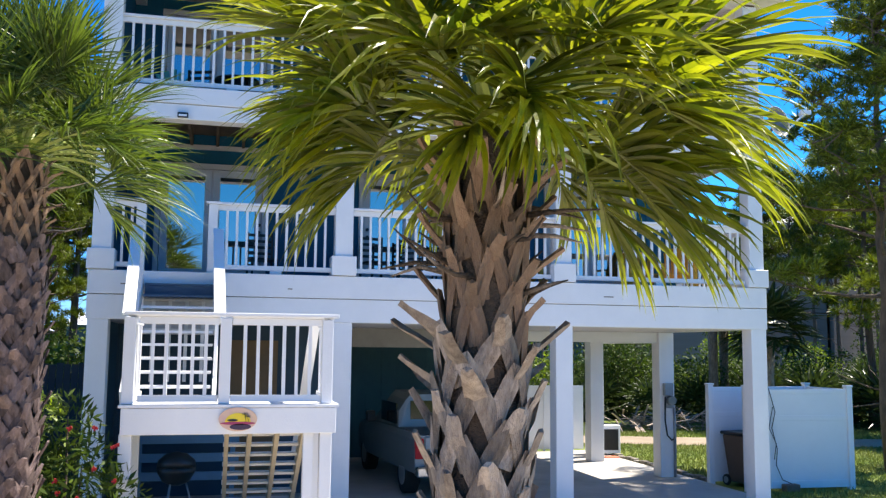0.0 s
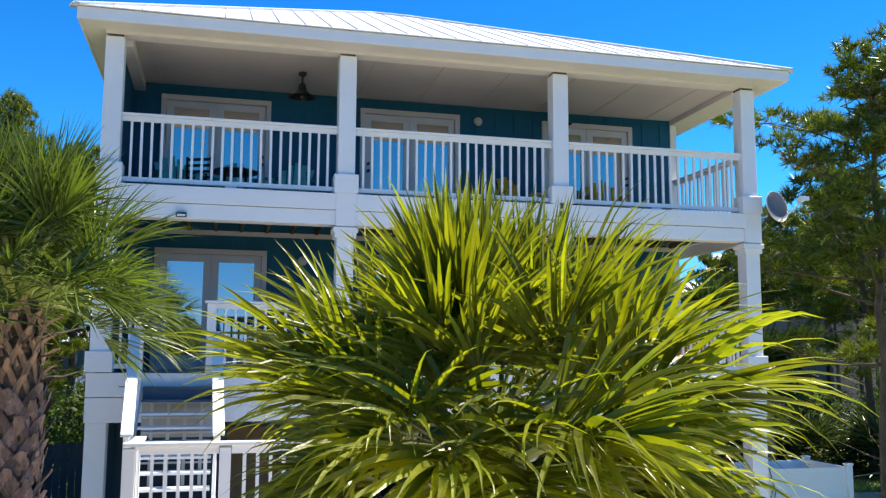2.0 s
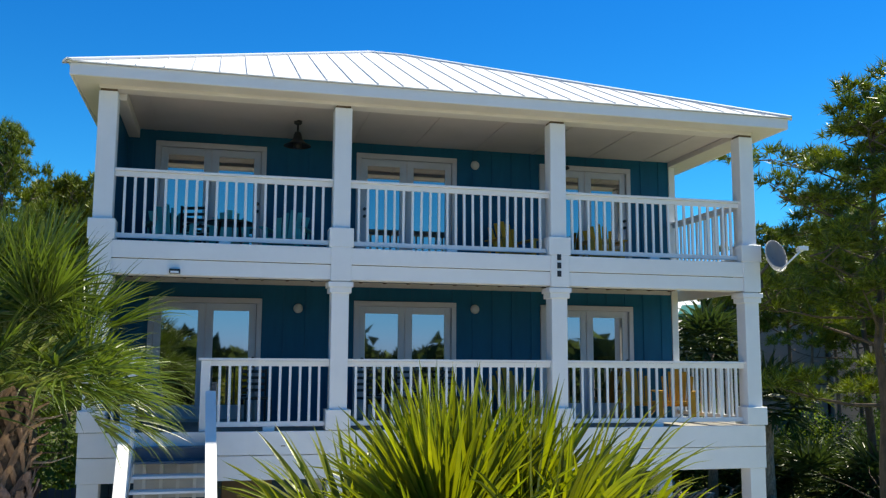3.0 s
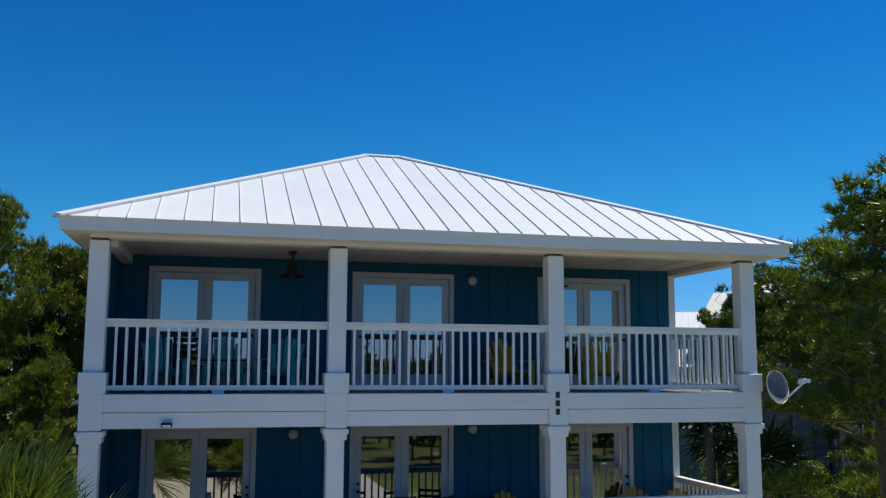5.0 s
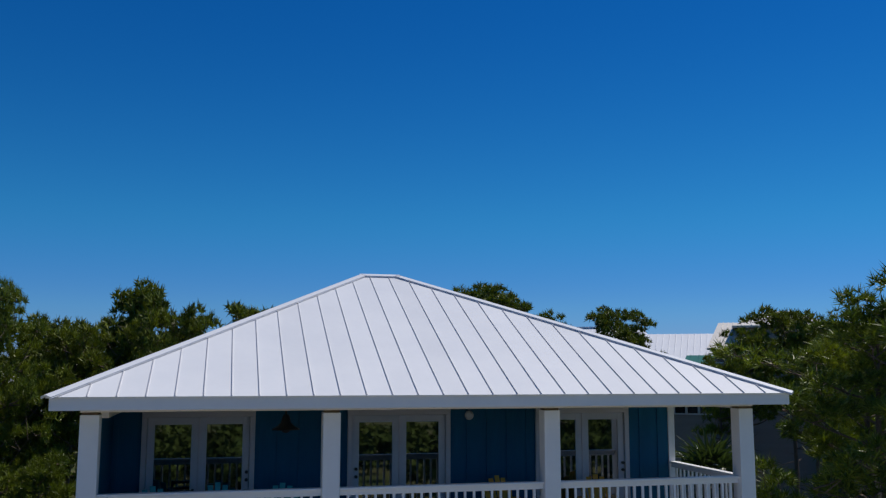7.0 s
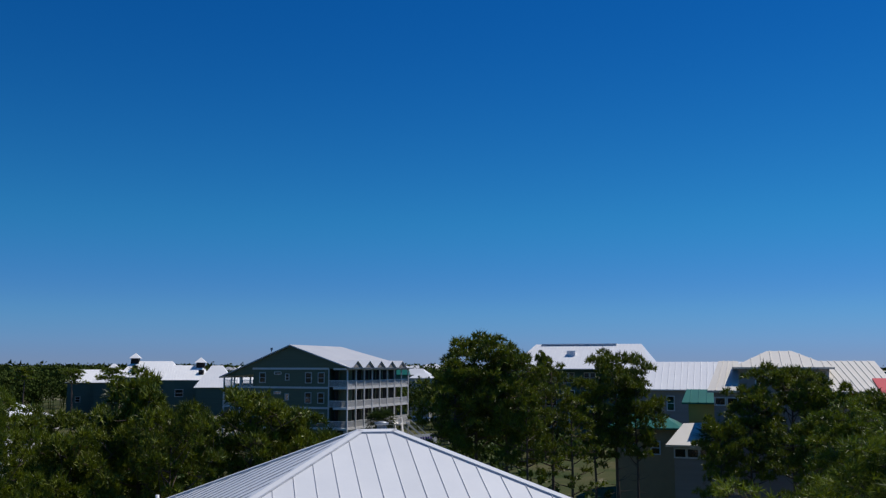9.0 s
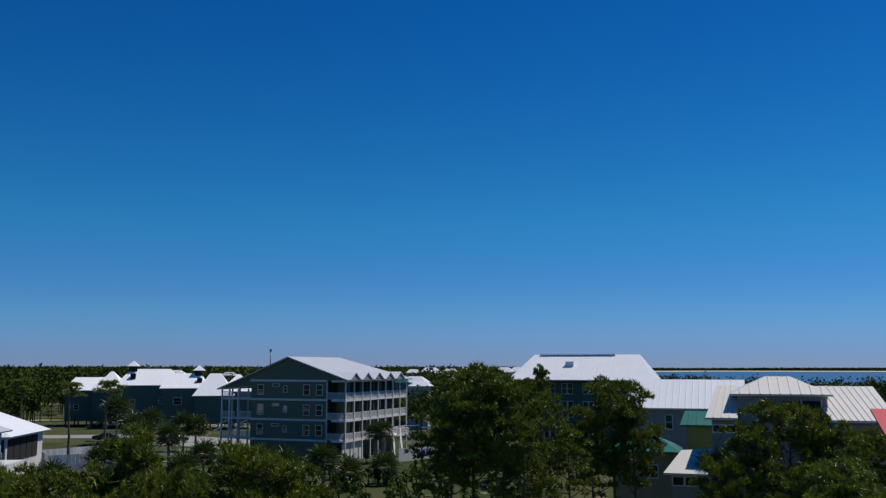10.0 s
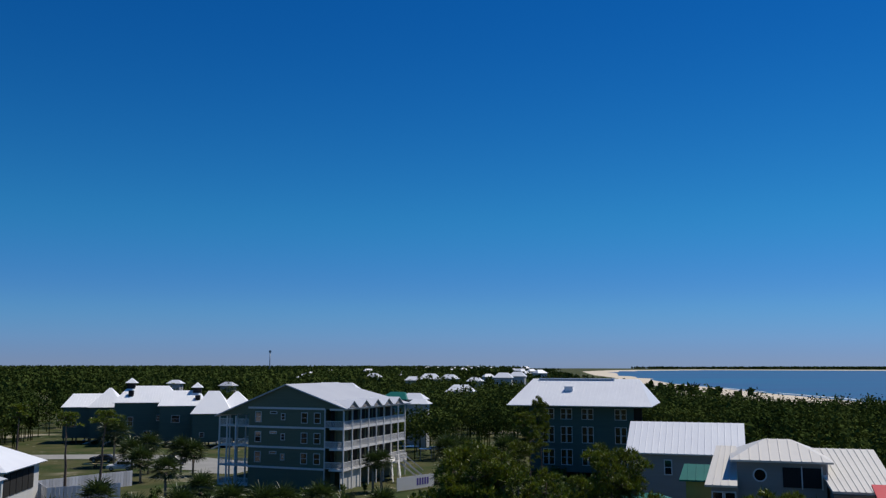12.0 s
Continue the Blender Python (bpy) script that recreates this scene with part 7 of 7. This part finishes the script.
# townhouses with white roofs
for x, y, w, ev, rd, rl, wins in ((-8.4, 212, 13.6, 9.9, 13.6, 9.0, ((-3.2, 4.6, 1.0, 2.0), (0.6, 2.0, 1.6, 1.4), (3.0, 5.8, 0.9, 1.2))), (-0.6, 207, 9.0, 9.3, 12.6, 7.5, ((-1.0, 5.6, 1.7, 1.5),)), (6.2, 202, 8.2, 7.7, 12.6, 2.5, ((-2.0, 2.6, 0.9, 0.9),)), (11.5, 204, 7.0, 8.6, 12.4, 0.6, ()), (-22.8, 222, 9.0, 8.6, 11.6, 7.0, ((-2, 4, 1, 1.2),)), (-17.6, 219, 7.0, 8.6, 13.0, 0.6, ((0, 4, 1, 1.2),))):
    h = hip_house("townhouse", "dark teal townhouse with a bright white roof", pose(x, y, 1.1, 0, 0, -6), w, 9.5, 0.0, ev, rd, rl, TEALW, TWROOF, 0.5, wins, "house", "white-roofed townhouses", 1.4)
    if x > -10 and rl > 5:
        cx = -rl / 2 + 0.5 if x < -5 else rl / 2 - 0.6
        solid("cupola", [(cx - 0.9, cx + 0.9, -0.9, 0.9, rd - 0.8, rd + 0.7)], DARKIN, h)
        bm = bmnew()
        for a in range(4):
            c0 = [(-1.3, -1.3), (1.3, -1.3), (1.3, 1.3), (-1.3, 1.3)]
            slab_face(bm, [(cx + c0[a][0], c0[a][1], rd + 0.7), (cx + c0[(a + 1) % 4][0], c0[(a + 1) % 4][1], rd + 0.7), (cx, 0, rd + 1.9)], 0.08)
        part("cupola_roof", bm, TWROOF, h)
        solid("chimney_box", [(cx - 0.1, cx + 1.0, -3.4, -2.5, rd - 2.4, rd - 1.0)], DARKIN, h)
    bm = bmnew()
    beam(bm, (w / 2 - 0.5, -4.9, 1.4), (w / 2 - 4.0, -6.4, 0.0), 0.14, 0.3)
    beam(bm, (w / 2 - 0.5, -4.9, 2.4), (w / 2 - 4.0, -6.4, 1.0), 0.1, 0.12)
    part("stair", bm, BANDM, h)

# low white-roofed house and its fences at the other side
lh = hip_house("low_house", "low house with a white roof and dark porch screens", pose(-29.7, 117, 1.1, 0, 0, -10), 21, 13, 0.0, 5.6, 9.2, 9.0, BANDM, WROOF, 0.8)
for k in range(5):
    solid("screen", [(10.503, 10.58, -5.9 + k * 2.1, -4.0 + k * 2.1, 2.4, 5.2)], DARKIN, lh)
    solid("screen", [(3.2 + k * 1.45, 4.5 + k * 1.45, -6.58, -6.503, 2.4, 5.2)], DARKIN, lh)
lo = hip_house("low_house", "small pale house with a ribbed white roof", pose(-19.2, 73.0, 0.2, 0, 0, -10), 7, 8, 0.0, 9.3, 11.2, 2.0, mat("pale_blue_wall", (0.28, 0.40, 0.52), (0.24, 0.35, 0.46), 0.7, 0.6, 0.1), AROOF, 0.7)
balcony_rail(lo, (3.6, -3.0), (6.2, -3.0), 6.9)
solid("porch_floor", [(3.52, 6.3, -3.2, 2.0, 6.7, 6.9)], BANDM, lo)
solid("porch_post", [(6.1, 6.25, -3.1, -2.95, 0, 6.69)], BANDM, lo)
yard = thing("yard_fence", "long weathered grey-white yard fence", "fence")
YF = mat("weathered_white_board", (0.66, 0.66, 0.70), (0.52, 0.52, 0.57), 0.8, 0.6, 0.2, per=0.2)
for (ax, ay), (bx, by) in (((-19.2, 126), (-16.6, 118)), ((-16.6, 118), (-7.6, 121)), ((-19.2, 126), (-7.0, 136))):
    n = int(math.hypot(bx - ax, by - ay) / 0.5)
    for k in range(n):
        x, y = ax + (bx - ax) * (k + 0.5) / n, ay + (by - ay) * (k + 0.5) / n
        o = solid("board", [(-0.24, 0.24, -0.02, 0.02, 0.0, 2.3)], YF, yard)
        o.location = (x, y, ground_z(x, y))
        o.rotation_euler = (0, 0, math.atan2(by - ay, bx - ax))


def car(m, paint, label, suv=True):
    t = thing("car", label, "car", "parked cars", at=m)
    bm = bmnew()
    loft(bm, [rsec(-2.3, 0.8, 0.4, 0.75), rsec(-2.1, 0.9, 0.3, 0.95), rsec(2.0, 0.9, 0.3, 0.98), rsec(2.3, 0.8, 0.4, 0.8)])
    part("body", bm, paint, t, bevel=0.02)
    bm = bmnew()
    hh = 1.75 if suv else 1.45
    loft(bm, [rsec(-2.1 if suv else -1.9, 0.8, 0.95, 1.0, 0.02), rsec(-1.9 if suv else -1.1, 0.76, 0.95, hh, 0.1, 0.62), rsec(0.4, 0.76, 0.95, hh, 0.1, 0.62), rsec(1.2, 0.8, 0.95, 1.0, 0.02)])
    part("cabin", bm, paint, t)
    for s in (-1, 1):
        solid("side_window", [(s * 0.79 - 0.02, s * 0.79 + 0.02, -1.7 if suv else -1.0, 0.5, 1.08, hh - 0.18)], PANE, t)
        wheel(t, s * 0.82, -1.4, 0.34, 0.34, 0.22)
        wheel(t, s * 0.82, 1.4, 0.34, 0.34, 0.22)


CARW = mat("white_car_paint", (0.7, 0.7, 0.72), None, 0.3, 2, spec=0.6)
CARD = mat("black_car_paint", (0.02, 0.022, 0.025), None, 0.25, 2, spec=0.6)
gz = 1.22
car(pose(-10.3, 158, gz, 0, 0, 82), CARW, "white sport utility car parked at the road")
car(pose(-14.6, 173, gz, 0, 0, 76), CARD, "dark hatchback parked on the road", False)
pickup(pose(-4.5, 163.5, gz, 0, 0, -84), CARD, "black pickup truck parked on the road")
tr = thing("flat_trailer", "small trailer with a yellow board deck", "trailer", at=pose(-15.0, 164, gz, 0, 0, -8))
solid("deck", [(-2.2, 2.2, -0.8, 0.8, 0.5, 0.65)], mat("yellow_board", (0.5, 0.35, 0.12), None, 0.7, 3), tr)
wheel(tr, 0.0, -0.7, 0.3, 0.3, 0.2)
wheel(tr, 0.0, 0.7, 0.3, 0.3, 0.2)

# far houses among the trees and along the shore
rng = random.Random(77)
FARW = mat("far_pale_wall", (0.45, 0.45, 0.45), (0.36, 0.37, 0.38), 0.8, 0.2)
FARG = mat("far_green_wall", (0.07, 0.17, 0.14), None, 0.8, 0.2)


def far_house(x, y, w, h, wm, rm, rot):
    t = thing("far_house", "pale roofed house far off among trees", "house", "far houses", at=pose(x, y, ground_z(x, y) - 0.3, 0, 0, rot))
    solid("wall", [(-w / 2, w / 2, -w * 0.35, w * 0.35, 0, h)], wm, t)
    W, D = w / 2 + 0.6, w * 0.35 + 0.6
    bm = bmnew()
    slab_face(bm, [(-W, -D, h), (W, -D, h), (W * 0.5, 0, h + w * 0.28), (-W * 0.5, 0, h + w * 0.28)], 0.2)
    slab_face(bm, [(-W, D, h), (-W * 0.5, 0, h + w * 0.28), (W * 0.5, 0, h + w * 0.28), (W, D, h)], 0.2)
    slab_face(bm, [(-W, -D, h), (-W * 0.5, 0, h + w * 0.28), (-W, D, h)], 0.2)
    slab_face(bm, [(W, -D, h), (W, D, h), (W * 0.5, 0, h + w * 0.28)], 0.2)
    part("roof", bm, rm, t)
    for k in range(3):
        window(t, -w * 0.3 + k * w * 0.3, h * 0.6, w * 0.1, h * 0.2, -w * 0.35, -1, 0)


for x, y, w, h, g in ((-4.7, 334.2, 2.6, 13.6, 0), (13.9, 329.2, 2.8, 12.9, 2), (40.5, 259.0, 4.4, 13.3, 0), (45.4, 255.6, 4.4, 13.2, 0), (48.7, 199.4, 3.5, 12.5, 1), (52.3, 197.4, 3.0, 12.4, 0), (51.4, 188.4, 2.3, 11.6, 0), (87.6, 277.7, 4.9, 11.8, 0), (128.3, 391.9, 3.7, 13.1, 0), (174.1, 483.8, 5.9, 13.5, 0), (195.8, 519.6, 5.6, 13.8, 0), (123.1, 456.0, 6.0, 13.3, 0), (138.7, 472.7, 5.0, 13.2, 0), (102.6, 409.4, 3.8, 13.4, 0), (117.2, 583.2, 5.3, 12.8, 0)):
    far_house(x, y, w * 1.7, h - 1.3 - 0.15 * w, (FARW, FARG, GREYW)[g], (WROOF, GREENR, AROOF)[g], rng.uniform(-40, -20))
for k in range(46):
    f = k / 45
    y = 700 + 2700 * f ** 1.3
    sx = 519 + (y - 953) * 0.385 if y > 953 else 426 + (y - 622) * 0.28
    x = sx - rng.uniform(110, 420) - 60 * f
    far_house(x, y, rng.uniform(8, 13) * (1 + 0.8 * f), rng.uniform(6, 9.5), FARW, WROOF, rng.uniform(-40, 40))
for k in range(22):
    x = 2350 + 1400 * k / 21
    far_house(x, 3960 - (x - 2350) * 0.72 + rng.uniform(120, 260), rng.uniform(8, 15), rng.uniform(4, 7), FARW, GREYW, rng.uniform(-40, 40))
mast = thing("radio_mast", "thin dark radio mast above the far woods", "mast")
bm = bmnew()
tube(bm, [(100, 1230, 0), (100, 1230, 38)], [0.9, 0.6], 5)
box(bm, 98.5, 101.5, 1228.5, 1231.5, 36, 39)
part("pole", bm, GREYM, mast)
# blue play equipment beside the pond
PLAY = mat("blue_sheet", (0.05, 0.17, 0.4), None, 0.5, 2)
for x, y in ((46, 160), (49, 163), (44, 166)):
    p = thing("shade_sail", "blue sheet cover on thin posts", "canopy")
    solid("sheet", [(x - 1.6, x + 1.6, y - 1.2, y + 1.2, 3.4, 3.5)], PLAY, p)
    for s in (-1.4, 1.4):
        solid("pole", [(x + s - 0.06, x + s + 0.06, y - 0.06, y + 0.06, 1.0, 3.39)], GREYM, p)

# ---- settle the lot and the country behind it ----
ON_HOUSE = ("beach_house", "number_plate", "oval_sign", "flood_light", "wall_lamp", "pendant_lamp", "satellite_dish", "porch_chair", "garden_chair", "side_table", "camera", "sun", "ground", "entry_stair")
bpy.context.view_layer.update()
for ob in list(scene.objects):
    if ob.parent or ob.name in PLACED or ob.name.split(".")[0] in ON_HOUSE:
        continue
    at = ob.matrix_world.translation
    if at.length < 0.01 and ob.name.split(".")[0] not in ("path", "grass", "sand_yard", "slab", "driveway"):
        box_of = [q.matrix_world @ Vector(c) for q in (ob, *ob.children_recursive) if q.type == 'MESH' for c in (q.bound_box[0], q.bound_box[6])]
        at = sum(box_of, Vector()) / max(1, len(box_of))
    far_off = (at - FAR_FROM).xy.length > 37 and at.y > 18 and "thicket" not in ob.get("label", "")
    ob.matrix_basis = (far_place(0 if ob.name in ("water", "surf") else (at - FAR_FROM).xy.length) if far_off else Matrix.Translation((0, 0, RAISE))) @ ob.matrix_basis
